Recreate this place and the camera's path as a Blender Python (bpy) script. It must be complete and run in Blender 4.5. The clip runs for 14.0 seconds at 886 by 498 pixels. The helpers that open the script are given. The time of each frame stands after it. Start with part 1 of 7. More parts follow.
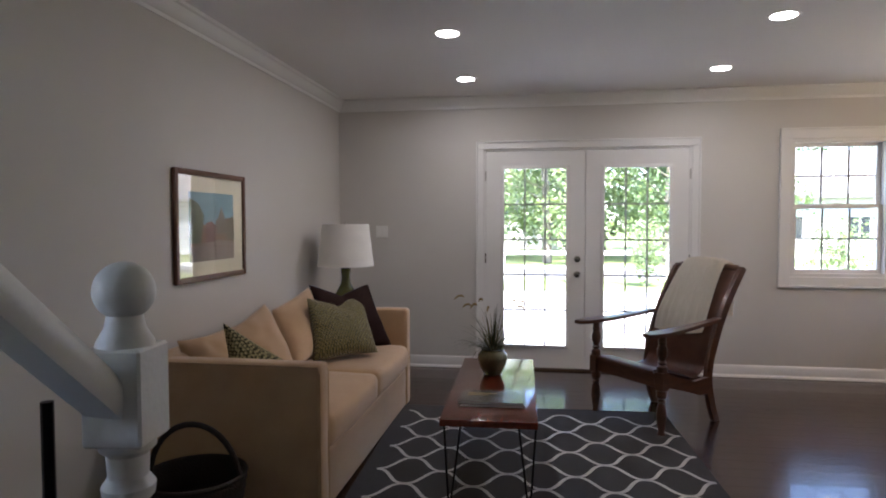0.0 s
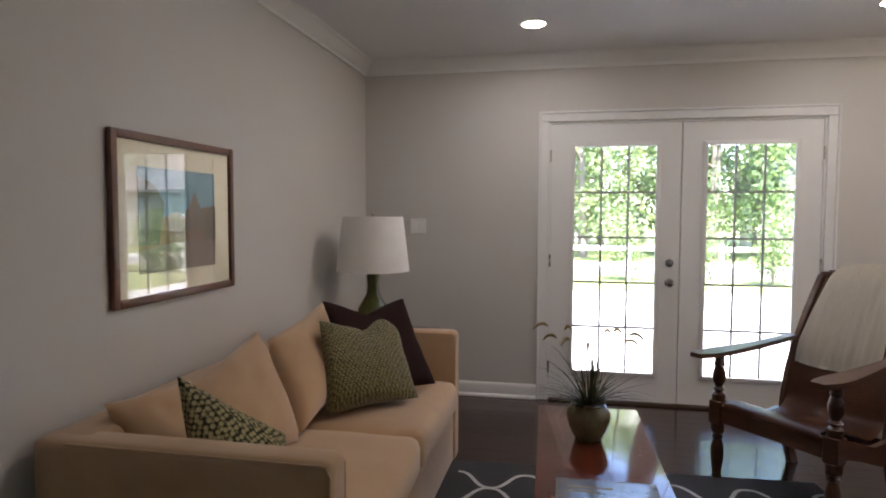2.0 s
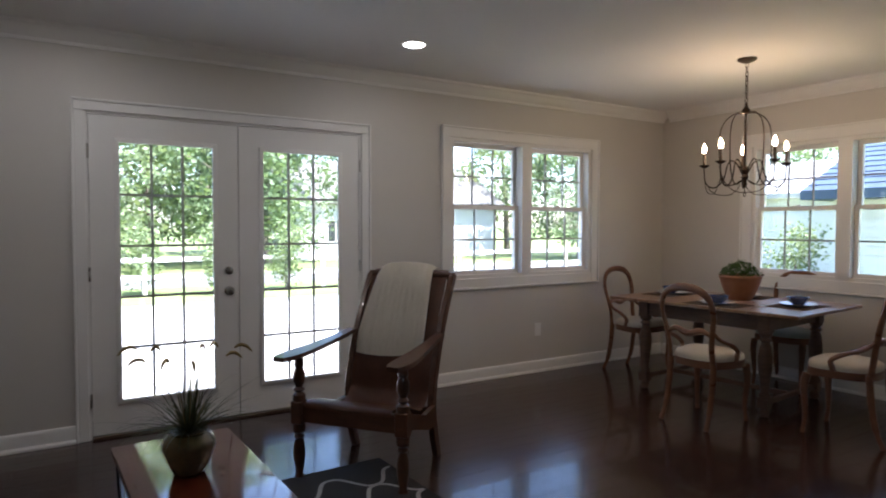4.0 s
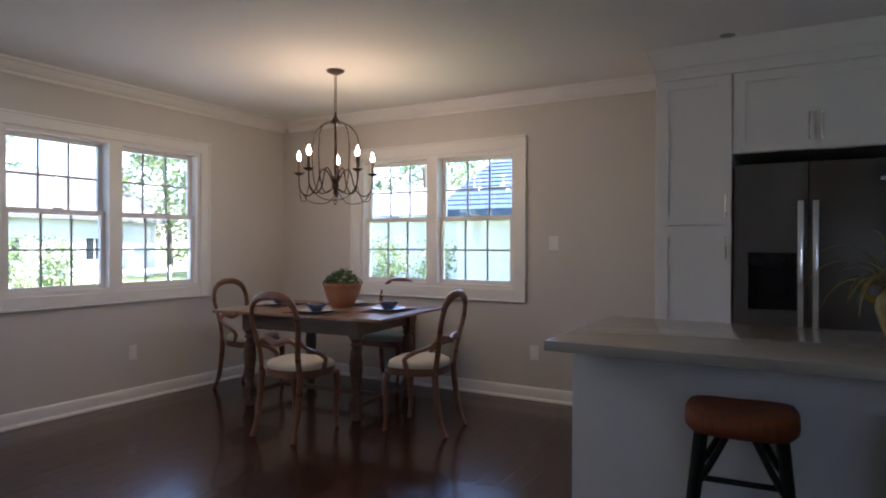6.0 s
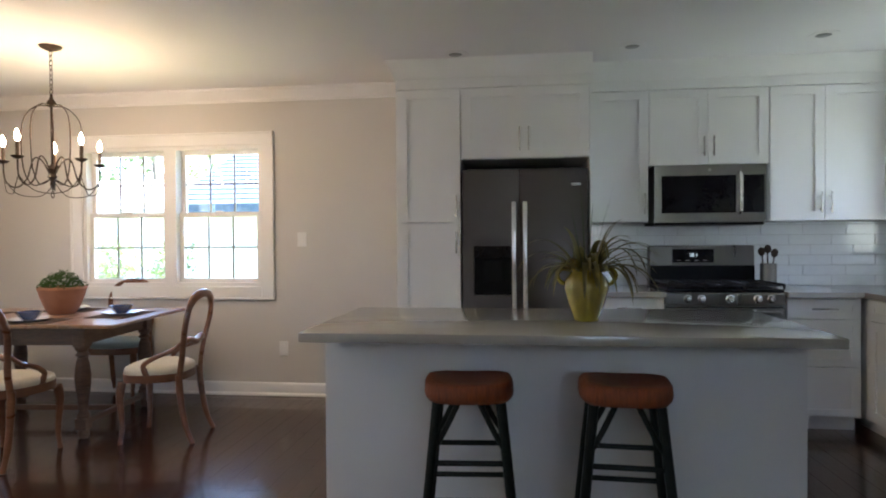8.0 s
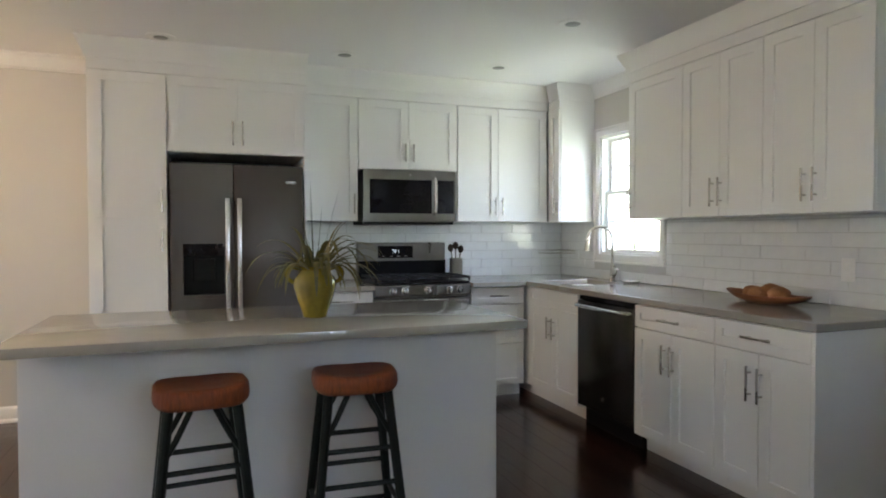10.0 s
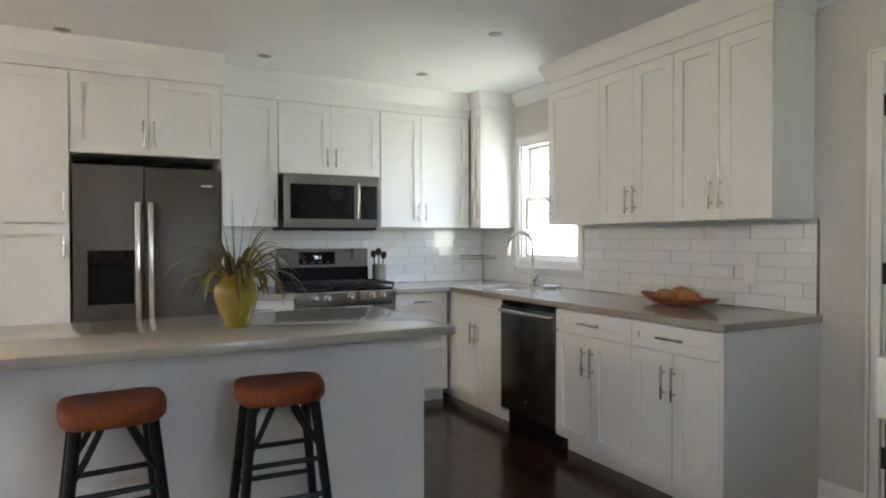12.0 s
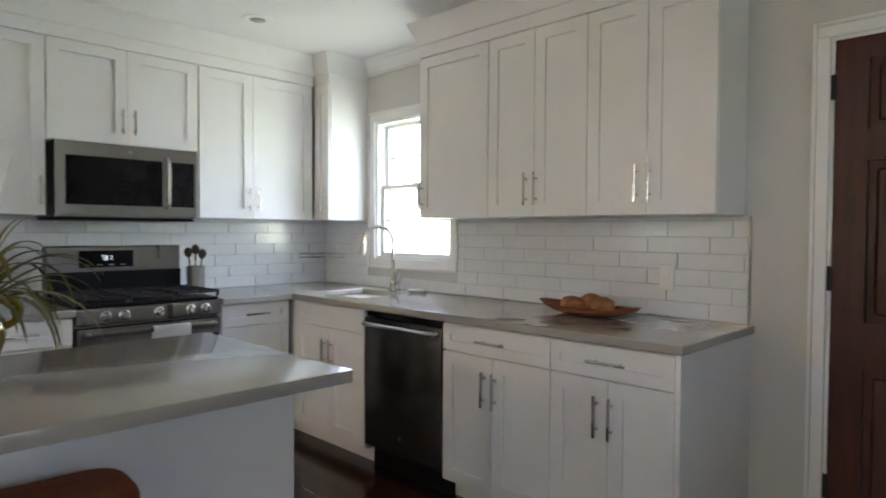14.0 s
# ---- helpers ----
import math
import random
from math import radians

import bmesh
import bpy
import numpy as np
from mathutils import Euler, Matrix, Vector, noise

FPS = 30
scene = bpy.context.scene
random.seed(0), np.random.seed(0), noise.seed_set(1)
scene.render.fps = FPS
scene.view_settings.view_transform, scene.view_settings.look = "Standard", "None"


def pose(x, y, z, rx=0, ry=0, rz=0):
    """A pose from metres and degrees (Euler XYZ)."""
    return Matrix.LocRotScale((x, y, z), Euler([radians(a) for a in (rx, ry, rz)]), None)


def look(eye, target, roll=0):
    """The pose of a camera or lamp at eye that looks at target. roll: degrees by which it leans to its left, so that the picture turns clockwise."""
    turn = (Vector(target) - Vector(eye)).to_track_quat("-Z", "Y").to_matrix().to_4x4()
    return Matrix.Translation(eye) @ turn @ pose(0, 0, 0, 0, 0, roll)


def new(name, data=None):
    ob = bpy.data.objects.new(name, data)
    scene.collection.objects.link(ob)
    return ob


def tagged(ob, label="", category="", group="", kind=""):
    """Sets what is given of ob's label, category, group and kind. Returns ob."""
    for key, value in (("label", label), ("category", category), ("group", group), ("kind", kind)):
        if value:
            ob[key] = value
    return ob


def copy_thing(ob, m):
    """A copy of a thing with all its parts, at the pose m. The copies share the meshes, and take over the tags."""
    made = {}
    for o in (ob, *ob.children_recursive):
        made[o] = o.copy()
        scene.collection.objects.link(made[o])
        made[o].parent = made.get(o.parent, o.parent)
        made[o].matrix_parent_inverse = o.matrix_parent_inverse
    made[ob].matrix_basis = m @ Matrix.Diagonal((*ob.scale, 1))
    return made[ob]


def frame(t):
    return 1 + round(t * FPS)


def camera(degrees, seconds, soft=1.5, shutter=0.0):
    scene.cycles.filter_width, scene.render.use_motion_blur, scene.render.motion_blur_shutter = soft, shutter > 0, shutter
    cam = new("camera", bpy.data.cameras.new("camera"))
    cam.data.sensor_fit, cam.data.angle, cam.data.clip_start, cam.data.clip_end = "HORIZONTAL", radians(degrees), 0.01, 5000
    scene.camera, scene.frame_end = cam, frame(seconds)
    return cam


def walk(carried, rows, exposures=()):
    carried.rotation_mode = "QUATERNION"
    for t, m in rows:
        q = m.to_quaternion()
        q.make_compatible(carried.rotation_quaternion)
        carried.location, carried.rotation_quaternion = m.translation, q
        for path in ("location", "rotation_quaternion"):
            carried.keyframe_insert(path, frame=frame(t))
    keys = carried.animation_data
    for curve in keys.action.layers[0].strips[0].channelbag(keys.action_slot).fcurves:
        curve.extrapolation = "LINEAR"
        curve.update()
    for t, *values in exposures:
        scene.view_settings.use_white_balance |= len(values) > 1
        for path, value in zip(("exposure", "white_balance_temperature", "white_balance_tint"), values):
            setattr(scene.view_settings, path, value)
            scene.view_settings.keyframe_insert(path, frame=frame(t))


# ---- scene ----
cam = camera(70.3, 14.0, soft=1.9, shutter=0.15)
PATH = [
    (0, (1.953, -5.932, 1.395), (1.643, -3.958, 1.308), -0.1),
    (0.5, (1.82, -5.628, 1.371), (1.48, -3.659, 1.277), -0.1),
    (1, (1.752, -5.308, 1.381), (1.374, -3.347, 1.28), -0.2),
    (1.5, (1.635, -5.019, 1.381), (1.233, -3.063, 1.277), -0.1),
    (2, (1.558, -4.735, 1.397), (1.17, -2.777, 1.284), 0.2),
    (2.5, (1.486, -4.547, 1.385), (1.386, -2.552, 1.274), 0.4),
    (3, (1.396, -4.495, 1.4), (1.758, -2.532, 1.29), 0.6),
    (3.5, (1.225, -4.474, 1.371), (2.025, -2.645, 1.283), -0.2),
    (3.7, (1.205, -4.478, 1.368), (2.115, -2.70, 1.285), -0.1),
    (5.8, (1.904, -4.769, 1.28), (3.585, -3.685, 1.269), 0.3),
    (6, (1.881, -4.766, 1.281), (3.614, -3.768, 1.27), 0.2),
    (6.5, (1.838, -4.758, 1.279), (3.678, -3.973, 1.266), -0.1),
    (7, (1.789, -4.776, 1.284), (3.708, -4.215, 1.265), -0.3),
    (7.5, (1.765, -4.787, 1.28), (3.727, -4.404, 1.26), -0.4),
    (8, (1.739, -4.785, 1.284), (3.724, -4.541, 1.258), -0.4),
    (8.5, (1.709, -4.736, 1.297), (3.708, -4.77, 1.262), -0.3),
    (9, (1.663, -4.688, 1.309), (3.638, -4.997, 1.265), -0.2),
    (11.5, (1.637, -4.582, 1.311), (3.407, -5.511, 1.277), -0.1),
    (12, (1.671, -4.589, 1.311), (3.439, -5.524, 1.28), -0.1),
    (12.5, (1.814, -4.622, 1.313), (3.583, -5.554, 1.279), 0.0),
    (13, (2.048, -4.729, 1.332), (3.818, -5.661, 1.291), 0.1),
    (13.5, (2.299, -4.802, 1.326), (4.007, -5.84, 1.271), 0.3),
    (14, (2.596, -4.811, 1.333), (4.001, -6.234, 1.277), 0.3),
]
walk(cam, [(t, look(eye, target, roll)) for t, eye, target, roll in PATH],
     exposures=[(0.0, 3.25, 5850, 18), (2.0, 3.3, 6150, 18), (3.5, 2.5, 5900, 15), (5.8, 2.65, 5600, 18), (6.5, 2.85, 5500, 20), (7.5, 3.5, 5750, 16), (9.0, 4.15, 6100, 12), (11.5, 4.57, 6450, 13), (12.5, 4.62, 6350, 14), (14.0, 4.38, 6250, 15)])

# ---- light ----
SUN_AZ, SUN_EL = 285.0, 66.0          # degrees: compass-like angle of the sun's place from +x, and its height
world = bpy.data.worlds.new("sky_world")
scene.world = world
world.use_nodes = True
wn = world.node_tree.nodes
sky = wn.new("ShaderNodeTexSky")
sky.sky_type, sky.sun_disc = "NISHITA", False
sky.sun_elevation, sky.sun_rotation = radians(SUN_EL), radians(90 - SUN_AZ)
wn["Background"].inputs["Strength"].default_value = 0.15
world.node_tree.links.new(sky.outputs["Color"], wn["Background"].inputs["Color"])
sun_data = bpy.data.lights.new("sun", "SUN")
sun_data.energy, sun_data.angle, sun_data.color = 5.0, radians(0.6), (1.0, 0.95, 0.87)
sun_place = Vector((math.cos(radians(SUN_AZ)) * math.cos(radians(SUN_EL)),
                    math.sin(radians(SUN_AZ)) * math.cos(radians(SUN_EL)), math.sin(radians(SUN_EL))))
sun_ob = new("sun", sun_data)
sun_ob.matrix_world = look(sun_place * 30, (0, 0, 0))

# daylight that falls in through the window above the sink
sink_data = bpy.data.lights.new("sink_window_daylight", "AREA")
sink_data.shape, sink_data.size, sink_data.size_y, sink_data.energy, sink_data.color = "RECTANGLE", 0.60, 0.80, 0.42, (0.90, 0.96, 1.0)
sink_light = new("sink_window_daylight", sink_data)
sink_light.matrix_world = look((5.78, -7.725 - 0.20, 1.63), (5.78, -5.0, 1.55))


# fill lamp at an assumed, unseen stair window, added to brighten the island's west face
stair_data = bpy.data.lights.new("assumed_window_fill", "AREA")
stair_data.shape, stair_data.size, stair_data.size_y, stair_data.energy, stair_data.color = "RECTANGLE", 0.90, 0.95, 0.34, (0.95, 0.98, 1.0)
stair_light = new("assumed_window_fill", stair_data)
stair_light.matrix_world = look((-0.20, -5.85, 1.78), (3.0, -5.6, 1.2))


def point_lamp(name, place, watts, colour, radius):
    data = bpy.data.lights.new(name, "POINT")
    data.energy, data.color, data.shadow_soft_size = watts, colour, radius
    ob = new(name, data)
    ob.location = place
    return ob


# ---- materials ----
def material(name, colour, rough=0.6, metal=0.0, second=None, scale=6.0, fine=60.0, bump=0.1, spread=0.12,
             stretch=(1, 1, 1), coat=0.0, vary=0.0, sheen=0.0, spec=0.5):
    """A node material: a base colour that wanders at two scales, uneven gloss and a fine bump."""
    m = bpy.data.materials.new(name)
    m.use_nodes = True
    nt = m.node_tree
    n, l = nt.nodes, nt.links
    b = n["Principled BSDF"]
    tc = n.new("ShaderNodeTexCoord")
    mp = n.new("ShaderNodeMapping")
    mp.inputs["Scale"].default_value = stretch
    l.new(tc.outputs["Object"], mp.inputs["Vector"])
    big, small = n.new("ShaderNodeTexNoise"), n.new("ShaderNodeTexNoise")
    big.inputs["Scale"].default_value, small.inputs["Scale"].default_value = scale, fine
    big.inputs["Detail"].default_value, small.inputs["Detail"].default_value = 3, 4
    l.new(mp.outputs[0], big.inputs["Vector"]), l.new(mp.outputs[0], small.inputs["Vector"])
    add = n.new("ShaderNodeMath")
    add.operation = "ADD"
    half = n.new("ShaderNodeMath")
    half.operation = "MULTIPLY"
    half.inputs[1].default_value = 0.5
    l.new(small.outputs["Fac"], half.inputs[0])
    l.new(big.outputs["Fac"], add.inputs[0]), l.new(half.outputs[0], add.inputs[1])
    last = add
    if vary:
        info, mul, more = n.new("ShaderNodeObjectInfo"), n.new("ShaderNodeMath"), n.new("ShaderNodeMath")
        mul.operation, more.operation = "MULTIPLY_ADD", "ADD"
        mul.inputs[1].default_value, mul.inputs[2].default_value = vary, -vary / 2
        l.new(info.outputs["Random"], mul.inputs[0])
        l.new(mul.outputs[0], more.inputs[0]), l.new(add.outputs[0], more.inputs[1])
        last = more
    ramp = n.new("ShaderNodeValToRGB")
    second = second or tuple(c * (1 - spread) for c in colour)
    ramp.color_ramp.elements[0].position, ramp.color_ramp.elements[1].position = 0.45, 1.05
    ramp.color_ramp.elements[0].color, ramp.color_ramp.elements[1].color = (*second, 1), (*colour, 1)
    l.new(last.outputs[0], ramp.inputs["Fac"])
    l.new(ramp.outputs["Color"], b.inputs["Base Color"])
    mr = n.new("ShaderNodeMapRange")
    mr.inputs["To Min"].default_value, mr.inputs["To Max"].default_value = max(rough - 0.08, 0.02), min(rough + 0.08, 1)
    l.new(big.outputs["Fac"], mr.inputs["Value"]), l.new(mr.outputs[0], b.inputs["Roughness"])
    b.inputs["Metallic"].default_value = metal
    b.inputs["Coat Weight"].default_value = coat
    b.inputs["Sheen Weight"].default_value = sheen
    b.inputs["Specular IOR Level"].default_value = spec
    if bump:
        bp = n.new("ShaderNodeBump")
        bp.inputs["Strength"].default_value, bp.inputs["Distance"].default_value = bump, 0.01
        l.new(small.outputs["Fac"], bp.inputs["Height"]), l.new(bp.outputs[0], b.inputs["Normal"])
    return m


def glow(name, colour, strength):
    m = bpy.data.materials.new(name)
    m.use_nodes = True
    b = m.node_tree.nodes["Principled BSDF"]
    b.inputs["Base Color"].default_value = (0.9, 0.9, 0.85, 1)
    b.inputs["Emission Color"].default_value, b.inputs["Emission Strength"].default_value = (*colour, 1), strength
    return m


def glass_material(name, rough=0.0, tint=(1, 1, 1)):
    m = bpy.data.materials.new(name)
    m.use_nodes = True
    b = m.node_tree.nodes["Principled BSDF"]
    b.inputs["Base Color"].default_value = (*tint, 1)
    b.inputs["Transmission Weight"].default_value, b.inputs["Roughness"].default_value = 1.0, rough
    b.inputs["IOR"].default_value = 1.45
    return m


WALL = material("greige_wall_paint", (0.60, 0.575, 0.54), 0.75, scale=1.2, fine=220, bump=0.05, spread=0.06)
CEIL = material("ceiling_paint", (0.80, 0.79, 0.78), 0.75, scale=1.0, fine=180, bump=0.05, spread=0.04)
TRIM = material("white_trim_paint", (0.78, 0.77, 0.75), 0.4, scale=3, fine=90, bump=0.03, spread=0.05)
CABINET = material("white_cabinet_paint", (0.80, 0.79, 0.77), 0.38, scale=2, fine=120, bump=0.02, spread=0.03)
FLOOR = material("espresso_plank", (0.052, 0.019, 0.012), 0.20, second=(0.018, 0.007, 0.005), scale=4, fine=26, bump=0.05,
                 stretch=(1, 9, 9), vary=0.5, coat=0.25)
GAP = material("plank_joint", (0.012, 0.008, 0.006), 0.7)
QUARTZ = material("grey_quartz", (0.36, 0.335, 0.30), 0.14, scale=9, fine=240, bump=0.0, spread=0.07, coat=0.2)
TILE = material("white_glazed_tile", (0.74, 0.75, 0.75), 0.12, scale=14, fine=30, bump=0.12, spread=0.06, vary=0.2, coat=0.3)
GROUT = material("grey_grout", (0.55, 0.55, 0.54), 0.9, fine=200)
# muntin grey: the silhouette shade against bright windows is put into the colour
GRILLE = material("backlit_grey_grille", (0.30, 0.30, 0.29), 0.5, fine=80, bump=0.03)
STEEL = material("brushed_steel", (0.28, 0.27, 0.255), 0.3, metal=1.0, scale=3, fine=160, bump=0.03, stretch=(1, 1, 0.06), spread=0.15)
SLATE = material("slate_steel", (0.095, 0.083, 0.075), 0.42, metal=0.55, scale=2, fine=160, bump=0.02, stretch=(1, 1, 0.06), spread=0.12)
DARKSTEEL = material("dark_stainless", (0.085, 0.080, 0.076), 0.24, metal=0.85, scale=2, fine=160, bump=0.02, stretch=(0.06, 1, 1), spread=0.15)
NICKEL = material("satin_nickel", (0.50, 0.48, 0.45), 0.28, metal=1.0, fine=150, bump=0.01)
BLACK = material("black_enamel", (0.006, 0.006, 0.007), 0.35, fine=90, bump=0.02, spec=0.15)
BLACKGLASS = material("black_glass", (0.008, 0.008, 0.010), 0.10, bump=0.0, spec=0.3)
IRON = material("cast_iron", (0.015, 0.015, 0.015), 0.7, fine=200, bump=0.2)
GLASS = glass_material("window_glass")
POLISHED = material("polished_steel", (0.72, 0.71, 0.69), 0.22, metal=1.0, fine=150, bump=0.01, spread=0.08)
CANDLE_W = 0.42


# ---- mesh helpers ----
def part(name, bm, mat, parent=None, label="", smooth=35):
    """Links a bmesh as one mesh object, under a thing or a part."""
    me = bpy.data.meshes.new(name)
    bmesh.ops.recalc_face_normals(bm, faces=bm.faces)
    bm.to_mesh(me)
    bm.free()
    if smooth:
        for p in me.polygons:
            p.use_smooth = True
        me.set_sharp_from_angle(angle=radians(smooth))
    me.materials.append(mat)
    ob = new(name, me)
    ob.parent = parent
    if label:
        tagged(ob, label)
    return ob


def empty(name, m, label, category, group="", kind=""):
    ob = new(name)
    ob.matrix_basis = m
    return tagged(ob, label, category, group, kind)


def box(bm, lo, hi, bevel=0.0, m=None, seg=1):
    """A block between two corners; bevel rounds its edges."""
    lo, hi = Vector(lo), Vector(hi)
    made = bmesh.ops.create_cube(bm, size=1.0, matrix=Matrix.Translation((lo + hi) / 2) @ Matrix.Diagonal((*(hi - lo), 1)))
    verts = made["verts"]
    if bevel:
        edges = list({e for v in verts for e in v.link_edges})
        verts = bmesh.ops.bevel(bm, geom=edges, offset=bevel, segments=seg, profile=0.5, affect="EDGES")["verts"]
        verts = list({v for v in verts})
    if m is not None:
        bmesh.ops.transform(bm, matrix=m, verts=verts)
    return bm


def blk(lo, hi, bevel=0.0, seg=1, m=None):
    return box(bmesh.new(), lo, hi, bevel, m, seg)


def tube(bm, pts, radii, seg=8, closed=False, flat=1.0):
    """A round bar along points; one radius or one a point."""
    pts = [Vector(p) for p in pts]
    if not isinstance(radii, (list, tuple)):
        radii = [radii] * len(pts)
    rings, side = [], None
    for i, p in enumerate(pts):
        a, b = pts[i - 1] if i or closed else p, pts[(i + 1) % len(pts)] if i + 1 < len(pts) or closed else p
        way = (b - a).normalized()
        if side is None:
            side = way.orthogonal().normalized()
        side = (side - way * side.dot(way)).normalized()
        up = way.cross(side)
        rings.append([bm.verts.new(p + radii[i] * (math.cos(k * math.tau / seg) * side + flat * math.sin(k * math.tau / seg) * up)) for k in range(seg)])
    for r, s in zip(rings, rings[1:] + ([rings[0]] if closed else [])):
        for k in range(seg):
            bm.faces.new((r[k], r[(k + 1) % seg], s[(k + 1) % seg], s[k]))
    if not closed:
        bm.faces.new(rings[0][::-1]), bm.faces.new(rings[-1])
    return bm


def lathe(bm, profile, at=(0, 0, 0), seg=24, m=None):
    """A turned shape from (radius, height) pairs."""
    rings = []
    for r, z in profile:
        rings.append([bm.verts.new(Vector(at) + Vector((r * math.cos(k * math.tau / seg), r * math.sin(k * math.tau / seg), z))) for k in range(seg)])
    for r, s in zip(rings, rings[1:]):
        for k in range(seg):
            bm.faces.new((r[k], r[(k + 1) % seg], s[(k + 1) % seg], s[k]))
    if profile[0][0] > 1e-4:
        bm.faces.new(rings[0][::-1])
    if profile[-1][0] > 1e-4:
        bm.faces.new(rings[-1])
    if m is not None:
        bmesh.ops.transform(bm, matrix=m, verts=[v for r in rings for v in r])
    return bm


def extrude(bm, outline, way, m=None):
    """A prism: a flat outline (points in space) pushed along a vector."""
    a = [bm.verts.new(p) for p in outline]
    b = [bm.verts.new(Vector(p) + Vector(way)) for p in outline]
    bm.faces.new(a[::-1]), bm.faces.new(b)
    for i in range(len(a)):
        bm.faces.new((a[i], a[(i + 1) % len(a)], b[(i + 1) % len(b)], b[i]))
    if m is not None:
        bmesh.ops.transform(bm, matrix=m, verts=a + b)
    return bm


def ring(bm, lo, hi, ilo, ihi, y0, y1, back=None):
    """A rectangular frame in x and z round a hole, of one piece, between y0 (front) and y1. back: depth of a panel that closes the hole."""
    def quad(a, b, y):
        return [bm.verts.new((x, y, z)) for x, z in ((a[0], a[1]), (b[0], a[1]), (b[0], b[1]), (a[0], b[1]))]
    of, nf, ob, nb = quad(lo, hi, y0), quad(ilo, ihi, y0), quad(lo, hi, y1), quad(ilo, ihi, y1 if back is None else back)
    for k in range(4):
        j = (k + 1) % 4
        bm.faces.new((of[k], of[j], nf[j], nf[k])), bm.faces.new((of[k], ob[k], ob[j], of[j])), bm.faces.new((nf[k], nf[j], nb[j], nb[k]))
        if back is None:
            bm.faces.new((ob[k], nb[k], nb[j], ob[j]))
    if back is not None:
        bm.faces.new(nb), bm.faces.new(ob[::-1])
    return bm


def smooth_pts(pts, n=6):
    """A soft curve through points."""
    pts, out = [Vector(p) for p in pts], []
    for i in range(len(pts) - 1):
        p0, p1, p2, p3 = pts[max(i - 1, 0)], pts[i], pts[i + 1], pts[min(i + 2, len(pts) - 1)]
        for k in range(n):
            t = k / n
            out.append(0.5 * (2 * p1 + (p2 - p0) * t + (2 * p0 - 5 * p1 + 4 * p2 - p3) * t * t + (3 * p1 - p0 - 3 * p2 + p3) * t ** 3))
    return out + [pts[-1]]


# ---- the shell of the house ----
W, D, H, TH = 6.785, 7.725, 2.56, 0.14   # width, depth and height of the room, thickness of the walls


def wall_with_holes(name, along, at, thick, span, holes, label):
    """A wall of solid blocks round its openings. along: 'x' or 'y'; holes: (start, end, sill, head)."""
    bm = bmesh.new()

    def blockf(a0, a1, z0, z1):
        if a1 - a0 > 1e-4 and z1 - z0 > 1e-4:
            lo, hi = sorted((at, at + thick))
            if along == "x":
                box(bm, (a0, lo, z0), (a1, hi, z1))
            else:
                box(bm, (lo, a0, z0), (hi, a1, z1))
    place = span[0]
    for a0, a1, z0, z1 in sorted(holes):
        blockf(place, a0, 0, H), blockf(a0, a1, 0, z0), blockf(a0, a1, z1, H)
        place = a1
    blockf(place, span[1], 0, H)
    return tagged(part(name, bm, WALL, smooth=0), label, "wall", kind="structure")


FD = (1.415, 3.28, 0.0, 2.07)                        # french doors in the north wall
W1 = (4.105, 5.735, 0.905, 2.11)                       # double window in the north wall
W2 = (-2.64, -1.02, 0.912, 2.10)                     # double window in the east wall
W3 = (5.404, 6.16, 1.14, 2.115)                       # window over the sink in the south wall
FRONT = (2.34, 3.28, 0.0, 2.12)                     # front door in the south wall
WS = (-6.35, -5.35, 1.25, 2.30)                     # assumed, unseen window over the stair in the west wall, added for the fill lamp
wall_with_holes("wall_north", "x", 0.0, TH, (-TH, W + TH), [FD, W1], "greige painted wall with french doors and window")
wall_with_holes("wall_east", "y", W, TH, (-D, 0), [W2], "greige painted wall behind dining table and fridge")
wall_with_holes("wall_south", "x", -D, -TH, (-TH, W + TH), [W3, FRONT], "greige painted kitchen and entry wall")
wall_with_holes("wall_west", "y", 0.0, -TH, (-D, 0), [WS], "greige painted wall behind the sofa")
tagged(part("ceiling", blk((-TH, -D - TH, H), (W + TH, TH, H + 0.15)), CEIL, smooth=0), "smooth white painted ceiling", "ceiling", kind="structure")
floor = tagged(part("floor", blk((-TH, -D - TH, -0.20), (W + TH, TH, -0.006)), GAP, smooth=0), "dark espresso hardwood plank floor", "floor", kind="structure")

# unseen roof over the house, added with eaves to keep direct sun out
ROOF = material("grey_shingle", (0.16, 0.155, 0.15), 0.9, fine=40, bump=0.4)
bm = bmesh.new()
extrude(bm, [(-0.7, -D - 0.75, H + 0.16), (-0.7, 0.75, H + 0.16), (-0.7, -D / 2, H + 2.0)], (W + 1.4, 0, 0))
tagged(part("roof", bm, ROOF, smooth=0), "unseen grey shingle roof added to keep the sun out", "roof", kind="structure")


def crown(name, a, b, inward):
    """Crown moulding between two points along a wall; inward points into the room."""
    a, b, n = Vector((*a, H)), Vector((*b, H)), Vector((*inward, 0))
    prof = [(0.0, -0.105), (0.012, -0.105), (0.016, -0.085), (0.03, -0.075), (0.05, -0.05), (0.066, -0.024), (0.08, -0.016), (0.084, 0.0), (0.0, 0.0)]
    pts = [a + n * (o + 0.001) + Vector((0, 0, z - 0.001)) for o, z in prof]
    return tagged(part(name, extrude(bmesh.new(), pts, b - a), TRIM, smooth=25), "white painted crown moulding", "moulding", kind="structure")


crown("crown_north", (0, 0), (W, 0), (0, -1))
crown("crown_west", (0, -D), (0, 0), (1, 0))
crown("crown_east", (W, -3.86), (W, -0.09), (-1, 0))
crown("crown_south", (0.09, -D), (3.59, -D), (0, 1))
crown("crown_sink", (5.36, -D), (6.24, -D), (0, 1))


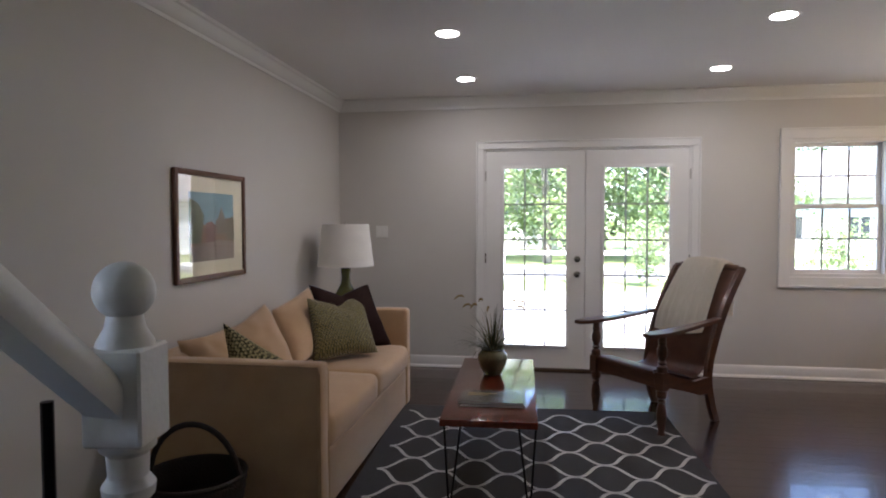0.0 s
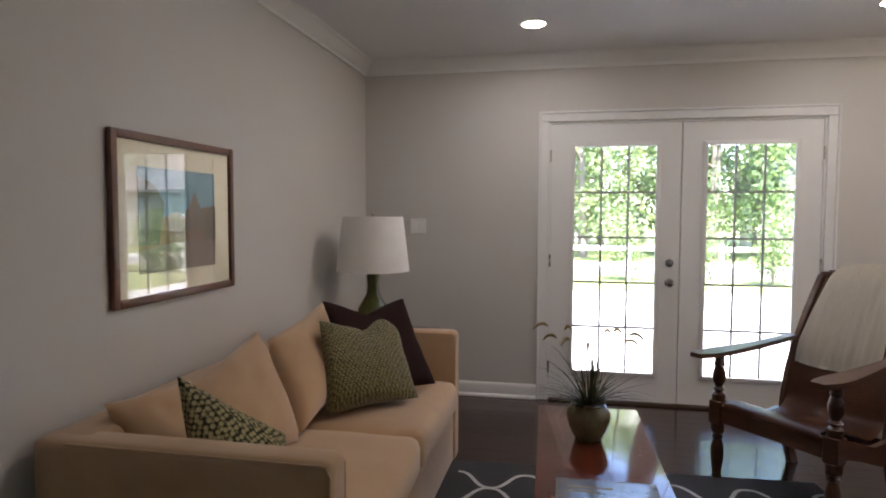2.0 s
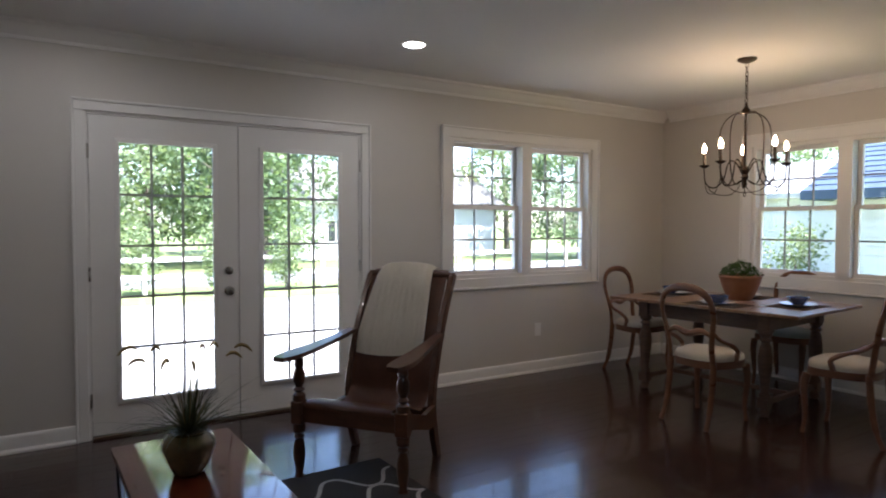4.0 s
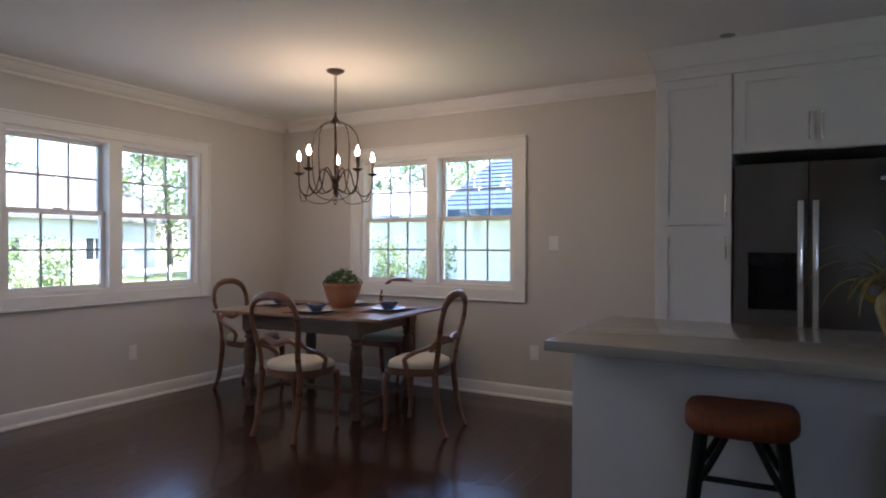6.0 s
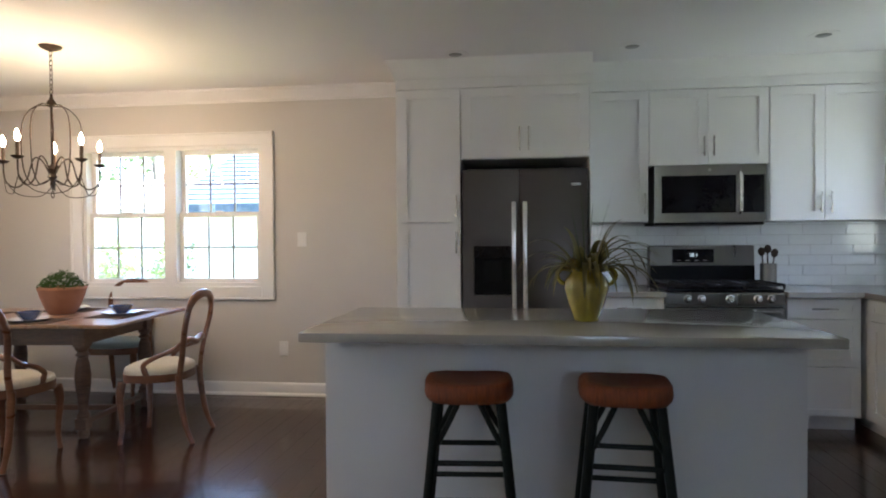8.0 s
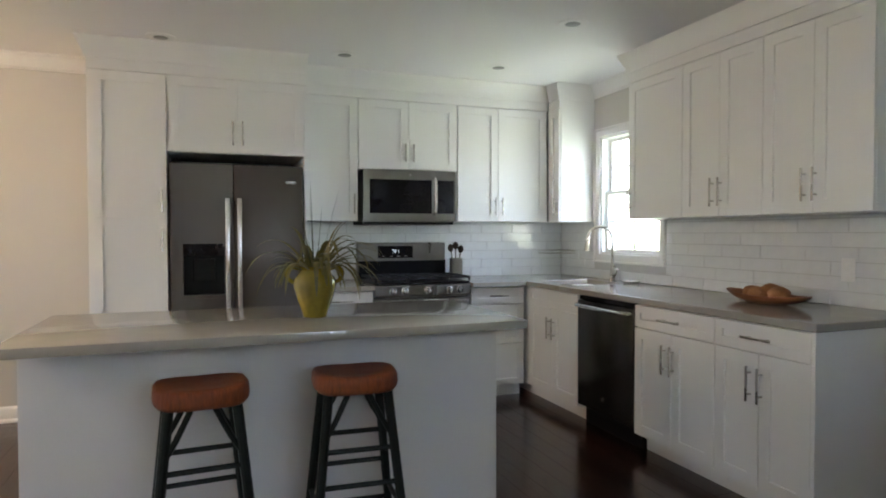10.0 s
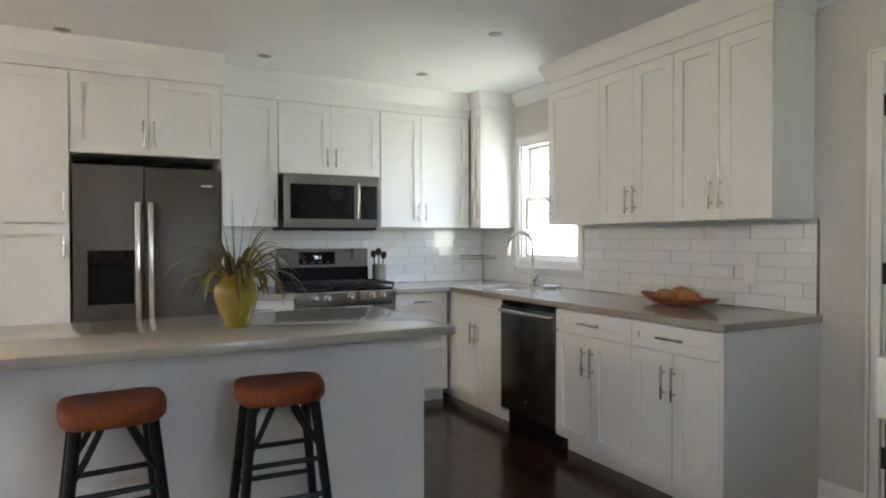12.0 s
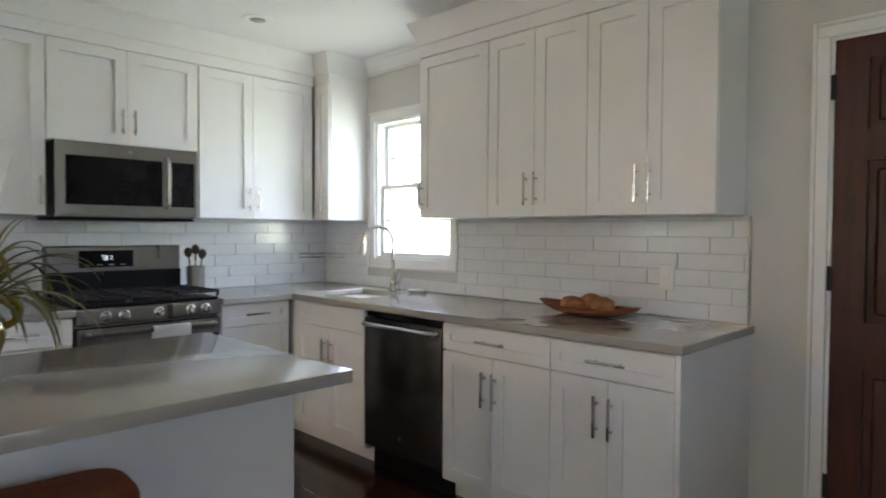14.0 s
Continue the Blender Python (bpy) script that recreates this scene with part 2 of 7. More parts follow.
def baseboard(name, a, b, inward):
    a, b, n = Vector((*a, 0)), Vector((*b, 0)), Vector((*inward, 0))
    prof = [(0, 0), (0.030, 0), (0.030, 0.012), (0.022, 0.022), (0.016, 0.026), (0.016, 0.088), (0.010, 0.104), (0.004, 0.110), (0, 0.110)]
    pts = [a + n * (o + 0.001) + Vector((0, 0, z)) for o, z in prof]
    return tagged(part(name, extrude(bmesh.new(), pts, b - a), TRIM, smooth=25), "white painted baseboard with shoe moulding", "baseboard", kind="structure")


baseboard("baseboard_north_west", (0, 0), (1.338, 0), (0, -1))
baseboard("baseboard_north_east", (3.355, 0), (W, 0), (0, -1))
baseboard("baseboard_east", (W, -3.90), (W, -0.035), (-1, 0))
baseboard("baseboard_west", (0, -5.0), (0, -0.035), (1, 0))
baseboard("baseboard_south", (3.345, -D), (3.562, -D), (0, 1))


def casing(name, plane, at, sign, a0, a1, z0, z1, width, label, sill=False):
    """Flat casing with a raised outer bead round an opening. plane: 'y' or 'x', the wall's axis; sign points into the room."""
    bm = bmesh.new()

    def strip(u0, u1, v0, v1, d):
        lo, hi = sorted((at, at + sign * d))
        if plane == "y":
            box(bm, (u0, lo, v0), (u1, hi, v1), 0.003)
        else:
            box(bm, (lo, u0, v0), (hi, u1, v1), 0.003)
    bead = 0.016
    low = z0 - (width if sill else 0)
    strip(a0 - width + bead, a0, low, z1, 0.016), strip(a1, a1 + width - bead, low, z1, 0.016)
    strip(a0 - width + bead, a1 + width - bead, z1 + 0.0005, z1 + width - bead, 0.016)
    strip(a0 - width, a0 - width + bead, low, z1 + width, 0.026), strip(a1 + width - bead, a1 + width, low, z1 + width, 0.026)
    strip(a0 - width + bead, a1 + width - bead, z1 + width - bead, z1 + width, 0.026)
    if sill:
        strip(a0 + 0.0005, a1 - 0.0005, z0 - width + bead, z0, 0.016)
        strip(a0 - width + bead, a1 + width - bead, z0 - width - 0.001, z0 - width + bead - 0.001, 0.026)
    return tagged(part(name, bm, TRIM, smooth=0), label, "trim", kind="structure")


def placed(plane, at, sign):
    """A frame for things in a wall: local x along the wall, local y out of the room, z up."""
    if plane == "y":
        return Matrix.Translation((0, at, 0)) @ Matrix.Diagonal((1, -sign, 1, 1))
    return Matrix.Translation((at, 0, 0)) @ Matrix(((0, -sign, 0, 0), (1, 0, 0, 0), (0, 0, 1, 0), (0, 0, 0, 1)))


def in_wall(bm, f):
    bmesh.ops.transform(bm, matrix=f, verts=bm.verts)
    return bm


def sash_window(name, plane, at, sign, a0, a1, z0, z1, halves, label, cols=3, fr=0.03, r=0.034):
    """A double-hung window, one or two units, with muntins between the panes. Depth runs outwards from the wall's face."""
    f = placed(plane, at, sign)
    thing = empty(name, Matrix(), label, "window", kind="structure")
    mull = 0.11 if halves == 2 else 0.0
    bm = bmesh.new()
    box(bm, (a0 - 0.001, 0.004, z0 - 0.001), (a0 + fr, TH - 0.002, z1 + 0.001)), box(bm, (a1 - fr, 0.004, z0), (a1 + 0.001, TH - 0.002, z1))
    box(bm, (a0 + fr, 0.004, z1 - fr), (a1 - fr, TH - 0.002, z1)), box(bm, (a0 + fr, 0.004, z0), (a1 - fr, TH - 0.002, z0 + fr))
    mid = (a0 + a1) / 2
    if halves == 2:
        box(bm, (mid - mull / 2, -0.014, z0 + fr), (mid + mull / 2, TH - 0.002, z1 - fr))
    part("window_frame", in_wall(bm, f), TRIM, thing, smooth=0)
    spans = [(a0 + fr, a1 - fr)] if halves == 1 else [(a0 + fr, mid - mull / 2), (mid + mull / 2, a1 - fr)]
    zm = (z0 + z1) / 2 + 0.015
    for s0, s1 in spans:
        for low, high, deep in ((z0 + fr, zm + 0.02, 0.045), (zm - 0.02, z1 - fr, 0.085)):
            bm = bmesh.new()
            ring(bm, (s0, low), (s1, high), (s0 + r, low + r), (s1 - r, high - r), deep, deep + 0.034)
            sash = part("sash", in_wall(bm, f), TRIM, thing, smooth=0)
            glass_box = (s0 + r - 0.004, s1 - r + 0.004, low + r - 0.004, high - r + 0.004)
            bm = blk((glass_box[0], deep + 0.014, glass_box[2]), (glass_box[1], deep + 0.019, glass_box[3]))
            g = part("pane", in_wall(bm, f), GLASS, sash, "clear window glass", smooth=0)
            g.visible_shadow = False
            gx0, gx1, gz0, gz1 = s0 + r, s1 - r, low + r, high - r
            for k in range(1, cols):
                x = gx0 + (gx1 - gx0) * k / cols
                part("muntin", in_wall(blk((x - 0.0075, deep + 0.011, gz0), (x + 0.0075, deep + 0.024, gz1)), f), GRILLE, sash, smooth=0)
            z = (gz0 + gz1) / 2
            part("muntin", in_wall(blk((gx0, deep + 0.010, z - 0.0075), (gx1, deep + 0.025, z + 0.0075)), f), GRILLE, sash, smooth=0)
        part("sash_lock", in_wall(blk(((s0 + s1) / 2 - 0.03, 0.03, zm + 0.018), ((s0 + s1) / 2 + 0.03, 0.06, zm + 0.032), 0.004), f), TRIM, thing)
    return thing


casing("casing_north_window", "y", 0.0, -1, W1[0], W1[1], W1[2], W1[3], 0.095, "white window casing with raised bead", sill=True)
casing("casing_east_window", "x", W, -1, W2[0], W2[1], W2[2], W2[3], 0.108, "white window casing with raised bead", sill=True)
casing("casing_sink_window", "y", -D, 1, W3[0], W3[1], W3[2], W3[3], 0.072, "white window casing above the sink", sill=True)
sash_window("window_1", "y", 0.0, -1, *W1, 2, "white double-hung double window with muntins")
sash_window("window_2", "x", W, -1, *W2, 2, "white double-hung double window beside the dining table")
sash_window("window_3", "y", -D, 1, *W3, 1, "white double-hung window above the sink", cols=2, fr=0.014, r=0.026)
# unseen window, added so that light reaches the west-facing kitchen sides
casing("casing_assumed_window", "x", 0.0, 1, *WS, 0.09, "white window casing over the stair", sill=True)
sash_window("window_4", "x", 0.0, 1, *WS, 1, "white double-hung window over the stair")

# french doors
casing("casing_french_door", "y", 0.0, -1, FD[0], FD[1], 0.0, FD[3], 0.075, "white painted door casing")
bm = bmesh.new()
box(bm, (FD[0] - 0.001, 0.003, 0), (FD[0] + 0.016, TH, FD[3])), box(bm, (FD[1] - 0.016, 0.003, 0), (FD[1] + 0.001, TH, FD[3]))
box(bm, (FD[0] + 0.016, 0.003, FD[3] - 0.016), (FD[1] - 0.016, TH, FD[3]))
box(bm, (FD[0] + 0.0165, 0.053, 0), (FD[0] + 0.042, 0.075, FD[3] - 0.017)), box(bm, (FD[1] - 0.042, 0.053, 0), (FD[1] - 0.0165, 0.075, FD[3] - 0.017))
box(bm, (FD[0] + 0.0425, 0.053, FD[3] - 0.045), (FD[1] - 0.0425, 0.075, FD[3] - 0.017))
tagged(part("door_jamb", bm, TRIM, smooth=0), "white painted door jamb", "trim", kind="structure")
tagged(part("threshold", blk((FD[0] + 0.016, -0.02, -0.005), (FD[1] - 0.016, TH, 0.018), 0.004), material("bronze_threshold", (0.10, 0.07, 0.05), 0.4, metal=0.7)),
       "dark bronze door threshold", "threshold", kind="structure")


def french_door(name, x0, x1, knob_x, hinge_x, label):
    door = empty(name, Matrix(), label, "door", kind="structure")
    mid = (x0 + x1) / 2
    gx0, gx1, gz0, gz1 = mid - 0.285, mid + 0.285, 0.235, 1.885
    bm = bmesh.new()
    y0, y1 = 0.006, 0.05
    ring(bm, (x0, 0.022), (x1, 2.05), (gx0 - 0.02, gz0 - 0.02), (gx1 + 0.02, gz1 + 0.02), y0, y1)
    part("slab", bm, TRIM, door, smooth=0)
    bm = bmesh.new()
    b = 0.03
    ring(bm, (gx0 - b, gz0 - b), (gx1 + b, gz1 + b), (gx0, gz0), (gx1, gz1), -0.008, 0.02)
    bmesh.ops.bevel(bm, geom=bm.edges[:], offset=0.004, segments=1, affect="EDGES")
    part("glass_frame", bm, TRIM, door, "white raised frame round the glass")
    g = part("pane", blk((gx0 - 0.004, 0.022, gz0 - 0.004), (gx1 + 0.004, 0.030, gz1 + 0.004)), GLASS, door, "clear door glass", smooth=0)
    g.visible_shadow = False
    for k in (1, 2):
        x = gx0 + (gx1 - gx0) * k / 3
        part("muntin", blk((x - 0.0075, 0.018, gz0), (x + 0.0075, 0.034, gz1)), GRILLE, door, smooth=0)
    for k in range(1, 5):
        z = gz0 + (gz1 - gz0) * k / 5
        part("muntin", blk((gx0, 0.017, z - 0.0075), (gx1, 0.035, z + 0.0075)), GRILLE, door, smooth=0)
    for z in (0.25, 1.05, 1.82):
        bm = tube(bmesh.new(), [(hinge_x, -0.004, z - 0.045), (hinge_x, -0.004, z + 0.045)], 0.007)
        part("hinge", bm, NICKEL, door, "satin nickel hinge")
    if knob_x:
        turn = pose(0, 0, 0, 90, 0, 0)
        bm = lathe(bmesh.new(), [(0.001, -0.001), (0.032, 0.0), (0.032, 0.006), (0.014, 0.012), (0.011, 0.03), (0.022, 0.038), (0.029, 0.052), (0.024, 0.066), (0.001, 0.07)], m=turn)
        bmesh.ops.translate(bm, verts=bm.verts, vec=(knob_x, 0.006, 0.905))
        part("knob", bm, NICKEL, door, "satin nickel door knob")
        bm = lathe(bmesh.new(), [(0.001, -0.001), (0.03, 0.0), (0.028, 0.012), (0.013, 0.014), (0.012, 0.028), (0.001, 0.03)], m=turn)
        bmesh.ops.translate(bm, verts=bm.verts, vec=(knob_x, 0.006, 1.045))
        part("deadbolt", bm, NICKEL, door, "satin nickel deadbolt turn")
    return door


MEET = (FD[0] + FD[1]) / 2
french_door("door_1", FD[0] + 0.019, MEET - 0.003, MEET - 0.07, FD[0] + 0.014, "closed white french door with fifteen panes")
door2 = french_door("door_2", MEET + 0.003, FD[1] - 0.019, 0, FD[1] - 0.014, "closed white fifteen-pane french door without a knob")
part("astragal", blk((MEET - 0.012, 0.051, 0.022), (MEET + 0.022, 0.062, 2.05)), TRIM, door2)


# ---- kitchen ----
def shaker(name, x0, x1, z0, z1, y, parent, rail=0.062, mat=None, label=""):
    """A shaker door or drawer front: a frame round a recessed panel. Local y is the face, looking towards -y."""
    bm = bmesh.new()
    g = 0.0018
    x0, x1, z0, z1 = x0 + g, x1 - g, z0 + g, z1 - g
    ring(bm, (x0, z0), (x1, z1), (x0 + rail, z0 + rail), (x1 - rail, z1 - rail), y - 0.020, y - 0.0005, back=y - 0.010)
    bmesh.ops.bevel(bm, geom=[e for e in bm.edges if e.is_manifold and e.calc_face_angle(0) > 1], offset=0.0015, segments=1, affect="EDGES")
    return part(name, bm, mat or CABINET, parent, label, smooth=0)


def bar_handle(parent, x, y, z, length, upright=True):
    """A round bar pull on two posts."""
    bm = bmesh.new()
    h, out = length / 2, y - 0.020
    way = Vector((0, 0, 1)) if upright else Vector((1, 0, 0))
    c = Vector((x, out - 0.030, z))
    tube(bm, [c - way * h, c + way * h], 0.006, 10)
    for s in (-1, 1):
        p = c + way * (s * h * 0.62)
        tube(bm, [p, p + Vector((0, 0.031, 0))], 0.005, 8)
    return part("handle", bm, NICKEL, parent, "satin nickel bar handle")


EAST = Matrix.Translation((W, 0, 0)) @ pose(0, 0, 0, 0, 0, -90)     # local x runs south along the east wall, local -y into the room
SOUTH = Matrix.Translation((0, -D, 0)) @ pose(0, 0, 0, 0, 0, 180)   # local x runs west along the south wall


def cabinet(label, m, x0, x1, z0, z1, depth, fronts, toe=0.0, cap=0.0, group="kitchen cabinets", name="wall_cabinet"):
    """A cabinet unit against a wall. fronts: (kind, a0, a1, b0, b1, handle) as x and z spans; handle: (x, z, length, upright) or None."""
    thing = empty(name, m, label, "cabinet", group)
    bm = bmesh.new()
    box(bm, (x0, -depth, z0 + toe), (x1, -0.002, z1))
    if toe:
        box(bm, (x0 + 0.001, -depth + 0.075, 0.0), (x1 - 0.001, -0.002, toe))
    part("body", bm, CABINET, thing, smooth=0)
    for kind, a0, a1, b0, b1, handle in fronts:
        f = shaker(kind, a0, a1, b0, b1, -depth, thing, rail=0.045 if kind == "drawer_front" else 0.062)
        if handle:
            bar_handle(f, handle[0], -depth, handle[1], handle[2], handle[3])
    return thing


def cab_crown(m, name, path):
    """Cabinet crown along a run of local points; it leans outwards towards the ceiling."""
    prof = [(0.0, -0.13), (0.010, -0.13), (0.014, -0.10), (0.028, -0.075), (0.046, -0.035), (0.056, -0.012), (0.058, -0.001), (0.0, -0.001)]
    bm = bmesh.new()
    pts = [Vector((*p, H)) for p in path]
    rows = []
    for i, p in enumerate(pts):
        ways = [(pts[j + 1] - pts[j]).normalized() for j in (i - 1, i) if 0 <= j < len(pts) - 1]
        outs = [Vector((w.y, -w.x, 0)) for w in ways]
        o = outs[0] if len(outs) == 1 else (outs[0] + outs[1]) / (1 + outs[0].dot(outs[1]))
        rows.append([bm.verts.new(p + o * d + Vector((0, 0, z))) for d, z in prof])
    n = len(prof)
    for r, s in zip(rows, rows[1:]):
        for k in range(n):
            bm.faces.new((r[k], r[(k + 1) % n], s[(k + 1) % n], s[k]))
    bm.faces.new(rows[0]), bm.faces.new(rows[-1][::-1])
    bmesh.ops.transform(bm, matrix=m, verts=bm.verts)
    return tagged(part(name, bm, CABINET, smooth=25), "white crown moulding on top of the cabinets", "moulding", kind="structure")


E = lambda y: -y            # a world y on the east wall as local x
S = lambda x: -x            # a world x on the south wall as local x
UB, UT, CT = 1.41, 2.355, 2.44      # underside of the wall cabinets, top of their doors, top of their bodies
PD = 0.602                  # depth of the tall units
# pantry
P0, P1, F1 = 3.905, 4.368, 5.262
cabinet("tall white shaker pantry cabinet beside the fridge", EAST, P0, P1, 0, CT, PD,
        [("door", P0 + 0.02, P1, 1.415, UT, (P1 - 0.03, 1.527, 0.15, True)), ("door", P0 + 0.02, P1, 0.12, 1.405, (P1 - 0.03, 1.273, 0.15, True))],
        toe=0.1, name="pantry_cabinet")
pm = (P1 + F1) / 2
cabinet("white shaker cabinet over the fridge", EAST, P1 + 0.001, F1, 1.857, CT, PD,
        [("door", P1 + 0.01, pm, 1.860, UT, (pm - 0.032, 1.99, 0.165, True)), ("door", pm, F1 - 0.005, 1.860, UT, (pm + 0.032, 1.99, 0.165, True))])
tagged(part("fridge_panel", in_wall(blk((F1 + 0.001, -PD, 0), (F1 + 0.02, -0.002, CT)), EAST), CABINET, smooth=0),
       "white end panel beside the fridge", "panel", kind="structure")
ME0, ME1, EC = 5.705, 6.53, 7.375          # spans of the cabinet above the microwave and of the one beside it
mm = (ME0 + ME1) / 2
cabinet("narrow white shaker wall cabinet beside the microwave", EAST, F1 + 0.021, ME0, UB, CT, 0.335,
        [("door", F1 + 0.04, ME0, UB, UT, (ME0 - 0.03, 1.54, 0.15, True))])
cabinet("white shaker cabinet above the microwave", EAST, ME0 + 0.001, ME1, 1.812, CT, 0.335,
        [("door", ME0 + 0.005, mm, 1.815, UT, (mm - 0.033, 1.945, 0.14, True)), ("door", mm, ME1 - 0.003, 1.815, UT, (mm + 0.033, 1.945, 0.14, True))])
cabinet("white shaker wall cabinet beside the range", EAST, ME1 + 0.001, EC, UB, CT, 0.335,
        [("door", ME1 + 0.005, 6.90, UB, UT, (6.868, 1.535, 0.15, True)), ("door", 6.90, EC - 0.02, UB, UT, (6.932, 1.535, 0.15, True))])
# corner wall cabinet on the south wall, its end looking at the window
CX = 6.256
cabinet("white shaker corner wall cabinet beside the sink window", SOUTH, S(6.785) + 0.003, S(CX), UB, CT, 0.325,
        [("door", S(6.425), S(CX + 0.003), UB, UT, (S(CX + 0.035), 1.535, 0.14, True))])
R0, R1 = 5.345, 3.60
cabinet("wide white shaker wall cabinet beside the sink window", SOUTH, S(R0), S(4.811), UB, CT, 0.311,
        [("door", S(R0), S(4.811), UB, UT, (S(R0) + 0.028, 1.54, 0.155, True))])
for a, b in ((4.810, 4.202), (4.201, R1)):
    c = (a + b) / 2
    cabinet("white shaker double wall cabinet above the counter", SOUTH, S(a), S(b), UB, CT, 0.311,
            [("door", S(a), S(c), UB, UT, (S(c) - 0.044, 1.55, 0.165, True)), ("door", S(c), S(b), UB, UT, (S(c) + 0.018, 1.55, 0.165, True))])
cab_crown(EAST, "crown_tall_units", [(P0, -0.01), (P0, -PD - 0.02), (F1 + 0.02, -PD - 0.02)])
cab_crown(EAST, "crown_wall_units", [(F1 + 0.022, -0.357), (EC, -0.357)])
cab_crown(SOUTH, "crown_corner_unit", [(S(6.42), -0.347), (S(CX), -0.347), (S(CX), -0.01)])
cab_crown(SOUTH, "crown_sink_units", [(S(R0), -0.01), (S(R0), -0.333), (S(R1), -0.333), (S(R1), -0.01)])
for m, n, a0, a1, d, z in ((EAST, "fascia_tall", P0, F1 + 0.02, PD + 0.018, 0), (EAST, "fascia_wall", F1 + 0.022, EC, 0.354, 0),
                           (SOUTH, "fascia_corner", S(6.42), S(CX), 0.344, 0), (SOUTH, "fascia_sink", S(R0), S(R1), 0.330, 0)):
    tagged(part(n, in_wall(blk((a0 + 0.001, -d, UT + 0.003), (a1 - 0.001, -0.003, H - 0.002)), m), CABINET, smooth=0),
           "white fascia board above the cabinet doors", "fascia", kind="structure")

# base cabinets
BD, BT, WT = 0.695, 0.891, 0.930          # depth and height of the base units, top of the worktop
cabinet("white shaker base cabinet between fridge and range", EAST, F1 + 0.021, 5.752, 0, BT, 0.625,
        [("drawer_front", F1 + 0.03, 5.748, 0.755, 0.885, (5.515, 0.82, 0.16, False)), ("door", F1 + 0.03, 5.748, 0.11, 0.75, (5.72, 0.64, 0.15, True))], toe=0.1, name="base_cabinet")
cabinet("white shaker base cabinet with drawers beside the range", EAST, 6.528, 7.00, 0, BT, 0.625,
        [("drawer_front", 6.535, 6.985, 0.755, 0.885, (6.76, 0.82, 0.16, False)), ("drawer_front", 6.535, 6.985, 0.44, 0.75, None), ("drawer_front", 6.535, 6.985, 0.11, 0.435, None)],
        toe=0.1, name="base_cabinet")
cabinet("white shaker sink base cabinet with false drawer front", SOUTH, S(6.783), S(5.382), 0, BT, BD,
        [("drawer_front", S(6.08), S(5.384), 0.755, 0.885, None),
         ("door", S(6.08), S(5.73), 0.11, 0.75, (S(5.73) - 0.036, 0.604, 0.16, True)), ("door", S(5.73), S(5.384), 0.11, 0.75, (S(5.73) + 0.036, 0.604, 0.16, True))], toe=0.1, name="base_cabinet")
for a, b in ((4.764, 4.128), (4.127, 3.585)):
    c = (a + b) / 2
    cabinet("white shaker base cabinet with drawer and two doors", SOUTH, S(a), S(b), 0, BT, BD,
            [("drawer_front", S(a), S(b), 0.755, 0.885, (S(c), 0.82, 0.17, False)), ("door", S(a), S(c), 0.11, 0.75, (S(c) - 0.046, 0.604, 0.165, True)),
             ("door", S(c), S(b), 0.11, 0.75, (S(c) + 0.018, 0.604, 0.165, True))], toe=0.1, name="base_cabinet")
tagged(part("end_panel", in_wall(blk((S(3.584), -BD - 0.02, 0), (S(3.565), -0.002, BT)), SOUTH), CABINET, smooth=0),
       "white end panel of the base cabinets", "panel", kind="structure")

# worktops
bm = bmesh.new()
SX, SY = (5.60, 6.10), (-D + 0.17, -D + 0.58)      # sink cut-out
WF, WX = -D + 0.732, W - 0.685                     # front edges of the two runs
box(bm, (SX[1], -D + 0.003, BT + 0.002), (W - 0.003, WF, WT), 0.004), box(bm, (3.55, -D + 0.003, BT + 0.002), (SX[0], WF, WT), 0.004)
box(bm, (SX[0], -D + 0.003, BT + 0.002), (SX[1], SY[0], WT)), box(bm, (SX[0], SY[1], BT + 0.002), (SX[1], WF, WT))
box(bm, (WX, WF + 0.0005, BT + 0.002), (W - 0.003, -6.526, WT), 0.004)
tagged(part("worktop", bm, QUARTZ, smooth=0), "grey quartz kitchen worktop along the sink wall", "worktop", group="worktops")
tagged(part("worktop", blk((WX, -5.754, BT + 0.002), (W - 0.003, -F1 - 0.022, WT), 0.004), QUARTZ, smooth=0),
       "short grey quartz worktop between fridge and range", "worktop", group="worktops")

# undermount sink
sink = empty("kitchen_sink", Matrix(), "stainless steel undermount kitchen sink set in the worktop", "sink")
bm = bmesh.new()
z0 = 0.71
for lo, hi in (((SX[0] - 0.01, SY[0] - 0.01, z0 - 0.004), (SX[1] + 0.01, SY[1] + 0.01, z0)), ((SX[0] - 0.01, SY[0] - 0.01, z0), (SX[0], SY[1] + 0.01, BT + 0.001)),
               ((SX[1], SY[0] - 0.01, z0), (SX[1] + 0.01, SY[1] + 0.01, BT + 0.001)), ((SX[0], SY[0] - 0.01, z0), (SX[1], SY[0], BT + 0.001)), ((SX[0], SY[1], z0), (SX[1], SY[1] + 0.01, BT + 0.001))):
    box(bm, lo, hi)
part("basin", bm, STEEL, sink, smooth=0)
part("drain", lathe(bmesh.new(), [(0.001, 0), (0.045, 0), (0.04, 0.004), (0.001, 0.003)], at=(5.85, -D + 0.36, z0)), NICKEL, sink)

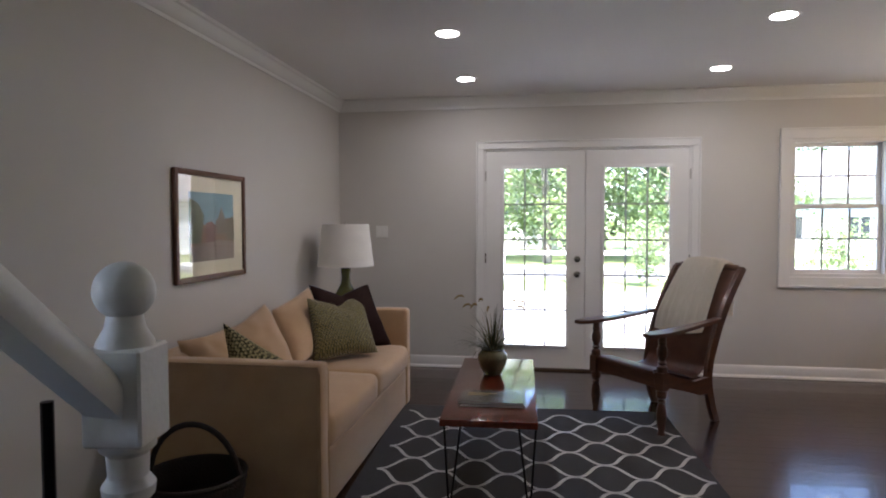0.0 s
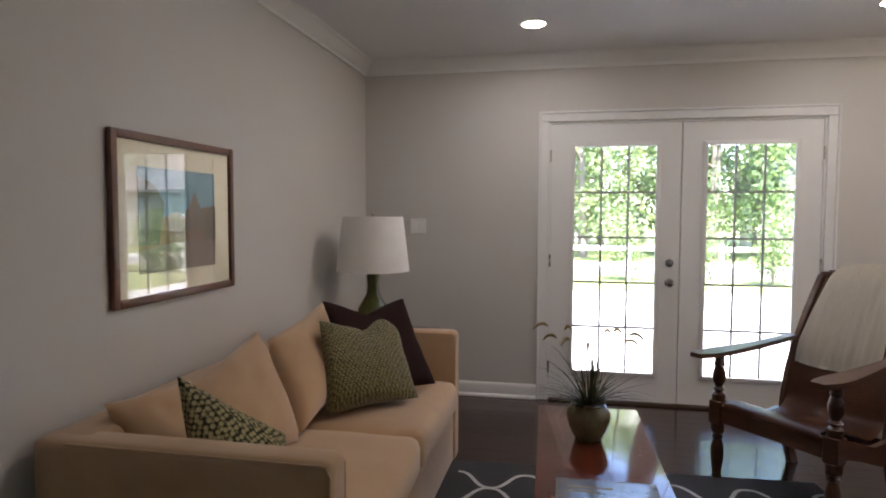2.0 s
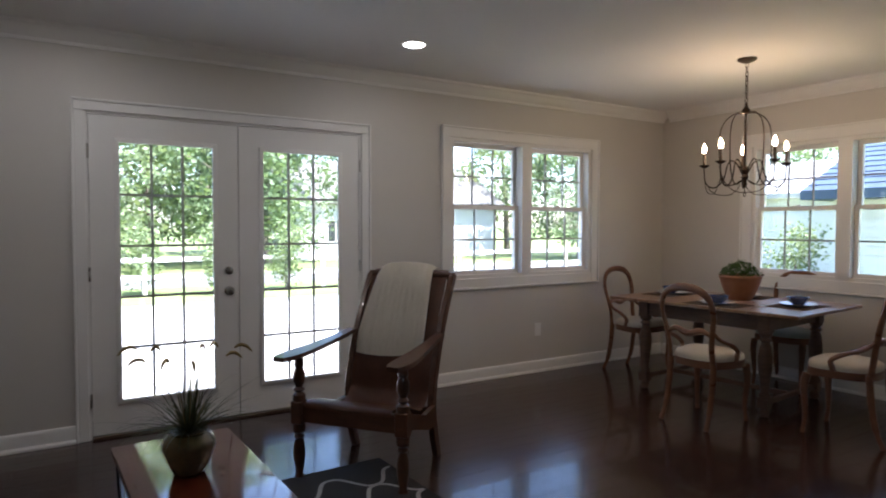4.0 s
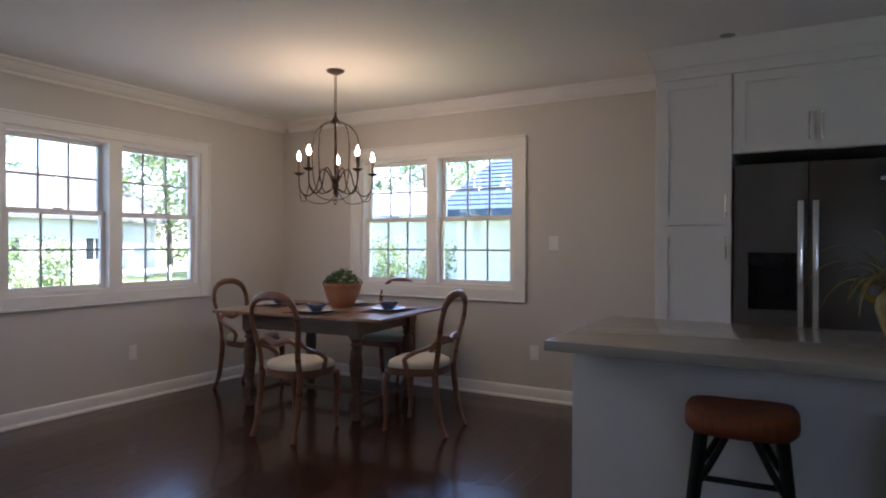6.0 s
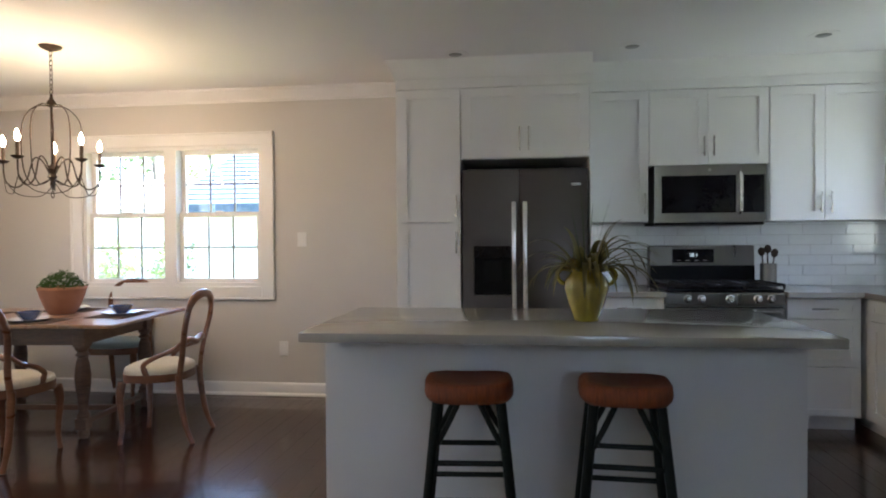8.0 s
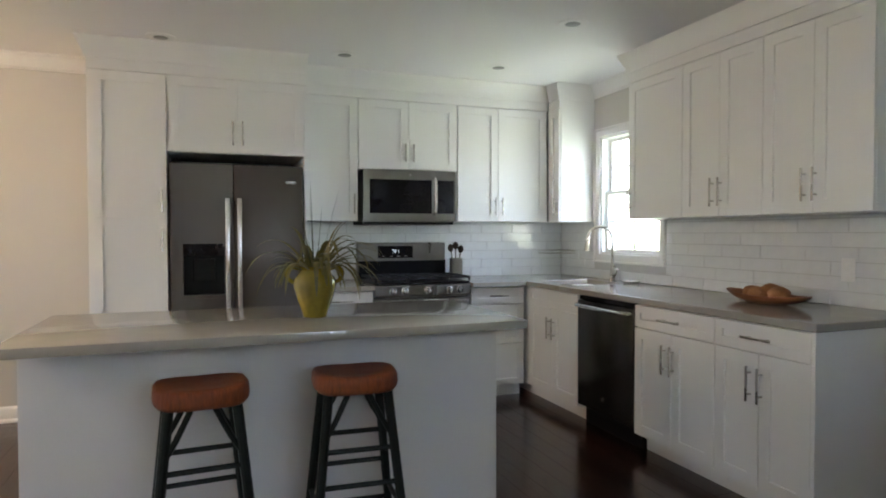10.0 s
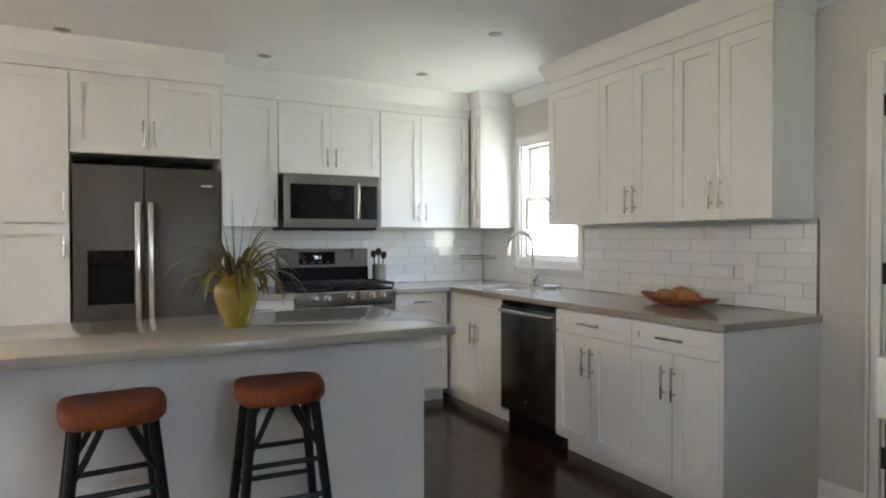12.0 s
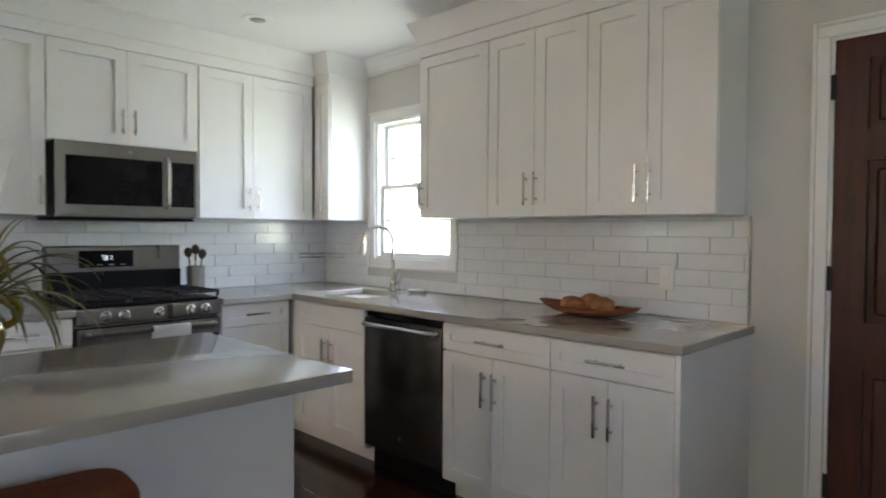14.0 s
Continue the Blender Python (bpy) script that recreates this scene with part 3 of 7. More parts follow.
# tap
FX, FY = 5.87, -D + 0.085
tap = empty("kitchen_tap", pose(FX, FY, WT), "brushed nickel gooseneck kitchen tap at the sink", "tap")
part("base", lathe(bmesh.new(), [(0.028, 0), (0.028, 0.006), (0.021, 0.02), (0.019, 0.10), (0.022, 0.115), (0.016, 0.13), (0.001, 0.132)]), NICKEL, tap)
neck = [(0, 0, 0.12), (0, 0, 0.33)] + [(0.085 * (1 - math.cos(a)), 0.06 * (1 - math.cos(a)), 0.33 + 0.105 * math.sin(a)) for a in np.linspace(0.2, 2.9, 12)]
part("spout", tube(bmesh.new(), neck, 0.0125, 12), NICKEL, tap)
tip = Vector(neck[-1])
part("spray_head", tube(bmesh.new(), [tip, tip + Vector((0.006, 0.004, -0.05)), tip + Vector((0.012, 0.009, -0.115))], [0.014, 0.018, 0.021], 12), NICKEL, tap)
part("lever", tube(bmesh.new(), smooth_pts([(-0.018, 0, 0.05), (-0.05, 0.006, 0.055), (-0.075, 0.01, 0.10)]), [0.014] * 4 + [0.009] * 9, 8), NICKEL, tap, "tap lever")
SOAP = material("white_ceramic", (0.78, 0.77, 0.74), 0.25, fine=60)
tagged(part("soap_dish", lathe(bmesh.new(), [(0.03, 0), (0.055, 0.008), (0.065, 0.02), (0.06, 0.022), (0.03, 0.014), (0.001, 0.013)], at=(5.60, -D + 0.11, WT + 0.0005)), SOAP),
       "small white ceramic soap dish on the worktop", "soap dish")

# dishwasher
dw = empty("dishwasher", SOUTH, "dark stainless dishwasher under the worktop", "dishwasher")
d0, d1 = S(5.379), S(4.768)
DF = -BD - 0.025                                   # face of the door
part("body", blk((d0 + 0.004, DF + 0.06, 0.13), (d1 - 0.004, -0.01, 0.886)), BLACK, dw, smooth=0)
part("door", blk((d0 + 0.003, DF, 0.135), (d1 - 0.003, DF + 0.055, 0.855), 0.006, 2), DARKSTEEL, dw, "dark stainless door")
part("control_strip", blk((d0 + 0.003, DF + 0.012, 0.858), (d1 - 0.003, DF + 0.055, 0.886), 0.003), BLACKGLASS, dw)
hz = 0.825
hb = tube(bmesh.new(), smooth_pts([(d0 + 0.03, DF + 0.002, hz), (d0 + 0.045, DF - 0.040, hz), (d0 + 0.12, DF - 0.047, hz), (d1 - 0.12, DF - 0.047, hz), (d1 - 0.045, DF - 0.040, hz), (d1 - 0.03, DF + 0.002, hz)], 5), 0.013, 10)
part("handle", hb, POLISHED, dw, "stainless bar handle")
part("badge", lathe(bmesh.new(), [(0.001, 0), (0.011, 0), (0.011, 0.002), (0.001, 0.003)], m=Matrix.Translation(((d0 + d1) / 2, DF - 0.0005, 0.235)) @ pose(0, 0, 0, 90, 0, 0)), NICKEL, dw)
part("kick_plate", blk((d0 + 0.004, DF + 0.07, 0.0), (d1 - 0.004, DF + 0.10, 0.128)), BLACK, dw, smooth=0)

# fridge: slate side-by-side with a dispenser
fr = empty("fridge", EAST, "slate side-by-side fridge with water dispenser", "fridge")
fx0, fx1, fz = P1 + 0.018, F1 - 0.018, 1.775
split = fx0 + (fx1 - fx0) * 0.46
part("body", blk((fx0, -0.60, 0.02), (fx1, -0.03, 1.765), 0.004), SLATE, fr, smooth=0)
LD = -0.67
bm = bmesh.new()
dx0, dx1, dz0, dz1 = fx0 + 0.078, split - 0.058, 0.89, 1.165
ring(bm, (fx0, 0.06), (split - 0.003, fz), (dx0, dz0 - 0.01), (dx1, dz1 + 0.08), LD, -0.604)
ld = part("freezer_door", bm, SLATE, fr, "slate freezer door with dispenser", smooth=0)
part("dispenser_recess", blk((dx0, LD + 0.05, dz0 - 0.01), (dx1, -0.606, dz1 + 0.08)), BLACK, ld, "black dispenser recess", smooth=0)
part("dispenser_panel", blk((dx0, LD - 0.002, dz1), (dx1, LD + 0.05, dz1 + 0.08)), BLACKGLASS, ld, "black control panel", smooth=0)
part("dispenser_tray", blk((dx0, LD + 0.002, dz0 - 0.01), (dx1, LD + 0.05, dz0 + 0.012)), SLATE, ld, smooth=0)
part("paddle", blk((dx0 + 0.06, LD + 0.028, dz0 + 0.10), (dx1 - 0.06, LD + 0.036, dz1 - 0.02), 0.003), BLACK, ld)
part("fridge_door", blk((split + 0.003, LD, 0.06), (fx1, -0.604, fz), 0.006, 2), SLATE, fr, "slate fridge door")
for hx in (split - 0.038, split + 0.038):
    bm = bmesh.new()
    box(bm, (hx - 0.017, LD - 0.062, 0.60), (hx + 0.017, LD - 0.040, 1.55), 0.007, seg=2)
    for z in (0.64, 1.51):
        box(bm, (hx - 0.012, LD - 0.042, z - 0.02), (hx + 0.012, LD + 0.001, z + 0.02))
    part("handle", bm, POLISHED, fr, "long polished steel handle")
part("kick_grille", blk((fx0, -0.615, 0.0), (fx1, -0.56, 0.055)), BLACK, fr, smooth=0)
part("badge", blk((fx0 + 0.74, LD - 0.003, 1.655), (fx0 + 0.81, LD - 0.0005, 1.675)), DARKSTEEL, fr, smooth=0)
# added black board that paints the shade in the gap above the fridge
part("gap_shade_board", blk((P1 + 0.002, -0.03, 1.775), (F1 - 0.001, -0.004, 1.855)), BLACK, fr, smooth=0)

# microwave
mw = empty("microwave", EAST, "stainless over-the-range microwave with black glass door", "microwave")
a0, a1, mz0, mz1, my = 5.736, 6.495, 1.404, 1.809, -0.398
part("body", blk((a0, my + 0.03, mz0), (a1, -0.004, mz1)), STEEL, mw, smooth=0)
ds = a0 + (a1 - a0) * 0.775
bm = bmesh.new()
ring(bm, (a0, mz0 + 0.012), (ds, mz1), (a0 + 0.05, mz0 + 0.065), (ds - 0.03, mz1 - 0.075), my - 0.004, my + 0.03)
dd = part("door", bm, STEEL, mw, "stainless door frame", smooth=0)
part("door_glass", blk((a0 + 0.05, my + 0.001, mz0 + 0.065), (ds - 0.03, my + 0.029, mz1 - 0.075)), BLACKGLASS, dd, "black glass", smooth=0)
bm = bmesh.new()
ring(bm, (ds + 0.002, mz0 + 0.012), (a1, mz1), (ds + 0.006, mz0 + 0.065), (a1 - 0.012, mz1 - 0.075), my - 0.002, my + 0.03)
part("control_frame", bm, STEEL, mw, smooth=0)
part("control_panel", blk((ds + 0.002, my - 0.0005, mz0 + 0.065), (a1 - 0.012, my + 0.029, mz1 - 0.075)), BLACKGLASS, mw, "black touch panel", smooth=0)
hb = bmesh.new()
tube(hb, smooth_pts([(ds - 0.012, my - 0.003, mz0 + 0.06), (ds - 0.012, my - 0.045, mz0 + 0.075), (ds - 0.012, my - 0.052, (mz0 + mz1) / 2), (ds - 0.012, my - 0.045, mz1 - 0.075), (ds - 0.012, my - 0.003, mz1 - 0.06)], 5), 0.012, 10)
part("handle", hb, POLISHED, mw, "curved steel handle")
part("vent_grille", blk((a0 + 0.005, my + 0.03, mz0 - 0.02), (a1 - 0.005, -0.02, mz0 - 0.001)), BLACK, mw, smooth=0)
part("badge", lathe(bmesh.new(), [(0.001, 0), (0.010, 0), (0.010, 0.002), (0.001, 0.003)], m=Matrix.Translation(((a0 + a1) / 2, my - 0.0045, mz1 - 0.036)) @ pose(0, 0, 0, 90, 0, 0)), NICKEL, mw)

# gas range
rg = empty("gas_range", EAST, "stainless gas range with black cooktop and cast iron grates", "range")
a0, a1, ry = 5.758, 6.521, -0.655
part("body", blk((a0, ry + 0.04, 0.03), (a1, -0.02, 0.923)), STEEL, rg, smooth=0)
part("cooktop", blk((a0, ry + 0.02, 0.924), (a1, -0.10, 0.943), 0.005), BLACK, rg, "black enamel cooktop")
part("backguard", blk((a0, -0.10, 0.924), (a1, -0.022, 1.235), 0.008), STEEL, rg, "stainless back panel")
part("backguard_base", blk((a0 + 0.005, -0.115, 0.944), (a1 - 0.005, -0.1005, 1.085)), BLACK, rg, smooth=0)
dm = a0 + (a1 - a0) * 0.42
disp = part("display", blk((dm - 0.15, -0.104, 1.108), (dm + 0.15, -0.1002, 1.208)), BLACKGLASS, rg, "black glass clock display", smooth=0)
DIGIT = glow("clock_digits", (0.75, 0.9, 1.0), 0.04)
for k, seg in enumerate(("abc", "abcdefg", "bc")):
    x = dm - 0.03 + k * 0.022
    bm = bmesh.new()
    for c, (u0, v0, u1, v1) in {"a": (0, 1, 1, 1), "b": (1, .5, 1, 1), "c": (1, 0, 1, .5), "d": (0, 0, 1, 0), "e": (0, 0, 0, .5), "f": (0, .5, 0, 1), "g": (0, .5, 1, .5)}.items():
        if c in seg:
            box(bm, (x + u0 * 0.012 - 0.0015, -0.1052, 1.152 + v0 * 0.024 - 0.0015), (x + u1 * 0.012 + 0.0015, -0.1042, 1.152 + v1 * 0.024 + 0.0015))
    part("digit", bm, DIGIT, disp, "glowing clock digit", smooth=0)
for k in range(4):
    part("key", blk((dm - 0.12 + k * 0.065, -0.1052, 1.120), (dm - 0.09 + k * 0.065, -0.1042, 1.126)), NICKEL, disp, smooth=0)
part("control_panel", blk((a0, ry - 0.01, 0.842), (a1, ry + 0.04, 0.922), 0.006), STEEL, rg, "stainless knob panel")
for k, f in enumerate((0.18, 0.30, 0.535, 0.765, 0.875)):
    bm = lathe(bmesh.new(), [(0.026, 0), (0.027, 0.008), (0.022, 0.012), (0.020, 0.034), (0.016, 0.040), (0.001, 0.041)], m=Matrix.Translation((a0 + (a1 - a0) * f, ry - 0.010, 0.884)) @ pose(0, 0, 0, 90, 0, 0))
    part("knob", bm, POLISHED, rg, "stainless burner knob")
part("oven_door", blk((a0 + 0.004, ry - 0.005, 0.19), (a1 - 0.004, ry + 0.038, 0.826), 0.006), BLACKGLASS, rg, "black glass oven door")
part("oven_rail", blk((a0 + 0.004, ry - 0.009, 0.735), (a1 - 0.004, ry - 0.0045, 0.822)), STEEL, rg, smooth=0)
hb = tube(bmesh.new(), smooth_pts([(a0 + 0.05, ry - 0.008, 0.795), (a0 + 0.06, ry - 0.05, 0.797), (a0 + 0.1, ry - 0.058, 0.797), (a1 - 0.1, ry - 0.058, 0.797), (a1 - 0.06, ry - 0.05, 0.797), (a1 - 0.05, ry - 0.008, 0.795)], 4), 0.013, 10)
part("oven_handle", hb, STEEL, rg, "stainless oven handle")
part("drawer", blk((a0 + 0.004, ry, 0.03), (a1 - 0.004, ry + 0.038, 0.18), 0.005), STEEL, rg, "stainless bottom drawer")
for k in range(3):
    g0, g1 = a0 + 0.02 + k * 0.256, a0 + 0.27 + k * 0.256
    bm = bmesh.new()
    yb0, yb1 = ry + 0.05, -0.13
    for x in (g0, (g0 + g1) / 2, g1 - 0.012):
        box(bm, (x, yb0, 0.963), (x + 0.012, yb1, 0.980))
    for y in (yb0, yb0 + 0.13, (yb0 + yb1) / 2, yb1 - 0.14, yb1 - 0.012):
        box(bm, (g0, y, 0.964), (g1, y + 0.012, 0.979))
    for x in (g0, g1 - 0.012):
        for y in (yb0, yb1 - 0.012):
            box(bm, (x, y, 0.943), (x + 0.012, y + 0.012, 0.964))
    part("grate", bm, IRON, rg, "cast iron burner grate", smooth=0)
for fx, fy in ((0.2, 0.28), (0.2, 0.795), (0.5, 0.5), (0.8, 0.28), (0.8, 0.795)):
    part("burner", lathe(bmesh.new(), [(0.05, 0), (0.05, 0.008), (0.035, 0.010), (0.033, 0.017), (0.001, 0.018)], at=(a0 + (a1 - a0) * fx, ry + 0.05 + 0.5 * fy, 0.9435)), IRON, rg)
CLOTH = material("white_cotton", (0.78, 0.77, 0.75), 0.9, fine=300, bump=0.3, sheen=0.3)
bm = bmesh.new()
tx = a0 + (a1 - a0) * 0.60
pts = [(0, 0.016, 0.475), (0, 0.0155, 0.675), (0, 0.017, 0.775), (0, 0.012, 0.810), (0, 0, 0.817), (0, -0.014, 0.810), (0, -0.0175, 0.775), (0, -0.018, 0.655), (0, -0.019, 0.505)]
rows = [[bm.verts.new((tx + u * 0.20 - 0.10, ry - 0.058 + y + 0.002 * math.sin(u * 9) * (0.825 - z) * 3 * (1 if y < 0 else 0.0), z)) for u in np.linspace(0, 1, 14)] for _, y, z in pts]
for r, s in zip(rows, rows[1:]):
    for k in range(13):
        bm.faces.new((r[k], r[k + 1], s[k + 1], s[k]))
bmesh.ops.solidify(bm, geom=bm.faces[:], thickness=0.003)
bmesh.ops.transform(bm, matrix=EAST, verts=bm.verts)
tagged(part("tea_towel", bm, CLOTH, smooth=60), "white cotton tea towel over the oven handle", "towel")

# utensil crock beside the range
WOODSPOON = material("dark_utensil", (0.05, 0.03, 0.02), 0.5)
ut = empty("utensil_holder", pose(W - 0.17, -6.592, WT), "ribbed steel utensil holder with dark spoons", "utensil holder")
part("pot", lathe(bmesh.new(), [(0.052, 0)] + [(0.055 + 0.0015 * (k % 2), 0.006 + 0.0095 * k) for k in range(17)] + [(0.056, 0.172), (0.050, 0.172), (0.048, 0.01), (0.001, 0.01)]), STEEL, ut, "ribbed steel pot")
for k, (dx, dy, tall) in enumerate(((0.02, 0.02, 0.29), (-0.02, 0.01, 0.31), (0.0, -0.025, 0.28))):
    bm = tube(bmesh.new(), [(dx * 0.6, dy * 0.6, 0.012), (dx * 1.6, dy * 1.6, tall - 0.06)], 0.005, 8)
    tube(bm, smooth_pts([(dx * 1.6, dy * 1.6, tall - 0.065), (dx * 1.75, dy * 1.75, tall - 0.03), (dx * 1.9, dy * 1.9, tall)], 4), [0.006, 0.015, 0.022, 0.026, 0.027, 0.026, 0.022, 0.015, 0.005], 8, flat=0.35)
    part("utensil", bm, WOODSPOON, ut, "dark cooking spoon")

# corner wire shelf at the backsplash
sh = empty("corner_shelf", pose(W - 0.012, -D + 0.012, 1.13), "small chrome corner shelf on the backsplash", "shelf")
bm = bmesh.new()
for z in (0.0, 0.028):
    tube(bm, [(-0.24 * math.cos(a), 0.24 * math.sin(a), z) for a in np.linspace(0, math.pi / 2, 9)], 0.003, 6)
    tube(bm, [(-0.24, 0.003, z), (-0.003, 0.003, z), (-0.003, 0.24, z)], 0.003, 6)
for k in range(1, 8):
    tube(bm, [(-0.03 * k, 0.003, 0), (-0.03 * k, math.sqrt(0.24 ** 2 - (0.03 * k) ** 2), 0)], 0.002, 6)
for a in (0.05, 0.52, 1.05, 1.52):
    tube(bm, [(-0.24 * math.cos(a), 0.24 * math.sin(a), 0), (-0.24 * math.cos(a), 0.24 * math.sin(a), 0.028)], 0.002, 6)
part("rack", bm, NICKEL, sh)

# wooden bowl with bread rolls
BOWLWOOD = material("orange_wood", (0.30, 0.11, 0.045), 0.4, second=(0.19, 0.06, 0.025), stretch=(1, 6, 1), fine=40)
BREAD = material("bread_crust", (0.42, 0.20, 0.08), 0.7, second=(0.28, 0.11, 0.04), scale=14, fine=90, bump=0.3)
bw = empty("dough_bowl", pose(4.24, -D + 0.25, WT + 0.0005, 0, 0, -4), "long wooden dough bowl on the worktop", "bowl")
bm = bmesh.new()
prof = [(0.0, 0.0), (0.55, 0.0), (0.80, 0.014), (0.95, 0.032), (1.0, 0.044), (0.97, 0.046), (0.90, 0.034), (0.72, 0.018), (0.5, 0.011), (0.0, 0.010)]
rings = [[bm.verts.new((0.26 * r * math.cos(a) * (1 + 0.12 * math.cos(a) ** 8), 0.115 * r * math.sin(a), z + 0.016 * r * math.cos(a) ** 4)) for a in np.linspace(0, math.tau, 33)[:-1]] for r, z in prof]
for r, s in zip(rings, rings[1:]):
    for k in range(32):
        bm.faces.new((r[k], r[(k + 1) % 32], s[(k + 1) % 32], s[k]))
bmesh.ops.remove_doubles(bm, verts=bm.verts, dist=0.0005)
part("shell", bm, BOWLWOOD, bw, smooth=50)
for k, (x, y, s) in enumerate(((-0.09, 0.01, 1.0), (-0.01, -0.02, 1.1), (0.08, 0.015, 0.95), (0.03, 0.035, 0.9))):
    bm = bmesh.new()
    bmesh.ops.create_icosphere(bm, subdivisions=3, radius=0.056)
    for v in bm.verts:
        v.co *= s * (1 + 0.12 * noise.noise(v.co * 30 + Vector((k, 0, 0))))
        v.co.z *= 0.75
    roll = part("bread_roll", bm, BREAD)
    roll.location = Vector((4.24 + x, -D + 0.25 + y, WT + 0.0125 + 0.042 * s))
    tagged(roll, "round brown bread roll in the wooden bowl", "bread", group="bread rolls")

# ---- island ----
IX0, IX1, IY0, IY1, IT = 4.013, 4.92, -5.889, -3.955, 0.943     # edges of the top and its height
island = empty("kitchen_island", Matrix(), "white kitchen island base under the quartz top", "island")
IB = IX0 + 0.29
part("body", blk((IB, IY0 + 0.011, 0.0), (IX1 - 0.03, IY1 - 0.012, IT - 0.038)), material("island_paint", (0.74, 0.73, 0.72), 0.5, scale=2, fine=140, spread=0.05), island, smooth=0)
for k, (y0, y1) in enumerate(((IY0 + 0.05, -5.3), (-5.3, -4.6), (-4.6, IY1 - 0.05))):
    shaker("door", y0, y1, 0.11, 0.86, 0, island).matrix_basis = Matrix.Translation((IX1 - 0.03, 0, 0)) @ pose(0, 0, 0, 0, 0, 90)
tagged(part("island_top", blk((IX0, IY0, IT - 0.037), (IX1, IY1, IT), 0.004, 2), QUARTZ), "polished grey quartz island top", "worktop", group="worktops")


# ---- living room ----
def bezel_light(x, y, lit):
    """A recessed ceiling light with a white ring."""
    thing = empty("recessed_light", pose(x, y, H), "lit round recessed ceiling light" if lit else "unlit round recessed ceiling light with white trim", "ceiling light", "recessed lights")
    part("trim_ring", lathe(bmesh.new(), [(0.070, -0.004), (0.080, -0.005), (0.092, -0.003), (0.092, -0.0005), (0.068, -0.0005)], seg=32), TRIM, thing, "white trim ring")
    if lit:
        part("lens", lathe(bmesh.new(), [(0.001, -0.009), (0.062, -0.008), (0.069, -0.005), (0.069, -0.0008), (0.001, -0.0008)], seg=32), LENS, thing, "glowing frosted lens")
        data = bpy.data.lights.new("recessed_lamp", "AREA")
        data.shape, data.size, data.energy, data.color = "DISK", 0.11, DOWN_W, (1.0, 0.92, 0.82)
        lamp = new("recessed_lamp", data)
        lamp.location = (x, y, H - 0.012)
    else:
        # dark grey disc: the shade inside the open can is put into its colour
        part("bulb", lathe(bmesh.new(), [(0.001, -0.008), (0.040, -0.007), (0.050, -0.002), (0.001, -0.001)], seg=32), material("can_shade_grey", (0.24, 0.24, 0.23), 0.3), thing, "unlit bulb with the can's shade in its grey")
    return thing


LENS = glow("light_lens", (1.0, 0.93, 0.82), 6.0)
DOWN_W = 0.40
for x, y in ((1.335, -0.775), (1.37, -2.03), (3.295, -0.82), (3.30, -2.06)):
    bezel_light(x, y, True)
for x, y in ((6.04, -4.35), (6.03, -5.525), (5.965, -6.68), (4.915, -6.668)):
    bezel_light(x, y, False)

# rug
RX, RY, RW, RL = 1.93, -2.62, 1.93, 2.70
rug_m = pose(RX, RY, 0.0, 0, 0, 2.5)
RUG = material("charcoal_pile", (0.030, 0.026, 0.026), 0.95, second=(0.016, 0.014, 0.015), scale=30, fine=400, bump=0.6, sheen=0.1)
RUGLINE = material("ivory_pile", (0.62, 0.60, 0.57), 0.95, scale=30, fine=400, bump=0.6)
rug = empty("area_rug", rug_m, "charcoal area rug with ivory trellis pattern", "rug")
part("rug_base", blk((-RW / 2, -RL / 2, 0.0), (RW / 2, RL / 2, 0.011), 0.004), RUG, rug)
P, A = 0.365, 0.088
inv = rug_m.inverted()
base = inv @ Vector((1.19, -1.64, 0))
x_ends = (base.x - P / 2, base.x - P / 2 + 5 * P)
for k in range(-14, 2):
    cy = base.y + 0.09125 + 0.1825 * k
    if not -RL / 2 + A < cy < RL / 2 - A + 0.012:
        continue
    bm = bmesh.new()
    left, right = [], []
    for x in np.linspace(x_ends[0], x_ends[1], 131):
        def wave(q):
            c = math.cos(q)
            return (-1) ** (k + 1) * A * c * (1 + 0.30 * (1 - c * c))
        ph = math.tau * (x - base.x) / P
        y = cy + wave(ph)
        slope = (wave(ph + 0.05) - wave(ph - 0.05)) / (0.1 * P / math.tau)
        n = Vector((-slope, 1, 0)).normalized() * 0.0110
        left.append(bm.verts.new((x - n.x, y - n.y, 0.0125))), right.append(bm.verts.new((x + n.x, y + n.y, 0.0125)))
    for i in range(len(left) - 1):
        bm.faces.new((left[i], right[i], right[i + 1], left[i + 1]))
    part("trellis_line", bm, RUGLINE, rug, "ivory trellis line", smooth=0)

# sofa
SOFA = material("tan_chenille", (0.56, 0.36, 0.195), 0.9, second=(0.45, 0.28, 0.145), scale=5, fine=260, bump=0.35, sheen=0.4)


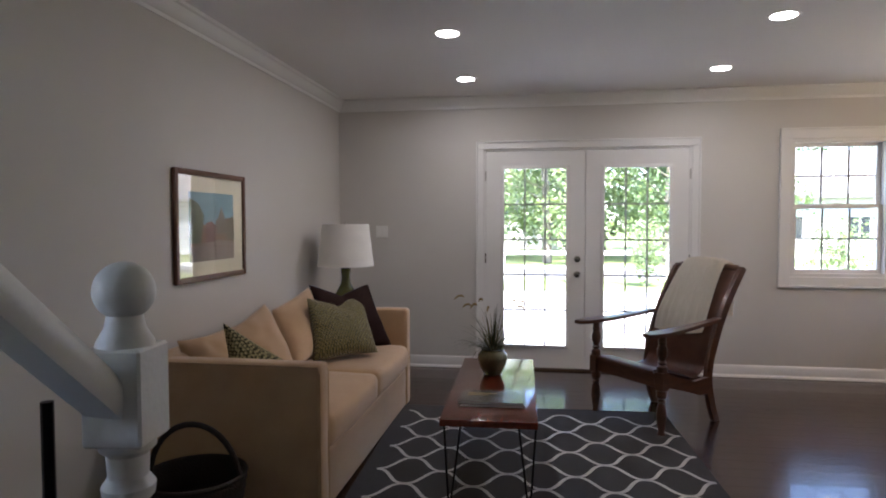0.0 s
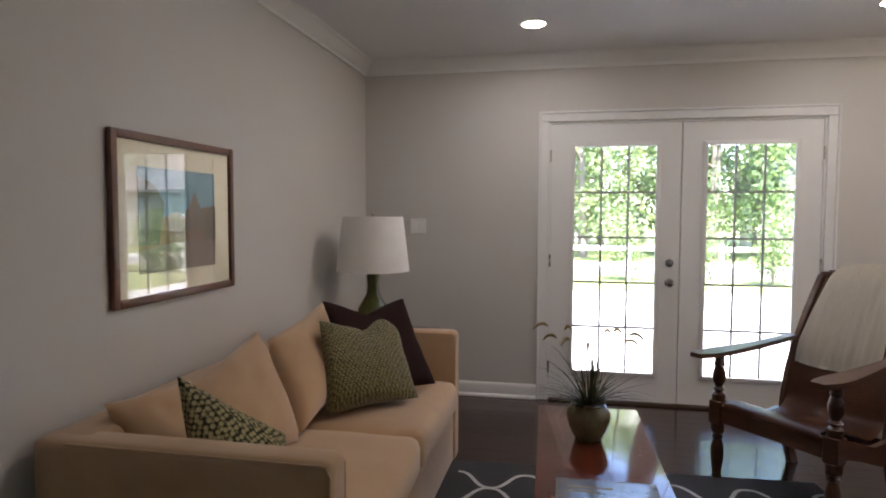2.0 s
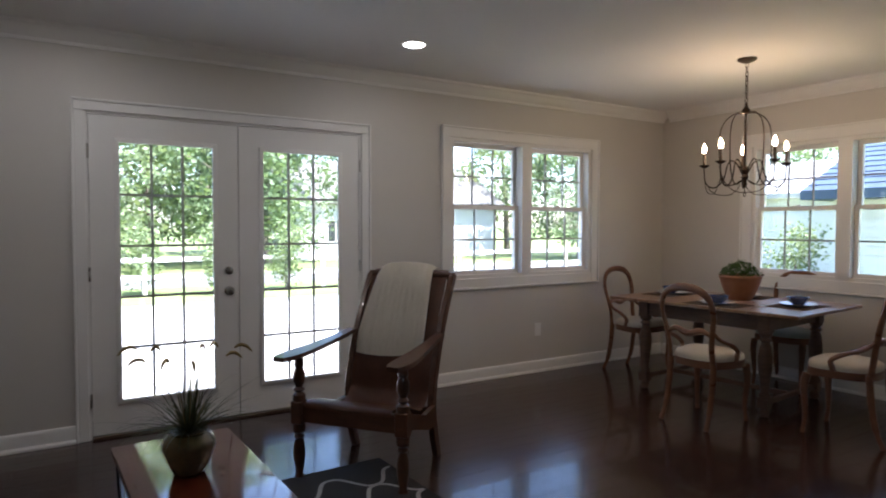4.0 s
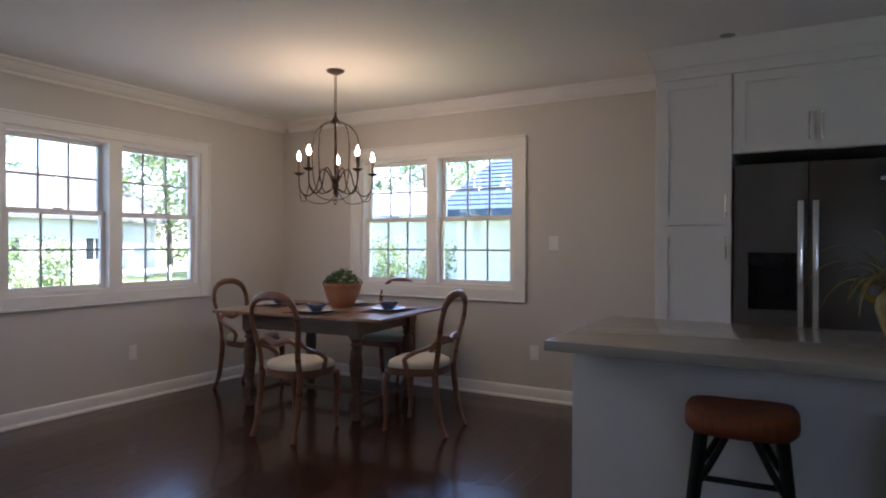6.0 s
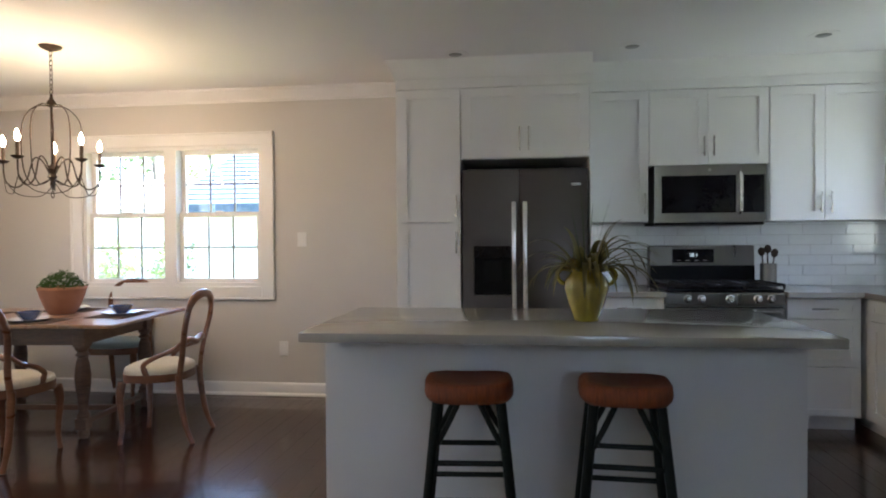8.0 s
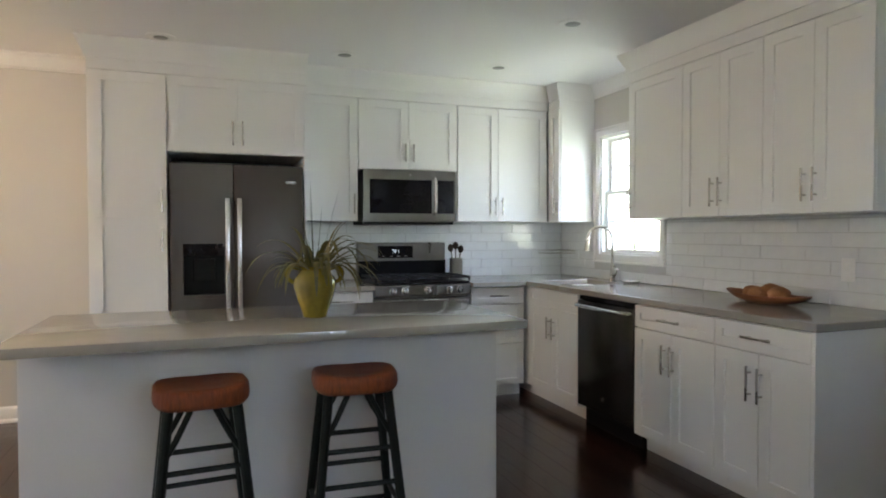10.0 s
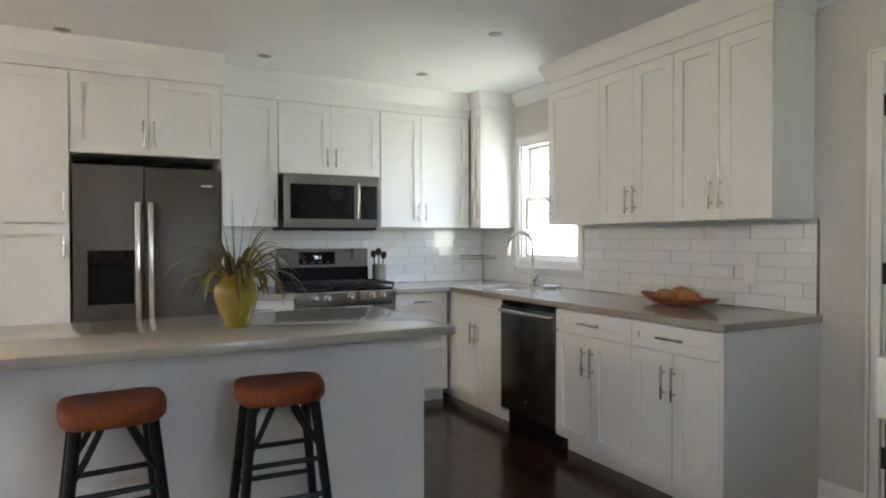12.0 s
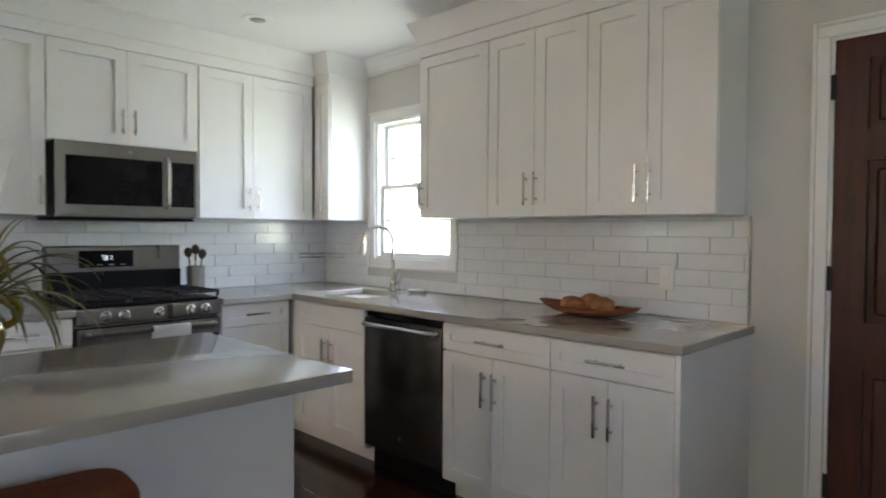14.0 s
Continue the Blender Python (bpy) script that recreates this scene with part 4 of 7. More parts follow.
def cushion(bm, centre, size, m=None, puff=0.5, wrinkle=0.010, n=14, seed=0):
    """A stuffed cushion: a pillow-shaped closed form, thick in the middle and thin at the seams."""
    sx, sy, sz = size
    grid = {}
    for side in (1, -1):
        for i in range(n + 1):
            for j in range(n + 1):
                if side < 0 and (i in (0, n) or j in (0, n)):
                    grid[side, i, j] = grid[1, i, j]
                    continue
                u, v = 2 * i / n - 1, 2 * j / n - 1
                t = ((1 - u * u) * (1 - v * v)) ** puff
                pull = 1 - 0.07 * (1 - abs(u)) * abs(v) ** 3
                pull2 = 1 - 0.07 * (1 - abs(v)) * abs(u) ** 3
                w = wrinkle * (noise.noise(Vector((u * 1.8 + seed, v * 1.8, side * 3.0))) + 0.35 * noise.noise(Vector((u * 5 + seed, v * 3, side))))
                grid[side, i, j] = bm.verts.new(Vector((u * sx / 2 * pull2, v * sy / 2 * pull, side * sz / 2 * t + w * t)))
    verts = list(set(grid.values()))
    for side in (1, -1):
        for i in range(n):
            for j in range(n):
                q = [grid[side, i, j], grid[side, i + 1, j], grid[side, i + 1, j + 1], grid[side, i, j + 1]]
                if len(set(q)) >= 3:
                    bm.faces.new(q if side > 0 else q[::-1])
    bmesh.ops.transform(bm, matrix=Matrix.Translation(centre) @ (m or Matrix()), verts=verts)
    return bm


def soft_box(lo, hi, r, puff=0.0, seg=3, seed=0):
    """An upholstered block with rounded edges and slightly swollen faces."""
    bm = bmesh.new()
    box(bm, lo, hi, r, seg=seg)
    bmesh.ops.subdivide_edges(bm, edges=[e for e in bm.edges if e.calc_length() > 0.2], cuts=7, use_grid_fill=True)
    lo, hi = Vector(lo), Vector(hi)
    c, h = (lo + hi) / 2, (hi - lo) / 2
    for v in bm.verts:
        d = v.co - c
        u = [max(-1, min(1, d[i] / h[i])) for i in range(3)]
        k = max(range(3), key=lambda i: abs(u[i]))
        t = 1.0
        for i in range(3):
            if i != k:
                t *= 1 - u[i] * u[i]
        v.co[k] += (1 if u[k] > 0 else -1) * puff * t + 0.004 * noise.noise(v.co * 6 + Vector((seed, 0, 0)))
    return bm


sofa = empty("sofa", Matrix(), "tan upholstered two-seat sofa against the wall", "sofa")
sy0, sy1, sxf = -3.21, -1.23, 0.96
part("base", soft_box((0.05, sy0 + 0.10, 0.012), (sxf - 0.012, sy1 - 0.10, 0.30), 0.02), SOFA, sofa)
part("back", soft_box((0.03, sy0 + 0.02, 0.012), (0.22, sy1 - 0.02, 0.74), 0.04, 0.01), SOFA, sofa)
for y0, y1 in ((sy0, sy0 + 0.12), (sy1 - 0.12, sy1)):
    arm = part("arm", soft_box((0.032, y0, 0.010), (sxf, y1, 0.740), 0.028), SOFA, sofa)
    for yy in (y0 + 0.006, y1 - 0.006):
        part("piping", tube(bmesh.new(), [(sxf - 0.006, yy, 0.03), (sxf - 0.006, yy, 0.70), (sxf - 0.02, yy, 0.727), (0.15, yy, 0.729)], 0.005, 6), SOFA, arm)
ym = (sy0 + sy1) / 2
for k, (y0, y1) in enumerate(((sy0 + 0.125, ym - 0.003), (ym + 0.003, sy1 - 0.125))):
    part("seat_cushion", soft_box((0.22, y0, 0.302), (sxf + 0.012, y1, 0.475), 0.045, 0.022, seed=k), SOFA, sofa)


def floppy(corners, thick, chop=0.0, wrinkle=0.012, n=24, seed=0):
    """A slumped cushion stretched between four corners: low near, low far, high far, high near."""
    c = [Vector(p) for p in corners]
    bm = bmesh.new()
    out = ((c[1] - c[0]).cross(c[3] - c[0])).normalized()
    mid = (c[0] + c[1] + c[2] + c[3]) / 4
    grid = {}
    for side in (1, -1):
        for i in range(n + 1):
            for j in range(n + 1):
                if side < 0 and (i in (0, n) or j in (0, n)):
                    grid[side, i, j] = grid[1, i, j]
                    continue
                u, v = i / n, j / n
                p = c[0].lerp(c[1], u).lerp(c[3].lerp(c[2], u), v)
                uu, vv = 2 * u - 1, 2 * v - 1
                t = ((1 - uu * uu) * (1 - vv * vv)) ** 0.42
                rim = (1 - abs(uu)) * abs(vv) ** 3 + (1 - abs(vv)) * abs(uu) ** 3
                p = p.lerp(mid, 0.05 * rim)
                p.z -= chop * v * v * (1 - abs(uu)) ** 1.3
                # folds that run from the high corners into the middle
                fold = wrinkle * math.sin(9 * (u - v) + 5 * noise.noise(Vector((u * 2 + seed, v * 2, side)))) * v * t * (1 - t * 0.6)
                fold += 0.6 * wrinkle * noise.noise(Vector((u * 4 + seed, v * 4, side * 2.0))) * t
                sag = 1.0 + 0.25 * (0.5 - v)
                grid[side, i, j] = bm.verts.new(p + out * (side * thick / 2 * t * sag + fold))
    for side in (1, -1):
        for i in range(n):
            for j in range(n):
                q = [grid[side, i, j], grid[side, i + 1, j], grid[side, i + 1, j + 1], grid[side, i, j + 1]]
                bm.faces.new(q if side > 0 else q[::-1])
    return bm


BACKS = (((0.36, -3.06, 0.50), (0.36, -2.68, 0.50), (0.22, -2.70, 0.79), (0.15, -3.05, 0.80)),
         ((0.44, -2.88, 0.50), (0.53, -2.45, 0.50), (0.25, -2.25, 0.885), (0.23, -2.80, 0.77)),
         ((0.51, -2.40, 0.50), (0.44, -1.84, 0.50), (0.23, -1.45, 0.905), (0.25, -2.15, 0.83)))
for k, corners in enumerate(BACKS):
    part("back_cushion", floppy(corners, (0.15, 0.20, 0.21)[k], seed=k * 5), SOFA, sofa, "plump tan back cushion", smooth=80)
for x in (0.1, sxf - 0.07):
    for y in (sy0 + 0.06, sy1 - 0.06):
        part("foot", blk((x - 0.02, y - 0.02, 0.0), (x + 0.02, y + 0.02, 0.013)), BLACK, sofa, smooth=0)

GREEN = material("olive_woven_fabric", (0.190, 0.165, 0.050), 0.95, second=(0.050, 0.048, 0.014), scale=95, fine=190, bump=1.0, sheen=0.3)
SPECK = material("olive_leopard_fabric", (0.34, 0.29, 0.15), 0.9, second=(0.016, 0.018, 0.008), scale=62, fine=120, bump=0.4)
BROWN = material("dark_brown_velvet", (0.024, 0.011, 0.010), 0.95, fine=200, bump=0.2, spec=0.15)


def spotted(mat, scale, edge, dark, light, lean):
    """Woven knots or leopard spots: small cells with a dark core or rim."""
    n, l = mat.node_tree.nodes, mat.node_tree.links
    cell, ramp, mp = n.new("ShaderNodeTexVoronoi"), n.new("ShaderNodeValToRGB"), n.new("ShaderNodeMapping")
    tc = n.new("ShaderNodeTexCoord")
    mp.inputs["Scale"].default_value = lean
    cell.inputs["Scale"].default_value, cell.inputs["Randomness"].default_value = scale, 0.32
    l.new(tc.outputs["Object"], mp.inputs["Vector"]), l.new(mp.outputs[0], cell.inputs["Vector"])
    ramp.color_ramp.elements[0].position, ramp.color_ramp.elements[1].position = edge
    ramp.color_ramp.elements[0].color, ramp.color_ramp.elements[1].color = (*dark, 1), (*light, 1)
    l.new(cell.outputs["Distance"], ramp.inputs["Fac"])
    l.new(ramp.outputs["Color"], n["Principled BSDF"].inputs["Base Color"])
    bp = n["Bump"]
    l.new(cell.outputs["Distance"], bp.inputs["Height"])


spotted(GREEN, 70, (0.24, 0.70), (0.270, 0.215, 0.060), (0.030, 0.028, 0.008), (1, 1, 1.7))
spotted(SPECK, 62, (0.38, 0.62), (0.36, 0.31, 0.15), (0.020, 0.022, 0.008), (1, 1, 1))
speckled = part("throw_pillow", floppy(((0.44, -3.045, 0.53), (0.70, -2.85, 0.515), (0.62, -2.77, 0.645), (0.375, -3.005, 0.89)), 0.17, seed=9, wrinkle=0.015), SPECK, smooth=80)
tagged(speckled, "speckled olive throw pillow slumped on the sofa", "pillow", group="sofa pillows")
for label, mat, corners, thick, seed in (
        ("olive green woven throw pillow with a creased top on the sofa", GREEN, ((0.53, -2.17, 0.51), (0.87, -1.86, 0.52), (0.62, -1.42, 0.865), (0.405, -1.94, 0.885)), 0.17, 4),
        ("dark brown velvet throw pillow behind the green pillow", BROWN, ((0.56, -1.90, 0.51), (0.90, -1.60, 0.52), (0.665, -1.37, 0.925), (0.35, -1.765, 0.955)), 0.13, 17)):
    pillow = part("throw_pillow", floppy(corners, thick, chop=0.075, wrinkle=0.014, seed=seed), mat, smooth=80)
    tagged(pillow, label, "pillow", group="sofa pillows")

# side table and lamp
DARKWOOD = material("dark_mahogany", (0.060, 0.022, 0.012), 0.35, second=(0.028, 0.011, 0.007), stretch=(1, 1, 7), fine=30, coat=0.15)
st = empty("side_table", pose(0.40, -0.80, 0), "dark wooden side table behind the sofa arm", "side table")
part("top", blk((-0.30, -0.30, 0.58), (0.30, 0.30, 0.61), 0.005), DARKWOOD, st)
part("apron", blk((-0.27, -0.27, 0.50), (0.27, 0.27, 0.579)), DARKWOOD, st, smooth=0)
for sx in (-1, 1):
    for s2 in (-1, 1):
        part("leg", tube(bmesh.new(), [(sx * 0.25, s2 * 0.25, 0), (sx * 0.25, s2 * 0.25, 0.50)], [0.014, 0.022], 8), DARKWOOD, st)
LAMPGREEN = material("green_glazed_ceramic", (0.115, 0.125, 0.025), 0.12, second=(0.06, 0.065, 0.015), scale=10, bump=0.02, coat=0.5)
SHADE = material("white_linen_shade", (0.80, 0.78, 0.74), 0.9, fine=300, bump=0.15)
lamp = empty("table_lamp", pose(0.325, -0.84, 0.61), "unlit table lamp with green ceramic base and white shade", "table lamp")
part("base", lathe(bmesh.new(), [(0.075, 0), (0.082, 0.012), (0.095, 0.05), (0.105, 0.11), (0.098, 0.17), (0.066, 0.225), (0.042, 0.27), (0.036, 0.32), (0.042, 0.375), (0.040, 0.40), (0.012, 0.41), (0.012, 0.47), (0.001, 0.47)]), LAMPGREEN, lamp, "green glazed ceramic base")
part("shade", lathe(bmesh.new(), [(0.235, 0.415), (0.195, 0.765), (0.191, 0.765), (0.231, 0.415), (0.235, 0.415)], seg=48), SHADE, lamp, "white drum shade")
bm = bmesh.new()
for a in (0, 2.1, 4.2):
    tube(bm, [(0, 0, 0.47), (0.19 * math.cos(a), 0.19 * math.sin(a), 0.745)], 0.002, 6)
part("harp", bm, NICKEL, lamp)
part("finial", lathe(bmesh.new(), [(0.004, 0.46), (0.004, 0.77), (0.012, 0.78), (0.001, 0.80)], seg=10), NICKEL, lamp)

# framed picture
FRAMEWOOD = material("walnut_frame", (0.17, 0.075, 0.038), 0.35, second=(0.09, 0.038, 0.02), stretch=(1, 1, 1), fine=60)
MAT = material("cream_mat_board", (0.60, 0.57, 0.44), 0.9)
pic = empty("framed_picture", pose(0.0, -2.432, 1.372, 0, 0, 0), "framed landscape painting with cream mat under glass", "picture")
hw, hh = 0.402, 0.318
bm = bmesh.new()
for lo, hi in (((0.002, -hw, -hh), (0.026, -hw + 0.032, hh)), ((0.002, hw - 0.032, -hh), (0.026, hw, hh)), ((0.002, -hw + 0.032, -hh), (0.026, hw - 0.032, -hh + 0.032)), ((0.002, -hw + 0.032, hh - 0.032), (0.026, hw - 0.032, hh))):
    box(bm, lo, hi, 0.006, seg=2)
part("frame", bm, FRAMEWOOD, pic, "walnut frame")
part("mat", blk((0.003, -hw + 0.03, -hh + 0.03), (0.010, hw - 0.03, hh - 0.03)), MAT, pic, "cream mat board", smooth=0)


def flat_shape(name, pts, x, colour, label=""):
    bm = bmesh.new()
    extrude(bm, [(x, y, z) for y, z in pts], (0.0006, 0, 0))
    return part(name, bm, material("paint_" + label.replace(" ", "_"), colour, 0.8, scale=20, fine=90, spread=0.4), pic, label, smooth=0)


iw0, iw1, ih0, ih1 = -0.255, 0.255, -0.205, 0.195
flat_shape("painting", [(iw0, ih0), (iw1, ih0), (iw1, ih1), (iw0, ih1)], 0.0102, (0.15, 0.30, 0.37), "pale blue painted sky")
flat_shape("painting", [(iw0, ih0), (iw1, ih0), (iw1, -0.10), (0.05, -0.08), (iw0, -0.12)], 0.0110, (0.20, 0.16, 0.13), "grey brown painted path")
flat_shape("painting", [(iw0, -0.12), (0.05, -0.08), (iw1, -0.10), (iw1, 0.03), (0.18, 0.05), (0.10, 0.02), (0.0, 0.0), (iw0, 0.02)], 0.0118, (0.19, 0.105, 0.045), "rust painted bushes")
flat_shape("painting", [(iw0, -0.10), (-0.14, -0.10), (-0.10, 0.06), (-0.16, 0.13), (iw0, 0.16)], 0.0126, (0.06, 0.085, 0.035), "dark green painted trees")
flat_shape("painting", [(0.165, -0.09), (iw1, -0.09), (iw1, 0.045), (0.225, 0.06), (0.19, 0.03), (0.165, 0.0)], 0.0131, (0.10, 0.085, 0.04), "olive painted shrubs")
flat_shape("painting", [(-0.09, -0.10), (0.03, -0.09), (0.035, 0.0), (-0.02, 0.03), (-0.08, 0.015)], 0.0129, (0.13, 0.045, 0.03), "dark red painted shrubs")
flat_shape("painting", [(0.03, -0.05), (0.165, -0.05), (0.165, 0.035), (0.145, 0.04), (0.10, 0.115), (0.055, 0.04), (0.03, 0.035)], 0.0134, (0.15, 0.125, 0.095), "grey brown painted barn")
pg = part("glass", blk((0.0160, -hw + 0.031, -hh + 0.031), (0.0180, hw - 0.031, hh - 0.031)), GLASS, pic, "clear glass", smooth=0)
pg.visible_shadow = False

# coffee table
REDWOOD = material("red_brown_lacquer", (0.16, 0.032, 0.014), 0.13, second=(0.075, 0.016, 0.008), scale=3, fine=28, stretch=(9, 1, 1), bump=0.03, coat=0.5)
ct = empty("coffee_table", pose(1.685, -2.305, 0.012, 0, 0, 1.8), "red-brown wooden coffee table on black hairpin legs", "coffee table")
part("top", blk((-0.235, -0.69, 0.405), (0.235, 0.69, 0.438), 0.005, 2), REDWOOD, ct)
for sx in (-1, 1):
    for s2 in (-1, 1):
        bm = bmesh.new()
        c = Vector((sx * 0.185, s2 * 0.58, 0))
        tube(bm, smooth_pts([c + Vector((-0.045, -s2 * 0.03, 0.404)), c + Vector((-0.008 + sx * 0.01, s2 * 0.012, 0.02)), c + Vector((sx * 0.01, s2 * 0.014, 0.006)), c + Vector((0.008 + sx * 0.01, s2 * 0.012, 0.02)), c + Vector((0.045, -s2 * 0.03, 0.404))], 5), 0.0055, 8)
        part("leg", bm, BLACK, ct, "black steel hairpin leg")

TT = 0.4503
POT = material("olive_glazed_pot", (0.155, 0.125, 0.060), 0.2, second=(0.09, 0.075, 0.04), scale=18, bump=0.03, coat=0.4)
SOIL = material("dark_soil", (0.03, 0.02, 0.012), 0.95, fine=150, bump=0.8)
LEAF = material("grass_leaf", (0.060, 0.075, 0.020), 0.5, second=(0.025, 0.035, 0.012), scale=9)
SEED = material("straw_seed_head", (0.36, 0.27, 0.11), 0.8, second=(0.22, 0.16, 0.06))


def blade(bm, root, way, length, droop, width, n=7):
    """A folded grass blade that bends under its weight."""
    p, d = Vector(root), Vector(way).normalized()
    side = d.cross(Vector((0, 0, 1)))
    side = side.normalized() if side.length > 0.01 else Vector((1, 0, 0))
    prev = None
    for i in range(n + 1):
        t = i / n
        w = width * (1 - t) ** 0.6 * min(1, 0.5 + 3 * t)
        row = [bm.verts.new(p - side * w), bm.verts.new(p + d.cross(side) * w * 0.35), bm.verts.new(p + side * w)]
        if prev:
            bm.faces.new((prev[0], prev[1], row[1], row[0])), bm.faces.new((prev[1], prev[2], row[2], row[1]))
        prev = row
        p = p + d * (length / n)
        d = (d + Vector((0, 0, -droop / n * (0.4 + 1.6 * t)))).normalized()
    return p


def grass_plant(name, m, label, pot_profile, soil, blades, spread, longest, seeds, seed, leaf, pot_mat):
    rnd = random.Random(seed)
    thing = empty(name, m, label, "plant")
    pot = part("pot", lathe(bmesh.new(), pot_profile, seg=36), pot_mat, thing, "glazed pot", smooth=50)
    part("soil", lathe(bmesh.new(), [(soil[0], soil[1]), (soil[0] * 0.5, soil[1] + 0.008), (0.001, soil[1] + 0.01)], seg=20), SOIL, thing)
    bm = bmesh.new()
    for k in range(blades):
        a, tilt = rnd.uniform(0, math.tau), rnd.uniform(0.05, spread)
        way = (math.cos(a) * tilt, math.sin(a) * tilt, 1)
        blade(bm, (rnd.uniform(0, soil[0] * 0.6) * math.cos(a), rnd.uniform(0, soil[0] * 0.6) * math.sin(a), soil[1]), way, rnd.uniform(0.4, 1) * longest, rnd.uniform(0.3, 2.0), rnd.uniform(0.0026, 0.0052))
    part("foliage", bm, leaf, thing, "narrow arching leaves", smooth=60)
    if seeds:
        bm = bmesh.new()
        for k in range(seeds):
            a = math.tau * k / seeds + rnd.uniform(-0.3, 0.3)
            tip = blade(bm, (0.02 * math.cos(a), 0.02 * math.sin(a), soil[1]), (0.32 * math.cos(a), 0.32 * math.sin(a), 1), longest * rnd.uniform(0.75, 0.95), 0.7, 0.0024)
            c = Vector((math.cos(a), math.sin(a), 0))
            tube(bm, smooth_pts([tip, tip + c * 0.02 + Vector((0, 0, 0.012)), tip + c * 0.045 + Vector((0, 0, 0.006)), tip + c * 0.065 - Vector((0, 0, 0.015))], 3), [0.001, 0.004, 0.006, 0.007, 0.007, 0.0065, 0.006, 0.005, 0.0035, 0.001], 6)
        part("seed_spray", bm, SEED, thing, "straw-coloured seed heads", smooth=60)
    return thing


grass_plant("potted_grass", pose(1.655, -2.06, TT), "ornamental grass in an olive glazed pot on the coffee table",
            [(0.052, 0), (0.056, 0.004), (0.078, 0.045), (0.094, 0.095), (0.090, 0.125), (0.074, 0.142), (0.068, 0.148), (0.074, 0.156), (0.068, 0.157), (0.060, 0.146), (0.001, 0.14)], (0.062, 0.146), 120, 2.6, 0.34, 9, 5, LEAF, POT)

COVER = material("dark_magazine_cover", (0.16, 0.145, 0.105), 0.22, second=(0.06, 0.056, 0.04), scale=9, fine=30, coat=0.5)
PAPER = material("page_edges", (0.66, 0.64, 0.60), 0.9, fine=300, stretch=(1, 1, 30))
for k, (z, dx, r) in enumerate(((0, 0, 2.0), (0.0135, -0.006, 0.5))):
    mag = empty("magazine", pose(1.705 + dx, -2.655, TT + z, 0, 0, r), "glossy dark magazine lying on the coffee table", "magazine", "magazines")
    part("page_block", blk((-0.166, -0.112, 0.0008), (0.166, 0.112, 0.0118)), PAPER, mag, "white page edges", smooth=0)
    cv = part("cover", blk((-0.168, -0.114, 0.012), (0.168, 0.114, 0.0128)), COVER, mag, "dark glossy cover", smooth=0)
    part("back_cover", blk((-0.168, -0.114, 0.0), (0.168, 0.114, 0.0007)), COVER, mag, smooth=0)
    if k:
        part("title_bar", blk((-0.13, 0.04, 0.0129), (0.02, 0.055, 0.0133)), SEED, cv, "pale title bar", smooth=0)
        part("title_bar", blk((-0.13, 0.01, 0.0129), (-0.02, 0.02, 0.0133)), SEED, cv, "pale title bar", smooth=0)

# plantation armchair
CHAIRWOOD = material("dark_turned_wood", (0.105, 0.042, 0.020), 0.32, second=(0.045, 0.018, 0.010), stretch=(1, 1, 5), fine=26, coat=0.25)
LEATHER = material("brown_leather", (0.155, 0.060, 0.030), 0.36, second=(0.085, 0.030, 0.016), scale=8, fine=120, bump=0.25, coat=0.15)
ac = empty("plantation_armchair", pose(2.735, -1.335, 0.0, 0, 0, -52), "dark wooden plantation armchair with brown leather sling seat", "armchair")
fw, fd, rd = 0.305, -0.25, 0.24          # half width, front and rear leg lines (local -y is the front)
turned = [(0.024, 0), (0.028, 0.012), (0.020, 0.03), (0.028, 0.08), (0.034, 0.13), (0.030, 0.18), (0.020, 0.215), (0.030, 0.228), (0.020, 0.242), (0.034, 0.255), (0.034, 0.30)]
upper = [(0.034, 0.42), (0.034, 0.455), (0.018, 0.468), (0.031, 0.482), (0.018, 0.496), (0.032, 0.53), (0.033, 0.565), (0.022, 0.60), (0.028, 0.612), (0.024, 0.63), (0.024, 0.66)]
